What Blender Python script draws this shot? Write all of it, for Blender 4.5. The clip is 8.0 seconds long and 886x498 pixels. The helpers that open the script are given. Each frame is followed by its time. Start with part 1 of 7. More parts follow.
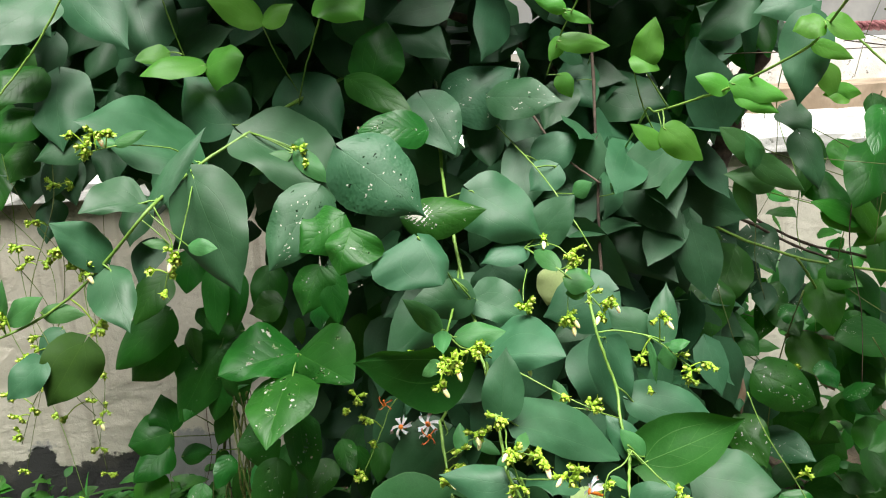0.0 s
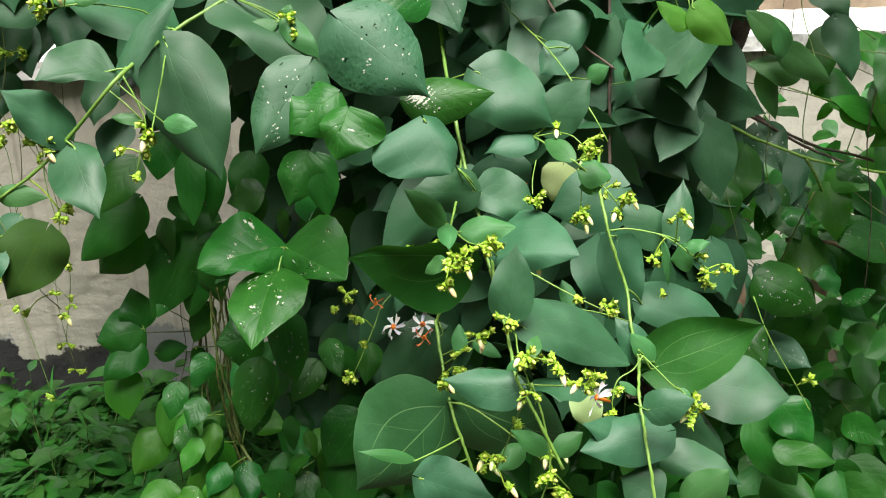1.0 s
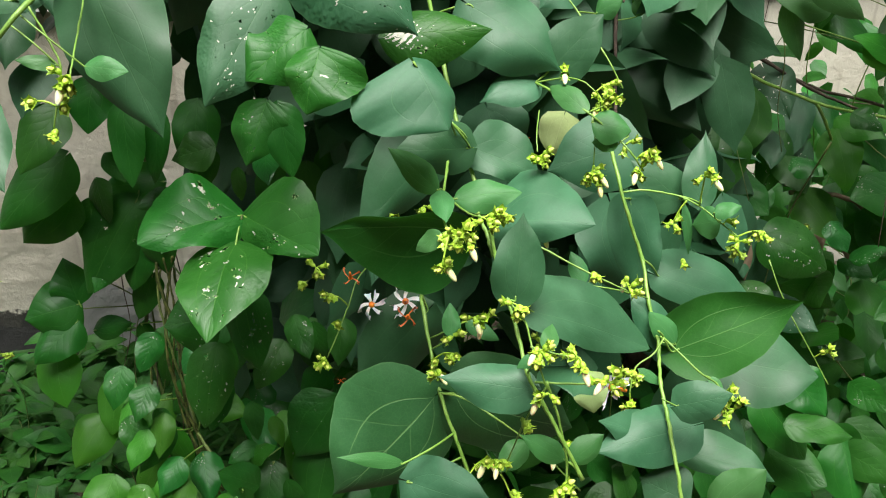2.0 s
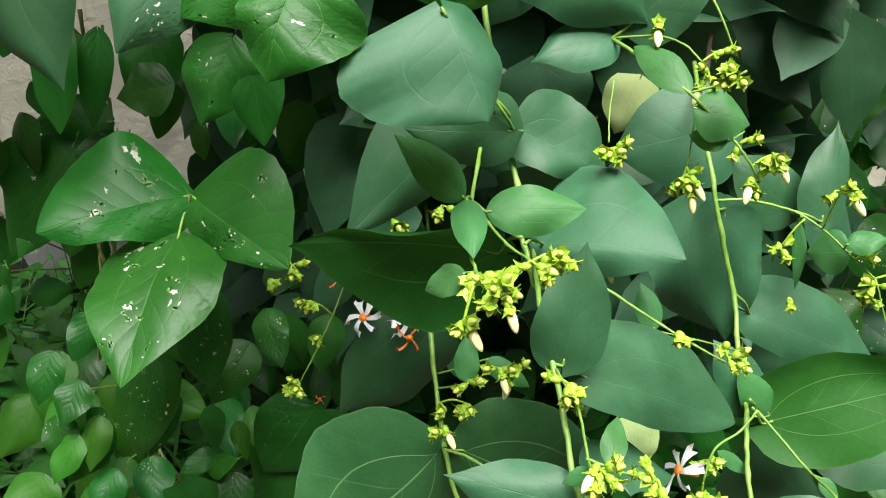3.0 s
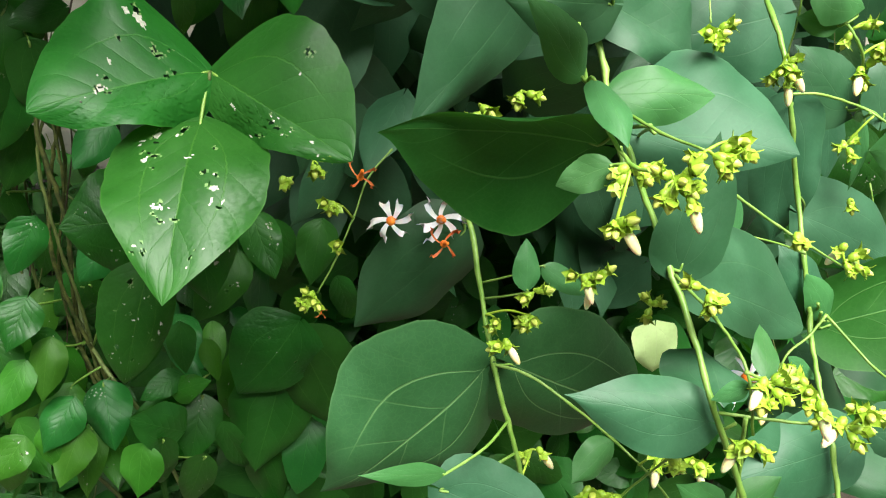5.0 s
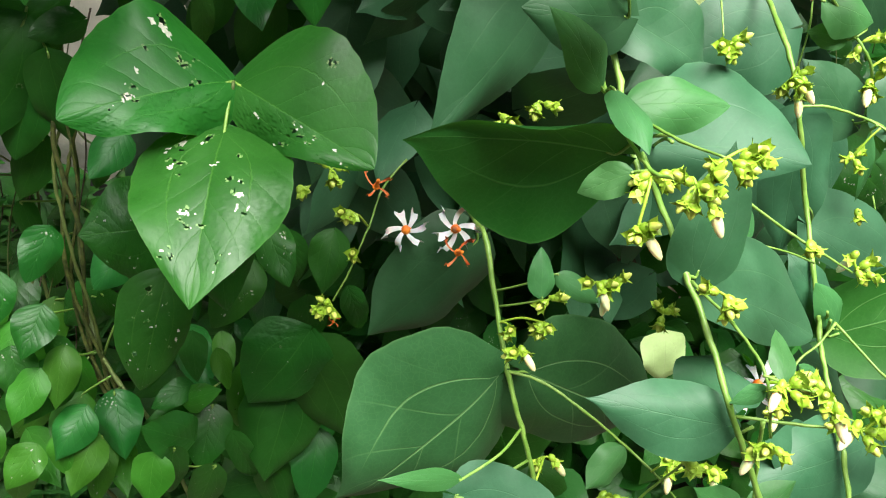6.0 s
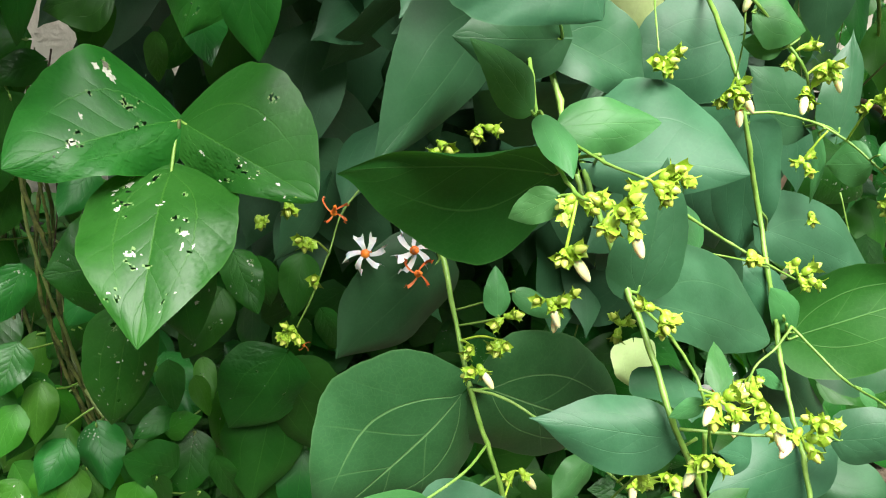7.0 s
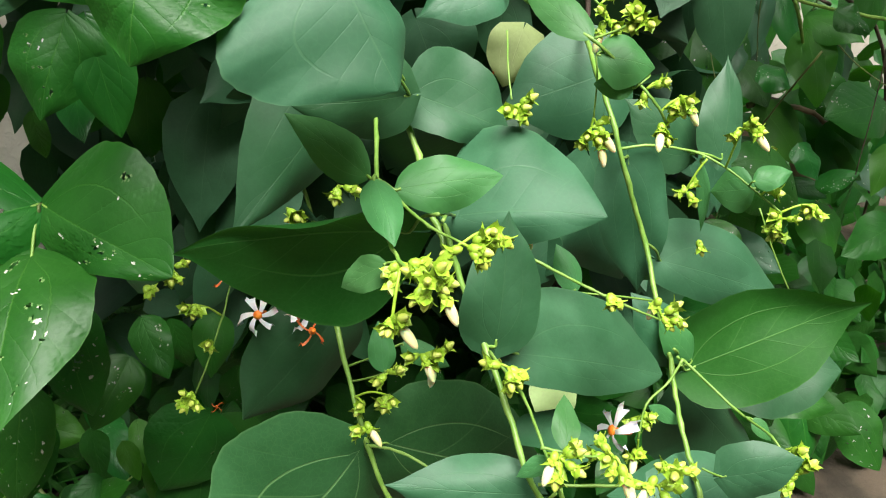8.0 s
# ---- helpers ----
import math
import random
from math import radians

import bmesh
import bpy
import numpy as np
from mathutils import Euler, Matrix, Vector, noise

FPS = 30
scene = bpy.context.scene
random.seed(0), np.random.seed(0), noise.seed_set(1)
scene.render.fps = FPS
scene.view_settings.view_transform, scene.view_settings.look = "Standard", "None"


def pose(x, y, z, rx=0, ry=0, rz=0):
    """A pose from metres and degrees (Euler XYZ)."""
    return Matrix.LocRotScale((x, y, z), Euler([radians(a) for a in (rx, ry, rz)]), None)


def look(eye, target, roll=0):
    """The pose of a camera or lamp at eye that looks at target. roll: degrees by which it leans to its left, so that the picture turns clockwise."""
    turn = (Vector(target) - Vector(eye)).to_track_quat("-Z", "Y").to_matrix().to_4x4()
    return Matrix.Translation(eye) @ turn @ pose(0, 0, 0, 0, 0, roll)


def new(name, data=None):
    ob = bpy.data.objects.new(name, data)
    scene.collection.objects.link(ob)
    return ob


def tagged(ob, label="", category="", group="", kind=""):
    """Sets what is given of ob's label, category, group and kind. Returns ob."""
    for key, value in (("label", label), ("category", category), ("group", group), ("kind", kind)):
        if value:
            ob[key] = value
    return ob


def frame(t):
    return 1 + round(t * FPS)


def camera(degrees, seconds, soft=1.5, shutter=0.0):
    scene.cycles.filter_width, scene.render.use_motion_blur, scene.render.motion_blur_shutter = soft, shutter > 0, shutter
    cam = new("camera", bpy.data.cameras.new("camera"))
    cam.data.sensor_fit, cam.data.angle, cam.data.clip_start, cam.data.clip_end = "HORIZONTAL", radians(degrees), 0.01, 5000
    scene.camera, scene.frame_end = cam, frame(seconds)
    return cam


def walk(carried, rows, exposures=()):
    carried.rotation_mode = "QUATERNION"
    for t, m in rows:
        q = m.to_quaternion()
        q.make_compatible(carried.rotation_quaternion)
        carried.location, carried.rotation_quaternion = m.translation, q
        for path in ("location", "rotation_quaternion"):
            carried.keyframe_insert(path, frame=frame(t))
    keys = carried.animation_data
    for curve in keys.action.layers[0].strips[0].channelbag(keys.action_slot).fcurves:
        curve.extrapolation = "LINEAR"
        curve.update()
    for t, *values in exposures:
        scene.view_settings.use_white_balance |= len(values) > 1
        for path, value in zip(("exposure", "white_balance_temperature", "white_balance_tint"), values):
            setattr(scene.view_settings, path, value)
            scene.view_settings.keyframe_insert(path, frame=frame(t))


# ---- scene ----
cam = camera(56.7, 8.0, soft=1.1)
PATH = [
    (0, (0.048, -0.037, 1.249), (-0.019, 1.903, 0.765), -2.4),
    (0.5, (0.043, -0.033, 1.238), (-0.002, 1.875, 0.641), -1.6),
    (1, (0.005, 0.039, 1.216), (0.018, 1.906, 0.499), -0.4),
    (1.5, (-0.025, 0.139, 1.191), (0.038, 1.956, 0.359), -0.8),
    (1.7, (-0.025, 0.148, 1.194), (0.081, 1.969, 0.373), -0.7),
    (2.8, (-0.031, 0.353, 1.165), (0.071, 2.072, 0.148), 3.4),
    (3, (-0.021, 0.404, 1.16), (0.079, 2.111, 0.123), 4.3),
    (3.5, (-0.028, 0.467, 1.137), (0.024, 2.146, 0.052), 5.6),
    (4, (-0.055, 0.49, 1.117), (0.026, 2.119, -0.041), 7.9),
    (4.5, (-0.107, 0.489, 1.111), (0.224, 2.069, -0.07), 9.3),
    (4.7, (-0.127, 0.479, 1.107), (0.283, 2.036, -0.079), 10.6),
    (5.8, (-0.156, 0.461, 1.097), (0.329, 2.022, -0.056), 12.1),
    (6, (-0.159, 0.461, 1.1), (0.309, 2.033, -0.045), 11.9),
    (6.5, (-0.15, 0.459, 1.107), (0.316, 2.028, -0.042), 10.9),
    (7, (-0.127, 0.456, 1.119), (0.322, 2.037, -0.02), 8.7),
    (7.5, (-0.094, 0.453, 1.13), (0.354, 2.042, 0.001), 7.1),
    (8, (-0.044, 0.454, 1.146), (0.39, 2.063, 0.039), 4.0),
]
walk(cam, [(t, look(eye, target, roll)) for t, eye, target, roll in PATH],
     exposures=[(0, 1.08), (1.5, 1.08), (3.5, 1.16), (6.0, 1.42), (7.0, 1.40), (8.0, 1.10)])

# ---- light: an overcast sky, brightest high up ----
world = bpy.data.worlds.new("overcast_sky")
scene.world = world
world.use_nodes = True
wn = world.node_tree
sky = wn.nodes.new("ShaderNodeTexSky")
sky.sky_type = "NISHITA"
sky.sun_disc = False
sky.sun_elevation, sky.sun_rotation = radians(70), radians(175)
sky.air_density, sky.dust_density = 1.0, 3.0
soften = wn.nodes.new("ShaderNodeHueSaturation")
soften.inputs["Saturation"].default_value = 0.22
wn.links.new(sky.outputs["Color"], soften.inputs["Color"])
wn.links.new(soften.outputs["Color"], wn.nodes["Background"].inputs["Color"])
wn.nodes["Background"].inputs["Strength"].default_value = 0.042
sun = new("sun", bpy.data.lights.new("sun", "SUN"))
sun.data.energy, sun.data.angle, sun.data.color = 5.0, radians(40), (1.0, 0.98, 0.93)
sun.matrix_world = look((0.1, -1.55, 5.0), (0, 0, 0))


# ---- materials ----
class Nodes:
    """Shortcuts for building one node material."""

    def __init__(self, name):
        self.mat = bpy.data.materials.new(name)
        self.mat.use_nodes = True
        self.tree = self.mat.node_tree
        self.bsdf = self.tree.nodes["Principled BSDF"]
        self.outlet = self.tree.nodes["Material Output"]

    def node(self, kind, **values):
        made = self.tree.nodes.new("ShaderNode" + kind)
        for key, value in values.items():
            if key in ("operation", "blend_type", "data_type", "feature", "interpolation_type"):
                if key == "operation":
                    made.operation = value
                elif key == "blend_type":
                    made.blend_type = value
                elif key == "data_type":
                    made.data_type = value
                elif key == "feature":
                    made.feature = value
                else:
                    made.interpolation_type = value
        return made

    def link(self, a, b):
        self.tree.links.new(a, b)

    def math(self, operation, a, b=None, c=None):
        n = self.node("Math", operation=operation)
        for slot, value in zip(n.inputs, (a, b, c)):
            if value is None:
                continue
            if isinstance(value, (int, float)):
                slot.default_value = value
            else:
                self.link(value, slot)
        return n.outputs[0]

    def smooth(self, value, low, high):
        n = self.node("MapRange", interpolation_type="SMOOTHSTEP")
        self.link(value, n.inputs["Value"])
        n.inputs["From Min"].default_value, n.inputs["From Max"].default_value = low, high
        return n.outputs["Result"]

    def mix(self, factor, a, b):
        n = self.node("Mix", data_type="RGBA")
        for slot, value in ((n.inputs["Factor"], factor), (n.inputs[6], a), (n.inputs[7], b)):
            if isinstance(value, tuple):
                slot.default_value = (*value, 1)
            elif isinstance(value, (int, float)):
                slot.default_value = value
            else:
                self.link(value, slot)
        return n.outputs[2]

    def noise(self, scale, detail=4.0, rough=0.55, coord="Object"):
        c = self.node("TexCoord")
        n = self.node("TexNoise")
        self.link(c.outputs[coord], n.inputs["Vector"])
        n.inputs["Scale"].default_value, n.inputs["Detail"].default_value, n.inputs["Roughness"].default_value = scale, detail, rough
        return n.outputs["Fac"]

    def bump(self, height, distance, strength=0.6):
        n = self.node("Bump")
        n.inputs["Strength"].default_value, n.inputs["Distance"].default_value = strength, distance
        self.link(height, n.inputs["Height"])
        self.link(n.outputs["Normal"], self.bsdf.inputs["Normal"])
        return n

    def colour(self, value):
        if isinstance(value, tuple):
            self.bsdf.inputs["Base Color"].default_value = (*value, 1)
        else:
            self.link(value, self.bsdf.inputs["Base Color"])

    def set(self, **values):
        for key, value in values.items():
            self.bsdf.inputs[key.replace("_", " ")].default_value = value


def leaf_material(name, deep, light, vein, rough, through_colour, through_share, ribs, quilt, spec=0.5, vein_show=0.6, specks=0.0):
    """A leaf: two greens in soft patches, paler ribs along the leaf's own lines, light passing through."""
    k = Nodes(name)
    uv = k.node("UVMap")
    axes = k.node("SeparateXYZ")
    k.link(uv.outputs["UV"], axes.inputs[0])
    across = k.math("ABSOLUTE", k.math("MULTIPLY_ADD", axes.outputs["X"], 2.0, -1.0))
    along = axes.outputs["Y"]
    bent = k.math("MULTIPLY", k.math("POWER", across, 0.8), 0.34)
    steps = k.math("MULTIPLY", k.math("SUBTRACT", along, bent), ribs)
    ridge = k.math("ABSOLUTE", k.math("MULTIPLY_ADD", k.math("FRACT", steps), 2.0, -1.0))
    side_rib = k.math("MULTIPLY", k.smooth(ridge, 0.94, 0.995), k.math("SUBTRACT", 1.0, across))
    mid_rib = k.smooth(across, 0.019, 0.005)
    side_rib = k.math("MULTIPLY", side_rib, k.smooth(along, 0.16, 0.34))
    # a pair of strong ribs bows out from the base on either side of the middle one
    bow = k.math("MULTIPLY", k.math("SUBTRACT", 1.0, k.math("EXPONENT", k.math("MULTIPLY", along, -5.5))), 0.66)
    bow = k.math("ABSOLUTE", k.math("SUBTRACT", across, k.math("SUBTRACT", bow, k.math("MULTIPLY", along, 0.22))))
    bow_rib = k.math("MULTIPLY", k.smooth(bow, 0.015, 0.004), k.smooth(along, 0.85, 0.45))
    ribs_all = k.math("MAXIMUM", k.math("MAXIMUM", k.math("MULTIPLY", side_rib, 0.5), k.math("MULTIPLY", bow_rib, 0.8)), mid_rib)
    info, island = k.node("ObjectInfo"), k.node("NewGeometry")
    chance = k.math("FRACT", k.math("ADD", info.outputs["Random"], island.outputs["Random Per Island"]))
    patch = k.smooth(k.noise(26.0, 3.0), 0.3, 0.75)
    grain = k.noise(420.0, 2.0)
    place_of = k.node("TexCoord")
    net = k.node("TexVoronoi", feature="DISTANCE_TO_EDGE")
    net.inputs["Scale"].default_value = 230.0
    k.link(place_of.outputs["Object"], net.inputs["Vector"])
    mesh_line = k.smooth(net.outputs["Distance"], 0.10, 0.0)
    blotch = k.smooth(k.noise(9.0, 5.0, 0.6), 0.35, 0.72)
    tone = k.mix(patch, deep, light)
    tone = k.mix(k.math("MULTIPLY", blotch, 0.22), tone, tuple(c * 0.6 for c in deep))
    tone = k.mix(k.math("MULTIPLY", mesh_line, 0.045), tone, vein)
    tone = k.mix(k.math("MULTIPLY", ribs_all, vein_show), tone, vein)
    tone = k.mix(k.math("MULTIPLY", k.smooth(across, 0.972, 0.998), 0.2), tone, vein)
    if specks:  # small pale scars where insects scraped the skin
        dots = k.node("TexVoronoi")
        dots.inputs["Scale"].default_value = 330.0
        k.link(place_of.outputs["Object"], dots.inputs["Vector"])
        scar = k.math("MULTIPLY", k.smooth(k.math("ADD", dots.outputs["Distance"], k.math("MULTIPLY", k.noise(500.0, 2.0), 0.5)), 0.56, 0.46), k.smooth(k.noise(30.0, 3.0, 0.6), 0.56, 0.62))
        scar = k.math("MULTIPLY", scar, k.smooth(k.math("FRACT", k.math("MULTIPLY", chance, 7.31)), 0.45, 0.55))
        tone = k.mix(k.math("MULTIPLY", scar, specks), tone, (0.50, 0.52, 0.42))
    hsv = k.node("HueSaturation")
    k.link(tone, hsv.inputs["Color"])
    k.link(k.math("MULTIPLY_ADD", chance, 0.024, 0.488), hsv.inputs["Hue"])
    k.link(k.math("ADD", k.math("MULTIPLY_ADD", chance, 0.4, 0.68), k.math("MULTIPLY", grain, 0.24)), hsv.inputs["Value"])
    k.colour(hsv.outputs["Color"])
    k.set(Specular_IOR_Level=spec)
    k.link(k.math("MULTIPLY_ADD", patch, 0.12, rough), k.bsdf.inputs["Roughness"])
    height = k.math("ADD", k.math("MULTIPLY", k.math("POWER", ridge, 2.0), -quilt), k.math("MULTIPLY", ribs_all, -0.9 * vein_show))
    height = k.math("ADD", height, k.math("ADD", k.math("MULTIPLY", grain, 0.10), k.math("MULTIPLY", mesh_line, -0.05 * vein_show)))
    height = k.math("ADD", height, k.math("MULTIPLY", k.noise(60.0, 2.0), 0.3))
    k.bump(height, 0.0012, 0.5)
    glow = k.node("BsdfTranslucent")
    glow.inputs["Color"].default_value = (*through_colour, 1)
    share = k.node("MixShader")
    share.inputs[0].default_value = through_share
    k.link(k.bsdf.outputs[0], share.inputs[1])
    k.link(glow.outputs[0], share.inputs[2])
    k.link(share.outputs[0], k.outlet.inputs["Surface"])
    return k.mat


def plain_material(name, a, b, scale, rough, relief=0.0006, spec=0.5, glow=0.0):
    """Two tones in noise of a real size with a fine relief."""
    k = Nodes(name)
    tone = k.mix(k.smooth(k.noise(scale), 0.32, 0.7), a, b)
    info = k.node("ObjectInfo")
    hsv = k.node("HueSaturation")
    k.link(tone, hsv.inputs["Color"])
    k.link(k.math("MULTIPLY_ADD", info.outputs["Random"], 0.25, 0.88), hsv.inputs["Value"])
    k.colour(hsv.outputs["Color"])
    k.set(Roughness=rough, Specular_IOR_Level=spec)
    if glow:
        k.set(Subsurface_Weight=glow, Subsurface_Scale=0.002)
    k.bump(k.noise(scale * 3.1, 5.0), relief)
    return k.mat


MATS = {
    "jasmine": leaf_material("jasmine_leaf", (0.018, 0.082, 0.030), (0.033, 0.117, 0.050), (0.09, 0.20, 0.08), 0.51, (0.08, 0.32, 0.02), 0.06, 5.5, 0.12, 0.46, 0.16),
    "jasmine_back": leaf_material("jasmine_leaf_underside", (0.012, 0.090, 0.009), (0.020, 0.120, 0.016), (0.12, 0.30, 0.07), 0.55, (0.07, 0.34, 0.012), 0.12, 4.6, 0.12, 0.25, 0.45),
    "jasmine_ribbed": leaf_material("ribbed_jasmine_leaf", (0.018, 0.083, 0.022), (0.030, 0.118, 0.036), (0.16, 0.32, 0.11), 0.5, (0.08, 0.32, 0.02), 0.06, 4.2, 0.16, 0.36, 0.62),
    # olive: the shade on a backlit leaf underside is painted into its greens
    "olive": leaf_material("shaded_olive_leaf", (0.014, 0.046, 0.002), (0.022, 0.062, 0.003), (0.05, 0.10, 0.012), 0.7, (0.06, 0.16, 0.005), 0.06, 4.6, 0.12, 0.25, 0.3),
    "young": leaf_material("young_leaf", (0.036, 0.148, 0.036), (0.052, 0.190, 0.052), (0.16, 0.34, 0.11), 0.5, (0.18, 0.50, 0.04), 0.20, 5.0, 0.10, 0.42, 0.3),
    "bean": leaf_material("bean_leaf", (0.011, 0.080, 0.008), (0.022, 0.122, 0.014), (0.08, 0.24, 0.03), 0.40, (0.08, 0.44, 0.006), 0.14, 6.5, 0.30, 0.28, 0.28),
    "bean_gloss": leaf_material("glossy_bean_leaf", (0.008, 0.090, 0.009), (0.017, 0.140, 0.015), (0.07, 0.26, 0.035), 0.36, (0.06, 0.42, 0.010), 0.18, 7.0, 0.30, 0.4, 0.3, 0.7),
    "limebean": leaf_material("fresh_bean_leaf", (0.024, 0.130, 0.008), (0.044, 0.185, 0.014), (0.12, 0.36, 0.05), 0.42, (0.11, 0.56, 0.01), 0.17, 6.5, 0.18, 0.3, 0.3),
    "lime": leaf_material("bright_young_leaf", (0.072, 0.255, 0.030), (0.115, 0.325, 0.052), (0.27, 0.52, 0.10), 0.45, (0.28, 0.72, 0.03), 0.38, 6.0, 0.12, 0.4, 0.25),
    "yellow": leaf_material("yellowing_leaf", (0.52, 0.70, 0.27), (0.60, 0.76, 0.34), (0.55, 0.62, 0.34), 0.5, (0.5, 0.66, 0.15), 0.28, 5.5, 0.1, 0.4, 0.3),
    "dry": plain_material("dry_leaf", (0.15, 0.10, 0.06), (0.27, 0.20, 0.13), 40, 0.7),
    "eaten": plain_material("eaten_leaf_skin", (0.34, 0.37, 0.28), (0.56, 0.55, 0.47), 300, 0.6),
    "rim": plain_material("bite_rim", (0.06, 0.17, 0.03), (0.14, 0.25, 0.07), 300, 0.6),
    "green": plain_material("green_stem", (0.13, 0.27, 0.035), (0.22, 0.37, 0.07), 90, 0.45),
    "vine": plain_material("vine_stem", (0.085, 0.12, 0.03), (0.15, 0.20, 0.05), 70, 0.6),
    "moss": plain_material("mossy_stem", (0.040, 0.060, 0.010), (0.130, 0.150, 0.030), 120, 0.8, 0.002),
    "bark": plain_material("bark", (0.055, 0.038, 0.028), (0.14, 0.10, 0.075), 55, 0.85, 0.003),
    "calyx": plain_material("flower_calyx", (0.23, 0.41, 0.025), (0.38, 0.56, 0.05), 160, 0.45),
    "bud": plain_material("green_bud", (0.50, 0.60, 0.08), (0.62, 0.70, 0.16), 160, 0.4),
    "white_bud": plain_material("cream_bud", (0.88, 0.83, 0.36), (0.93, 0.91, 0.60), 120, 0.45, glow=0.35),
    "petal": plain_material("white_petal", (0.68, 0.67, 0.69), (0.78, 0.77, 0.78), 120, 0.5, glow=0.25),
    "orange": plain_material("orange_tube", (0.80, 0.15, 0.012), (0.86, 0.26, 0.02), 120, 0.45),
    "spent": plain_material("spent_petal", (0.45, 0.07, 0.01), (0.55, 0.16, 0.03), 120, 0.55),
}


def wall_material():
    """Old limewashed plaster: beige, with black mould in hard-edged blots and a grey patch of bare render."""
    k = Nodes("old_plaster")
    c = k.node("TexCoord")
    xyz = k.node("SeparateXYZ")
    k.link(c.outputs["Object"], xyz.inputs[0])
    tone = k.mix(k.smooth(k.noise(3.0, 6.0), 0.3, 0.7), (0.51, 0.475, 0.39), (0.62, 0.585, 0.50))
    tone = k.mix(k.math("MULTIPLY", k.smooth(k.noise(22.0, 5.0, 0.7), 0.55, 0.75), 0.45), tone, (0.30, 0.26, 0.21))
    streak = k.node("TexNoise")
    stretched = k.node("Mapping")
    stretched.inputs["Scale"].default_value = (30, 30, 2.0)
    k.link(c.outputs["Object"], stretched.inputs["Vector"])
    k.link(stretched.outputs[0], streak.inputs["Vector"])
    streak.inputs["Scale"].default_value = 1.0
    tone = k.mix(k.math("MULTIPLY", k.smooth(streak.outputs["Fac"], 0.56, 0.72), 0.4), tone, (0.24, 0.20, 0.15))
    ragged = k.math("ADD", k.math("MULTIPLY", k.noise(7.0, 8.0, 0.62), 0.55), k.math("MULTIPLY", k.noise(2.1, 2.0), 0.5))
    grey = k.smooth(k.math("SUBTRACT", k.math("SUBTRACT", ragged, 0.365), k.math("MULTIPLY", xyz.outputs["Z"], 0.85)), 0.0, 0.03)
    patch_end = k.smooth(k.math("ADD", xyz.outputs["X"], k.math("MULTIPLY", k.noise(9.0, 4.0), 0.12)), 4.565, 4.60)
    wash_end = k.smooth(xyz.outputs["X"], 4.70, 4.85)
    grey = k.math("MULTIPLY", grey, k.math("SUBTRACT", 1.0, k.math("MULTIPLY", wash_end, 0.7)))
    tone = k.mix(grey, tone, (0.30, 0.30, 0.30))
    blot = k.math("ADD", k.math("MULTIPLY", k.noise(7.0, 9.0, 0.6), 0.4), k.math("MULTIPLY", k.noise(1.6, 1.0), 0.3))
    mould = k.smooth(k.math("SUBTRACT", k.math("SUBTRACT", blot, k.math("MULTIPLY_ADD", patch_end, 0.17, 0.12)), k.math("MULTIPLY", xyz.outputs["Z"], 0.95)), 0.0, 0.015)
    tone = k.mix(k.math("MULTIPLY", mould, 0.93), tone, (0.022, 0.023, 0.022))
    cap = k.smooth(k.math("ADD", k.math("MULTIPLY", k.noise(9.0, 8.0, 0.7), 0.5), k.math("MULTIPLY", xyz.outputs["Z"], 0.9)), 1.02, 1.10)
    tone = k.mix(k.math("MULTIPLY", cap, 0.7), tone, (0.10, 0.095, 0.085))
    k.colour(tone)
    k.set(Roughness=0.92, Specular_IOR_Level=0.25)
    k.bump(k.math("ADD", k.noise(30.0, 8.0, 0.65), k.math("MULTIPLY", mould, -0.25)), 0.006, 0.8)
    return k.mat


WALL = wall_material()


def whitewash_material():
    """Worn whitewash on concrete: grey grime in blots, thin dark runs and chips of bare cement."""
    k = Nodes("whitewashed_concrete")
    tone = k.mix(k.smooth(k.noise(6.0), 0.32, 0.7), (0.62, 0.61, 0.58), (0.82, 0.81, 0.78))
    tone = k.mix(k.math("MULTIPLY", k.smooth(k.noise(3.4, 7.0, 0.68), 0.50, 0.66), 0.75), tone, (0.24, 0.24, 0.20))
    tone = k.mix(k.smooth(k.noise(24.0, 8.0, 0.7), 0.60, 0.66), tone, (0.13, 0.13, 0.10))
    k.colour(tone)
    k.set(Roughness=0.88, Specular_IOR_Level=0.3)
    k.bump(k.math("ADD", k.noise(40.0, 8.0, 0.65), k.math("MULTIPLY", k.noise(6.0, 3.0), 0.6)), 0.006, 0.8)
    return k.mat


WHITE = whitewash_material()
GREY = plain_material("grey_render", (0.26, 0.26, 0.25), (0.38, 0.37, 0.35), 3, 0.9, 0.004)
BROWN = plain_material("brown_step", (0.20, 0.15, 0.10), (0.36, 0.28, 0.20), 9, 0.9, 0.005)
SOIL = plain_material("soil", (0.035, 0.028, 0.018), (0.10, 0.075, 0.05), 11, 0.95, 0.02)
WEED = leaf_material("weed_leaf", (0.009, 0.062, 0.006), (0.028, 0.130, 0.011), (0.1, 0.26, 0.06), 0.5, (0.12, 0.40, 0.03), 0.18, 5.0, 0.4, 0.25, 0.3)
ROPE = plain_material("red_brown_rope", (0.09, 0.018, 0.022), (0.26, 0.10, 0.10), 60, 0.8, 0.003)

PLACE = {}  # world place of each object's origin


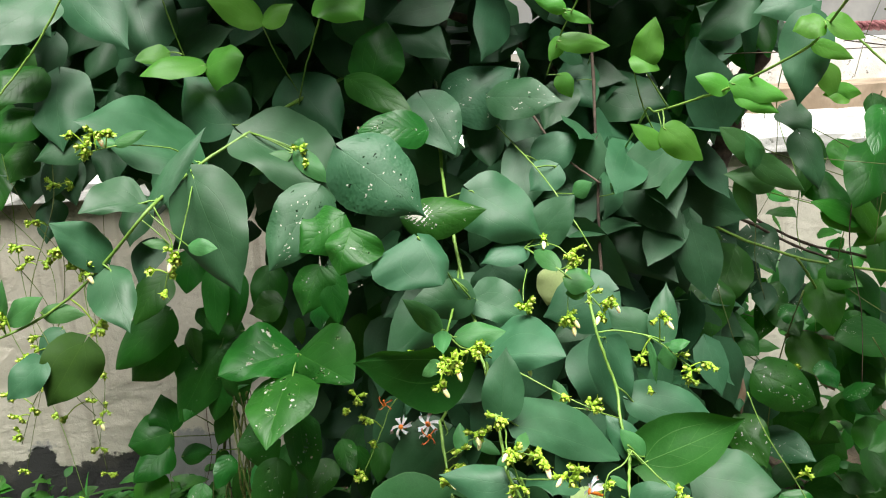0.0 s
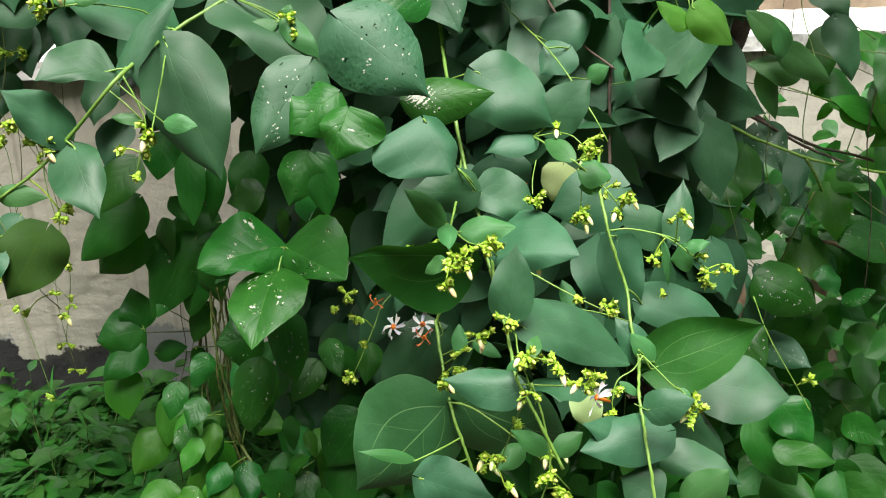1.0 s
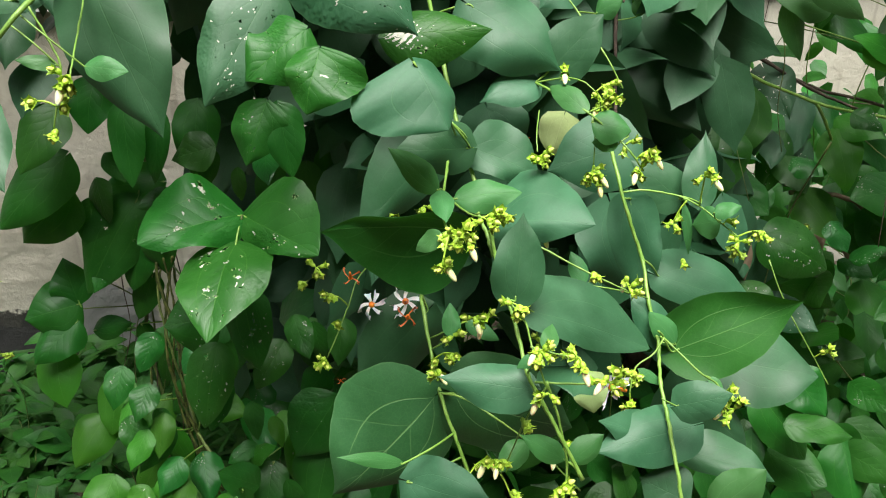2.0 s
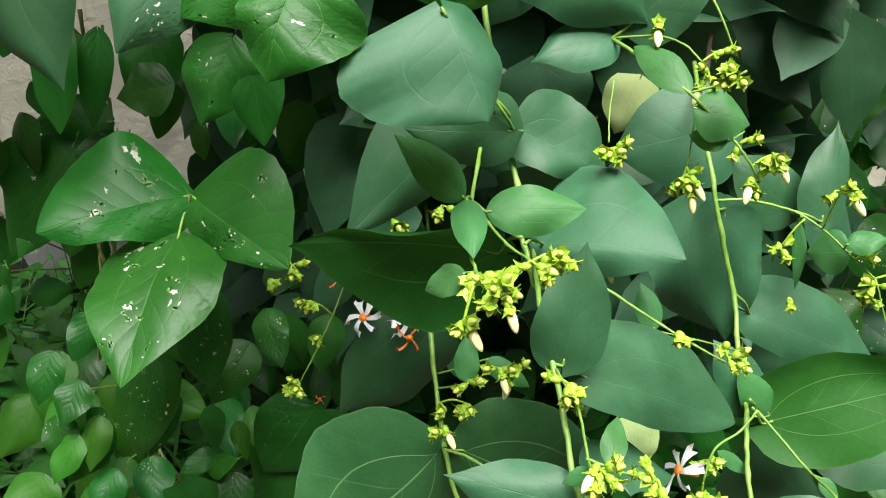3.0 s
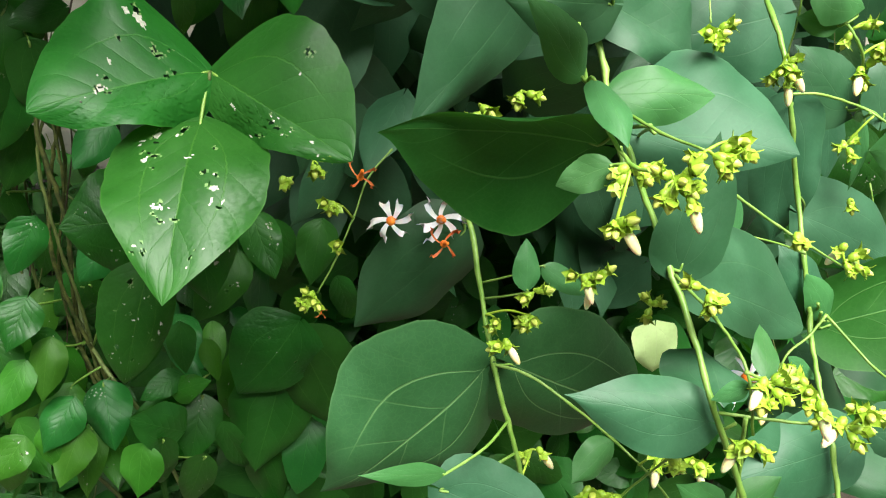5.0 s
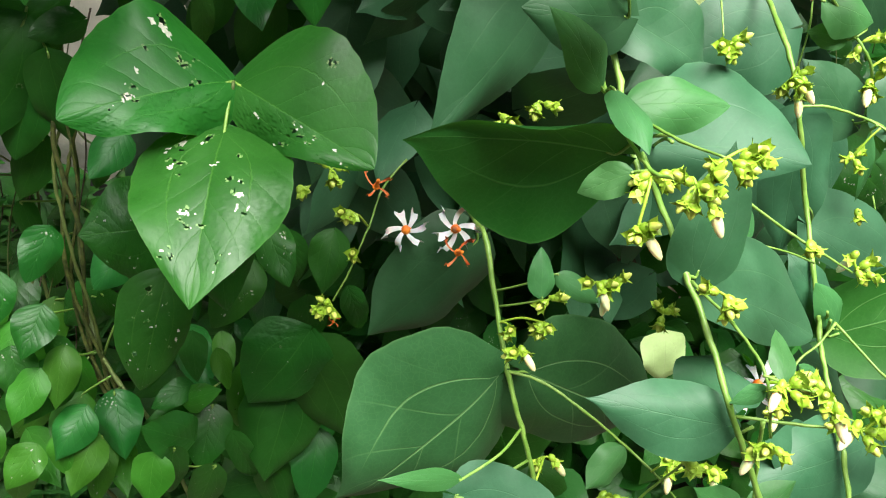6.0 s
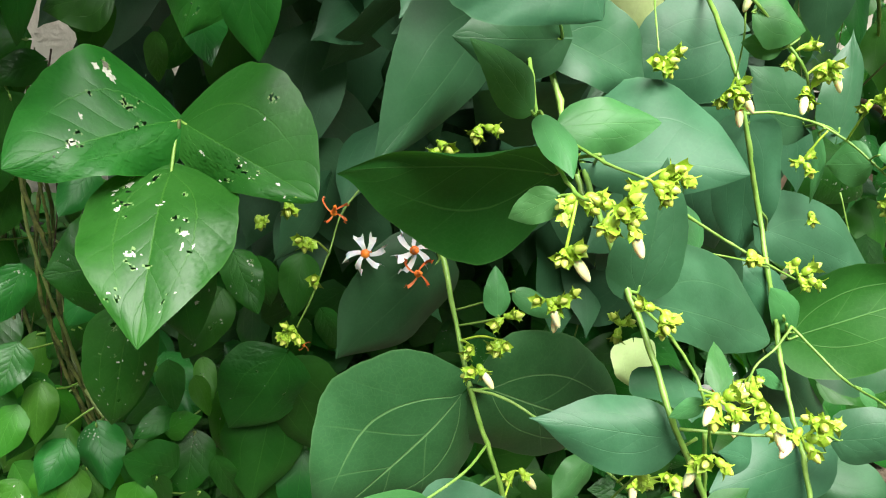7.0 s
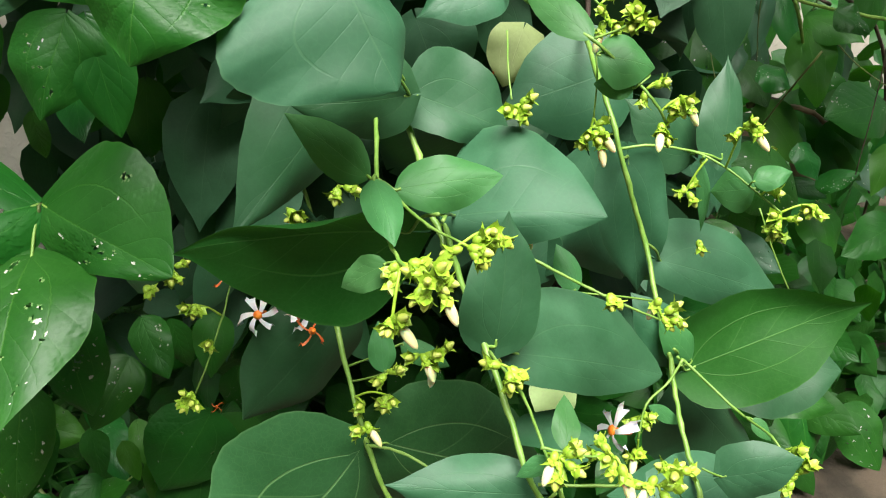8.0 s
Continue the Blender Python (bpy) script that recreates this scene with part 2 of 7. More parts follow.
def add(name, verts, faces, mats, parent=None, origin=(0, 0, 0), uvs=None, slots=None, smooth=True, label=""):
    """One mesh object with its origin at that place of the world, under its parent."""
    mesh = bpy.data.meshes.new(name)
    o = np.array(origin, float)
    mesh.from_pydata((np.asarray(verts, float) - o).tolist(), [], faces)
    for m in mats:
        mesh.materials.append(m)
    if slots is not None:
        mesh.polygons.foreach_set("material_index", np.asarray(slots, np.int32))
    if smooth:
        mesh.polygons.foreach_set("use_smooth", np.ones(len(mesh.polygons), bool))
    if uvs is not None:
        index = np.empty(len(mesh.loops), np.int32)
        mesh.loops.foreach_get("vertex_index", index)
        mesh.uv_layers.new(name="UVMap").data.foreach_set("uv", np.asarray(uvs, np.float32)[index].ravel())
    mesh.update()
    return place(new(name, mesh), parent, origin, label)


def place(ob, parent, origin, label=""):
    if parent:
        ob.parent = parent
        ob.location = np.array(origin, float) - PLACE[parent.name]
    else:
        ob.location = origin
    PLACE[ob.name] = np.array(origin, float)
    if label:
        tagged(ob, label)
    return ob


def thing(name, origin, label, category, group="", kind=""):
    return tagged(place(new(name), None, origin), label, category, group, kind)


def unit(a):
    return a / max(np.linalg.norm(a), 1e-9)


def spline(points, steps):
    """A smooth line through the points, with so many pieces between two."""
    p = np.array(points, float)
    p = np.vstack([2 * p[0] - p[1], p, 2 * p[-1] - p[-2]])
    line = []
    for a, b, c, d in zip(p[:-3], p[1:-2], p[2:-1], p[3:]):
        for s in np.linspace(0, 1, steps, endpoint=False):
            line.append(0.5 * (2 * b + (c - a) * s + (2 * a - 5 * b + 4 * c - d) * s**2 + (3 * b - a - 3 * c + d) * s**3))
    line.append(p[-2])
    return np.array(line)


def tube(line, radii, sides=7, cap=True):
    """Vertices and faces of a tube along a line."""
    line = np.asarray(line, float)
    ways = np.gradient(line, axis=0)
    side = unit(np.cross(ways[0], (0.3, 0.5, 0.81)))
    verts, faces = [], []
    for i, (p, w, r) in enumerate(zip(line, ways, radii)):
        w = unit(w)
        side = unit(side - w * (side @ w))
        other = np.cross(w, side)
        for j in range(sides):
            a = 2 * math.pi * j / sides
            verts.append(p + r * (math.cos(a) * side + math.sin(a) * other))
        if i:
            for j in range(sides):
                n = (j + 1) % sides
                faces.append(((i - 1) * sides + j, (i - 1) * sides + n, i * sides + n, i * sides + j))
    if cap:
        faces.append(tuple(range(sides))[::-1])
        faces.append(tuple(range((len(line) - 1) * sides, len(line) * sides)))
    return verts, faces


def stem(owner, name, points, r0, r1, mat, steps=6):
    """A stem with knots where leaves sit, tapering from r0 to r1."""
    line = spline(points, steps)
    rng = np.random.RandomState(len(bpy.data.objects))
    u = np.linspace(0, 1, len(line))
    radii = (r0 + (r1 - r0) * u) * (0.68 + 0.04 * rng.randn(len(line)).clip(-1.5, 1.5))
    radii[::steps] *= 1.16
    line = line + rng.randn(*line.shape) * 0.12 * min(r0, r1)
    verts, faces = tube(line, radii, 10 if r0 > 0.01 else 7)
    return add(name, verts, faces, [MATS[mat]], owner, points[0])


SHAPES = {
    "jasmine": ((0, 0.02, 0.05, 0.10, 0.17, 0.26, 0.37, 0.48, 0.59, 0.70, 0.80, 0.88, 0.94, 1), (0, 0.34, 0.60, 0.82, 0.95, 1.02, 1.01, 0.95, 0.83, 0.65, 0.42, 0.21, 0.085, 0), 0.105),
    "bean": ((0, 0.02, 0.06, 0.12, 0.20, 0.32, 0.44, 0.56, 0.68, 0.80, 0.90, 0.96, 1), (0, 0.26, 0.54, 0.80, 0.96, 1.02, 0.99, 0.89, 0.71, 0.48, 0.24, 0.10, 0), 0.05),
    "young": ((0, 0.03, 0.09, 0.17, 0.27, 0.38, 0.50, 0.62, 0.74, 0.85, 0.93, 0.97, 1), (0, 0.24, 0.52, 0.76, 0.93, 1, 0.96, 0.83, 0.62, 0.36, 0.15, 0.06, 0), 0.0),
}
FORM = {"jasmine": "jasmine", "olive": "jasmine", "yellow": "jasmine", "dry": "jasmine", "young": "young", "bean": "bean", "limebean": "bean", "lime": "bean"}


def leaf_sheet(form, length, width, rng, rows, columns, arch, fold, cup, wave, lop=0.0, sway=0.0, full=1.0):
    """A leaf blade along y with its face to z: vertices, cells row by row, uvs."""
    at, half, lobe = SHAPES[form]
    v = np.linspace(0, 1, rows + 1) ** 0.9
    fine = np.interp(np.linspace(0, 1, 241), at, half)
    bell = np.hanning(23) / np.hanning(23).sum()
    w = np.interp(v, np.linspace(0, 1, 241), np.convolve(np.pad(fine, 11, mode="reflect", reflect_type="odd"), bell, "valid"))
    w = np.maximum(w, 0) ** full
    w[0], w[-1] = 0.03, 0.004
    u = np.linspace(-1, 1, columns + 1)
    U, V = np.meshgrid(u, v)
    Wv = w[:, None] * width
    ph = rng.uniform(0, 6.28, 4)
    edge = 1 + 0.016 * np.sin(V * 17 + ph[0] + 2 * np.sign(U)) * np.abs(U) + 0.006 * np.sin(V * 51 + ph[1]) * np.abs(U)
    X = U * Wv * edge * (1 + lop * np.sign(U)) + sway * length * 4 * V * (1 - V) + 0.02 * length * np.sin(V * 3.1 + ph[2]) * V * (1 - V)
    Y = V * length - lobe * length * np.abs(U) ** 1.5 * (1 - V) ** 5
    Z = arch * length * 4 * V * (1 - V) + fold * np.abs(U) * Wv - cup * U**2 * Wv
    Z += wave * width * np.abs(U) ** 1.6 * np.sin(V * 9 + ph[3] + 1.3 * np.sign(U)) * w[:, None]
    Z += 0.35 * wave * width * np.sin(V * 5 + U * 3 + ph[2]) * (1 - V) * V * 4
    Z -= 0.05 * length * np.maximum(0, V - 0.72) ** 2 * 12 * rng.uniform(-0.3, 1.0)
    top = np.stack([X, Y, Z], -1).reshape(-1, 3)
    c = columns + 1
    cells = []
    for i in range(rows):
        for j in range(columns):
            a = i * c + j
            cells.append((a, a + 1, a + c + 1, a + c))
    uvs = np.stack([U * 0.5 + 0.5, V], -1).reshape(-1, 2)
    if rows > 30:
        jitter = rng.uniform(-0.42, 0.42, top.shape) * (2 * width / columns, length / rows, 0) * np.repeat(w, columns + 1)[:, None]
        top = top + jitter * ((np.abs(U) < 0.97) & (V > 0.02) & (V < 0.98)).reshape(-1, 1)
    return top, cells, uvs


COUNT = [0]


def leaf(owner, kind, base, tip, width, normal, stalk=None, eaten=0, pits=0, arch=None, veins=0, gloss=0, lop=0.0, sway=0.0, full=None, under=False, patch=None, name="leaf", label=""):
    """One leaf from its base to its tip, facing the normal, with its stalk to the stem, and with bites where insects fed."""
    COUNT[0] += 1
    rng = np.random.RandomState(1000 + COUNT[0])
    base, tip = np.array(base, float), np.array(tip, float)
    axis = tip - base
    length = np.linalg.norm(axis)
    axis = unit(axis)
    n = np.array(normal, float)
    n = unit(n - axis * (n @ axis))
    side = np.cross(axis, n)
    rows, columns = (30, 14) if length > 0.05 else (16, 8)
    if eaten or pits:
        rows, columns = (90, 60) if pits else (104, 72)
    arch = rng.uniform(0.03, 0.095) if arch is None else arch
    full = rng.uniform(0.75, 1.1) if full is None else full
    verts, cells, uvs = leaf_sheet(FORM[kind], length, width * 1.03, rng, rows, columns, arch, rng.uniform(0.0, 0.14), rng.uniform(0.12, 0.42), rng.uniform(0.06, 0.18), lop, sway, full)
    gone, pale, rim = set(), set(), set()
    spots = [(rng.uniform(0.12, 0.9), rng.uniform(0.14, 0.86)) for s in range(6 + eaten // 2)]
    for bite in range(int(eaten * 2.2)):
        sv, su = spots[rng.randint(len(spots))]
        ci = int(np.clip(sv + rng.normal(0, 0.035), 0.07, 0.94) * rows)
        cj = int(np.clip(su + rng.normal(0, 0.05), 0.08, 0.92) * columns)
        r = rng.uniform(0.5, 1.25) if rng.rand() < 0.8 else rng.uniform(1.2, 2.2)
        stretch, both = rng.uniform(0.6, 1.6), rng.rand()
        for i in range(max(ci - 4, 1), min(ci + 5, rows - 1)):
            for j in range(max(cj - 4, 1), min(cj + 5, columns - 1)):
                far = math.hypot((i - ci) * stretch, (j - cj) / stretch) * rng.uniform(0.8, 1.5)
                if both < 0.56 and far < r:
                    gone.add((i, j))
                elif both < 0.56 and far < r + 0.7 and rng.rand() < 0.6:
                    rim.add((i, j))
                elif both >= 0.56 and far < r:
                    pale.add((i, j))
    if patch:
        for i in range(rows):
            for j in range(columns):
                far = math.hypot(i / rows - patch[0], 0.6 * (j / columns - patch[1])) * (1 + 0.5 * math.sin(i * 0.9 + j * 0.7) + rng.uniform(0, 0.5))
                if far < patch[2]:
                    pale.add((i, j))
    for bite in range(pits):
        i, j = rng.randint(6, rows - 10), rng.randint(4, columns - 6)
        kind_of = gone if rng.rand() < 0.35 else pale
        for c in range(rng.randint(1, 5)):
            kind_of.add((i + rng.randint(3), j + rng.randint(3)))
    faces, slots = [], []
    for at, (a, b, c, d) in enumerate(cells):
        key = divmod(at, columns)
        if key not in gone:
            faces.append((a, b, c, d))
            slots.append(1 if key in pale else 3 if key in rim else 0)
    frame_of = np.stack([side, axis, n])
    verts = base + verts @ frame_of
    if stalk is not None:
        q = np.array(stalk, float)
        bow = (q + base) / 2 + n * 0.1 * np.linalg.norm(q - base)
        line = spline([q, bow, base, base + axis * length * 0.06 + n * 0.0006], 4)
        tv, tf = tube(line, np.linspace(0.0011, 0.0009, len(line)) * (1.0 if length > 0.05 else 0.7), 6)
        k = len(verts)
        verts = np.vstack([verts, tv])
        faces += [tuple(i + k for i in f) for f in tf]
        slots += [2] * len(tf)
        uvs = np.vstack([uvs, np.full((len(tv), 2), 0.5)])
    top = MATS[kind]
    if kind == "jasmine" and veins:
        top = MATS["jasmine_ribbed"]
    if kind == "bean" and gloss:
        top = MATS["bean_gloss"]
    if under:
        top = MATS["jasmine_back"]
    return add(name, verts, faces, [top, MATS["eaten"], MATS["green"], MATS["rim"]], owner, base, uvs, slots, label=label)


def ball(centre, way, radius, length, rings=5, sides=7, taper=0.0):
    """An egg along a way from its centre."""
    way = unit(np.array(way, float))
    s = unit(np.cross(way, (0.31, 0.52, 0.79)))
    o = np.cross(way, s)
    verts, faces = [], []
    for i in range(rings + 1):
        a = math.pi * (0.04 + 0.92 * i / rings)
        r = radius * math.sin(a) * (1 - taper * (0.5 - 0.5 * math.cos(a)))
        h = -math.cos(a) * length / 2
        for j in range(sides):
            b = 2 * math.pi * j / sides
            verts.append(centre + way * h + r * (math.cos(b) * s + math.sin(b) * o))
            if i:
                n = (j + 1) % sides
                faces.append(((i - 1) * sides + j, (i - 1) * sides + n, i * sides + n, i * sides + j))
    faces.append(tuple(range(sides))[::-1])
    faces.append(tuple(range(rings * sides, (rings + 1) * sides)))
    return verts, faces


def sepal(root, way, out_way, length, width):
    """A small pointed scale that bends outward."""
    way, out_way = unit(way), unit(out_way)
    across = unit(np.cross(way, out_way))
    verts, faces = [], []
    for i, (t, w) in enumerate(((0, 0.5), (0.35, 1.0), (0.7, 0.7), (1.0, 0.05))):
        p = root + way * length * t * (1 - 0.25 * t) + out_way * length * (0.34 * t + 0.36 * t * t)
        verts += [p - across * width * w, p + out_way * width * 0.25, p + across * width * w]
        if i:
            k = 3 * i
            faces += [(k - 3, k - 2, k + 1, k), (k - 2, k - 1, k + 2, k + 1)]
    return verts, faces


def buds(owner, centre, size, number, white, stalk=None):
    """Flower buds in a bunch: star-shaped green cups with closed buds, some of them long and cream-white."""
    COUNT[0] += 1
    rng = np.random.RandomState(5000 + COUNT[0])
    centre = np.array(centre, float)
    for k in range(number):
        verts, faces, slots = [], [], []

        def put(piece, slot):
            n = len(verts)
            verts.extend(piece[0])
            faces.extend(tuple(i + n for i in f) for f in piece[1])
            slots.extend([slot] * len(piece[1]))

        way = unit(np.array((rng.uniform(-1, 1), rng.uniform(-1.2, 0.3), rng.uniform(-1.0, 0.7))))
        if number == 1:
            way = unit(np.array((0.1, -0.5, -0.6)))
        at = centre + way * size * (0.2 if number < 3 else rng.uniform(0.22, 0.55))
        r = rng.uniform(0.0030, 0.0038)
        long_one = k < white
        if long_one:
            way = unit(way * 0.7 + np.array((0.1, -0.3, -0.9)))
        put(tube(spline([centre, (centre + at) / 2 + rng.randn(3) * 0.001, at], 3), [0.0008] * 7, 5), 0)
        put(ball(at, way, r * 0.75, r * 2.0, 4, 7), 0)
        out_a = unit(np.cross(way, (0.4, 0.6, 0.7)))
        out_b = np.cross(way, out_a)
        for s in range(5):
            a = 6.283 * s / 5 + rng.uniform(-0.3, 0.3)
            put(sepal(at + way * r * 0.1, way, math.cos(a) * out_a + math.sin(a) * out_b, r * rng.uniform(1.8, 2.5), r * 0.88), 0)
        if long_one:
            put(ball(at + way * r * 1.4, way, r * 0.52, r * 1.6, 4, 7), 3)
            put(ball(at + way * r * 2.7, way, r * 0.88, r * 3.9, 6, 9, 0.25), 2)
        else:
            put(ball(at + way * r * 1.2, way, r * 0.72, r * 2.5, 5, 8, 0.25), 1)
        if stalk is not None and k == 0:
            q = np.array(stalk, float)
            put(tube(spline([q, (q + centre) / 2 + (0, 0, 0.1 * np.linalg.norm(q - centre)), centre], 4), [0.0008] * 9, 6), 0)
        add("flower_bud", verts, faces, [MATS["calyx"], MATS["bud"], MATS["white_bud"], MATS["orange"]], owner, at, slots=slots, label="cream-white flower bud in a green cup" if long_one else "")


def flower(owner, centre, radius, face, tube_seen=True):
    """A jasmine flower: six narrow notched white petals turned like a wheel round an orange eye, with an orange tube behind."""
    COUNT[0] += 1
    rng = np.random.RandomState(7000 + COUNT[0])
    centre, face = np.array(centre, float), unit(np.array(face, float))
    a_way = unit(np.cross(face, (0.2, 0.3, 0.93)))
    b_way = np.cross(face, a_way)
    verts, faces, slots = [], [], []
    spent = tube_seen == 2
    for p in range(4 if spent else 6):
        a = 6.283 * p / (4 if spent else 6) + rng.uniform(-0.15, 0.15)
        out_way = math.cos(a) * a_way + math.sin(a) * b_way
        turn = np.cross(face, out_way)
        k, size = len(verts), radius * rng.uniform(0.85, 1.08)
        curl, lift = rng.uniform(0.35, 1.0), rng.uniform(-0.5, 0.45)
        rows = ((0.12, 0.09, 0.0), (0.35, 0.13, 0.06), (0.6, 0.19, 0.10), (0.85, 0.29, 0.10 + 0.3 * lift), (1.0, 0.26, 0.04 + lift))
        for i, (t, w, h) in enumerate(rows):
            mid = centre + out_way * size * t + turn * size * curl * t * t + face * size * (h - 0.18 * t * t)
            notch = -0.28 * size if i == 4 else 0
            verts += [mid - turn * size * w * (0.5 if spent else 1), mid + out_way * notch + face * size * 0.05, mid + (turn + 0.4 * face) * size * w * (0.4 if spent else 0.8)]
            if i:
                c = k + 3 * i
                faces += [(c - 3, c - 2, c + 1, c), (c - 2, c - 1, c + 2, c + 1)]
                slots += [2 if spent else 0] * 2
    for piece, slot in ((ball(centre + face * radius * 0.04, face, radius * 0.25, radius * 0.26, 4, 8), 1), (tube(spline([centre, centre - face * radius * 0.45, centre - face * radius * 0.95], 3), np.linspace(0.16, 0.11, 7) * radius, 7), 1)):
        k = len(verts)
        verts.extend(piece[0])
        faces.extend(tuple(i + k for i in f) for f in piece[1])
        slots.extend([slot] * len(piece[1]))
    label = "spent flower with a bare orange tube" if spent else "white jasmine flower with an orange eye and tube"
    return add("flower", verts, faces, [MATS["petal"], MATS["orange"], MATS["spent"]], owner, centre, slots=slots, label=label)


# ---- the ground, the wall and what lies behind it ----
def ground_sheet():
    """One sheet to the horizon, fine and uneven near the shrub."""
    near = np.concatenate([-np.geomspace(120, 3.2, 14), np.linspace(-3, 3, 81), np.geomspace(3.2, 120, 14)])
    verts, faces, n = [], [], len(near)
    for y in near + 1.0:
        for x in near:
            h = 0.035 * noise.noise((x * 2.1, y * 2.1, 0)) + 0.012 * noise.noise((x * 9, y * 9, 3)) if abs(x) < 3.1 and abs(y - 1) < 3.1 else 0
            verts.append((x, y, h))
    for j in range(n - 1):
        for i in range(n - 1):
            a = j * n + i
            faces.append((a, a + 1, a + n + 1, a + n))
    return tagged(add("ground", verts, faces, [SOIL]), "dark damp soil under weeds and fallen leaves", "ground", kind="structure")


def slab(name, start, along, length, depth, low, high, mat, rough=0.004, step=0.06, overhang=0.0):
    """An uneven block that runs along a direction of the plan: its front face and top are finely divided."""
    s, d = np.array(start, float), unit(np.array(along, float))
    back = np.array((-d[1], d[0]))
    nx, nz, ny = max(2, int(length / step)), max(2, int((high - low) / step)), 4
    verts, faces, grid = [], [], {}
    path = [(0.0, low + (high - low) * k / nz) for k in range(nz + 1)] + [(depth * k / ny, high) for k in range(1, ny + 1)] + [(depth, low)]
    for i in range(nx + 1):
        for k, (b, z) in enumerate(path):
            p = s + d * (length * i / nx) + back * b
            r = rough * noise.noise((i * 0.7, k * 0.9, low * 7))
            q = rough * noise.noise((i * 0.9, k * 0.6, 9 + low))
            verts.append((p[0] - back[0] * r, p[1] - back[1] * r, z + (q if 0 < k < len(path) - 1 else 0)))
    m = len(path)
    for i in range(nx):
        for k in range(m - 1):
            a = i * m + k
            faces.append((a, a + m, a + m + 1, a + 1))
    faces.append(tuple(range(m)))
    faces.append(tuple(nx * m + k for k in range(m))[::-1])
    return add(name, verts, faces, [mat], None, (s[0], s[1], 0), smooth=False)


ground_sheet()
ALONG, LEFT_END = (2.1, 0.45), (-5.4, 1.06)
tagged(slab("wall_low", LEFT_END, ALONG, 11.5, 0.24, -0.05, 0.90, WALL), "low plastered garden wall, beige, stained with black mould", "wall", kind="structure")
tagged(slab("coping", (-5.41, 1.03), ALONG, 11.5, 0.75, 0.902, 0.945, WHITE, 0.006), "whitewashed worn concrete coping on the wall", "coping", kind="structure")
tagged(slab("step_brown", (-5.55, 1.72), ALONG, 11.5, 0.5, 0.5, 1.03, BROWN, 0.01, 0.1), "dirty brown concrete step behind the wall", "step", kind="structure")
tagged(slab("step_white", (-5.62, 2.02), ALONG, 11.5, 0.9, 0.5, 1.20, WHITE, 0.008, 0.1), "whitewashed concrete step behind the wall", "step", kind="structure")
# added wall, never in view: it blocks low sky light from the front
tagged(slab("wall_behind", (9.0, -2.1), (-1.0, 0.0), 18.0, 0.3, -0.05, 5.2, GREY, 0.01, 0.3), "plain rendered wall added out of view to block low light", "wall", kind="structure")
tagged(slab("wall_house", (-8.0, 4.0), ALONG, 17.0, 0.3, -0.05, 4.2, GREY, 0.01, 0.3), "grey rendered house wall beyond the garden", "wall", kind="structure")


def twisted_rope(a, b, sag):
    """A thick red-brown rope of twisted strands, hung along the step."""
    line = np.array([np.array(a) + (np.array(b) - np.array(a)) * t - np.array((0, 0, sag * 4 * t * (1 - t))) for t in np.linspace(0, 1, 160)])
    rope = thing("rope", a, "thick red-brown twisted rope stretched along the white step", "rope")
    for k in range(3):
        turn = np.array([(0, math.cos(i * 0.9 + k * 2.094), math.sin(i * 0.9 + k * 2.094)) for i in range(len(line))]) * 0.008
        verts, faces = tube(line + turn, [0.010] * len(line), 6)
        add("strand", verts, faces, [ROPE], rope, a)
    return rope


twisted_rope((0.55, 2.62, 1.275), (2.6, 3.10, 1.265), 0.02)

# ---- the plants ----
shrub = thing("jasmine_shrub", (0.38, 1.4, 0), "dense jasmine shrub with dull green leaves, buds and white-orange flowers", "shrub")
bean_creeper = thing("bean_creeper", (-0.28, 1.12, 0), "bean creeper with insect-bitten green leaves in threes", "creeper")
young_creeper = thing("young_creeper", (0.35, 1.33, 0), "young creeper with bright lime-green leaves over the shrub", "creeper")
wall_creeper = thing("wall_creeper", (1.05, 1.5, 0), "tangled leafy creeper in front of the low wall", "creeper")

# the jasmine shrub's hanging branches with their leaves
branch_left = stem(shrub, "branch", [(-0.11, 1.25, 1.217), (-0.177, 1.05, 1.182), (-0.219, 0.97, 1.154), (-0.273, 0.916, 1.119), (-0.275, 0.779, 1.101), (-0.325, 0.77, 1.048), (-0.358, 0.755, 1.017), (-0.396, 0.74, 0.993), (-0.433, 0.72, 0.98)], 0.0036, 0.0018, "green")
leaf(branch_left, "jasmine", (-0.275, 0.93, 1.125), (-0.382, 0.86, 1.186), 0.0605, (0.626, -0.354, 0.694), lop=0.32, full=0.9, stalk=(-0.266, 0.923, 1.123))
leaf(branch_left, "jasmine", (-0.281, 0.8, 1.1), (-0.231, 0.84, 1.173), 0.0115, (-0.02, -0.87, 0.49), stalk=(-0.275, 0.796, 1.103))
leaf(branch_left, "jasmine", (-0.29, 0.79, 1.102), (-0.344, 0.76, 1.1), 0.0246, (0.283, -0.575, 0.767), lop=0.57, full=0.85, stalk=(-0.275, 0.796, 1.103))
leaf(branch_left, "jasmine", (-0.329, 0.77, 1.046), (-0.369, 0.75, 1.093), 0.0225, (0.719, -0.6, 0.351), lop=0.17, full=0.8)
leaf(branch_left, "jasmine", (-0.321, 0.765, 1.038), (-0.286, 0.71, 0.99), 0.0234, (-0.003, -0.66, 0.751), lop=0.23, full=0.9, stalk=(-0.329, 0.768, 1.044))
leaf(branch_left, "jasmine", (-0.267, 0.89, 1.113), (-0.215, 0.85, 0.982), 0.0419, (-0.001, -0.956, 0.292), lop=0.00, full=0.9, stalk=(-0.273, 0.899, 1.117))
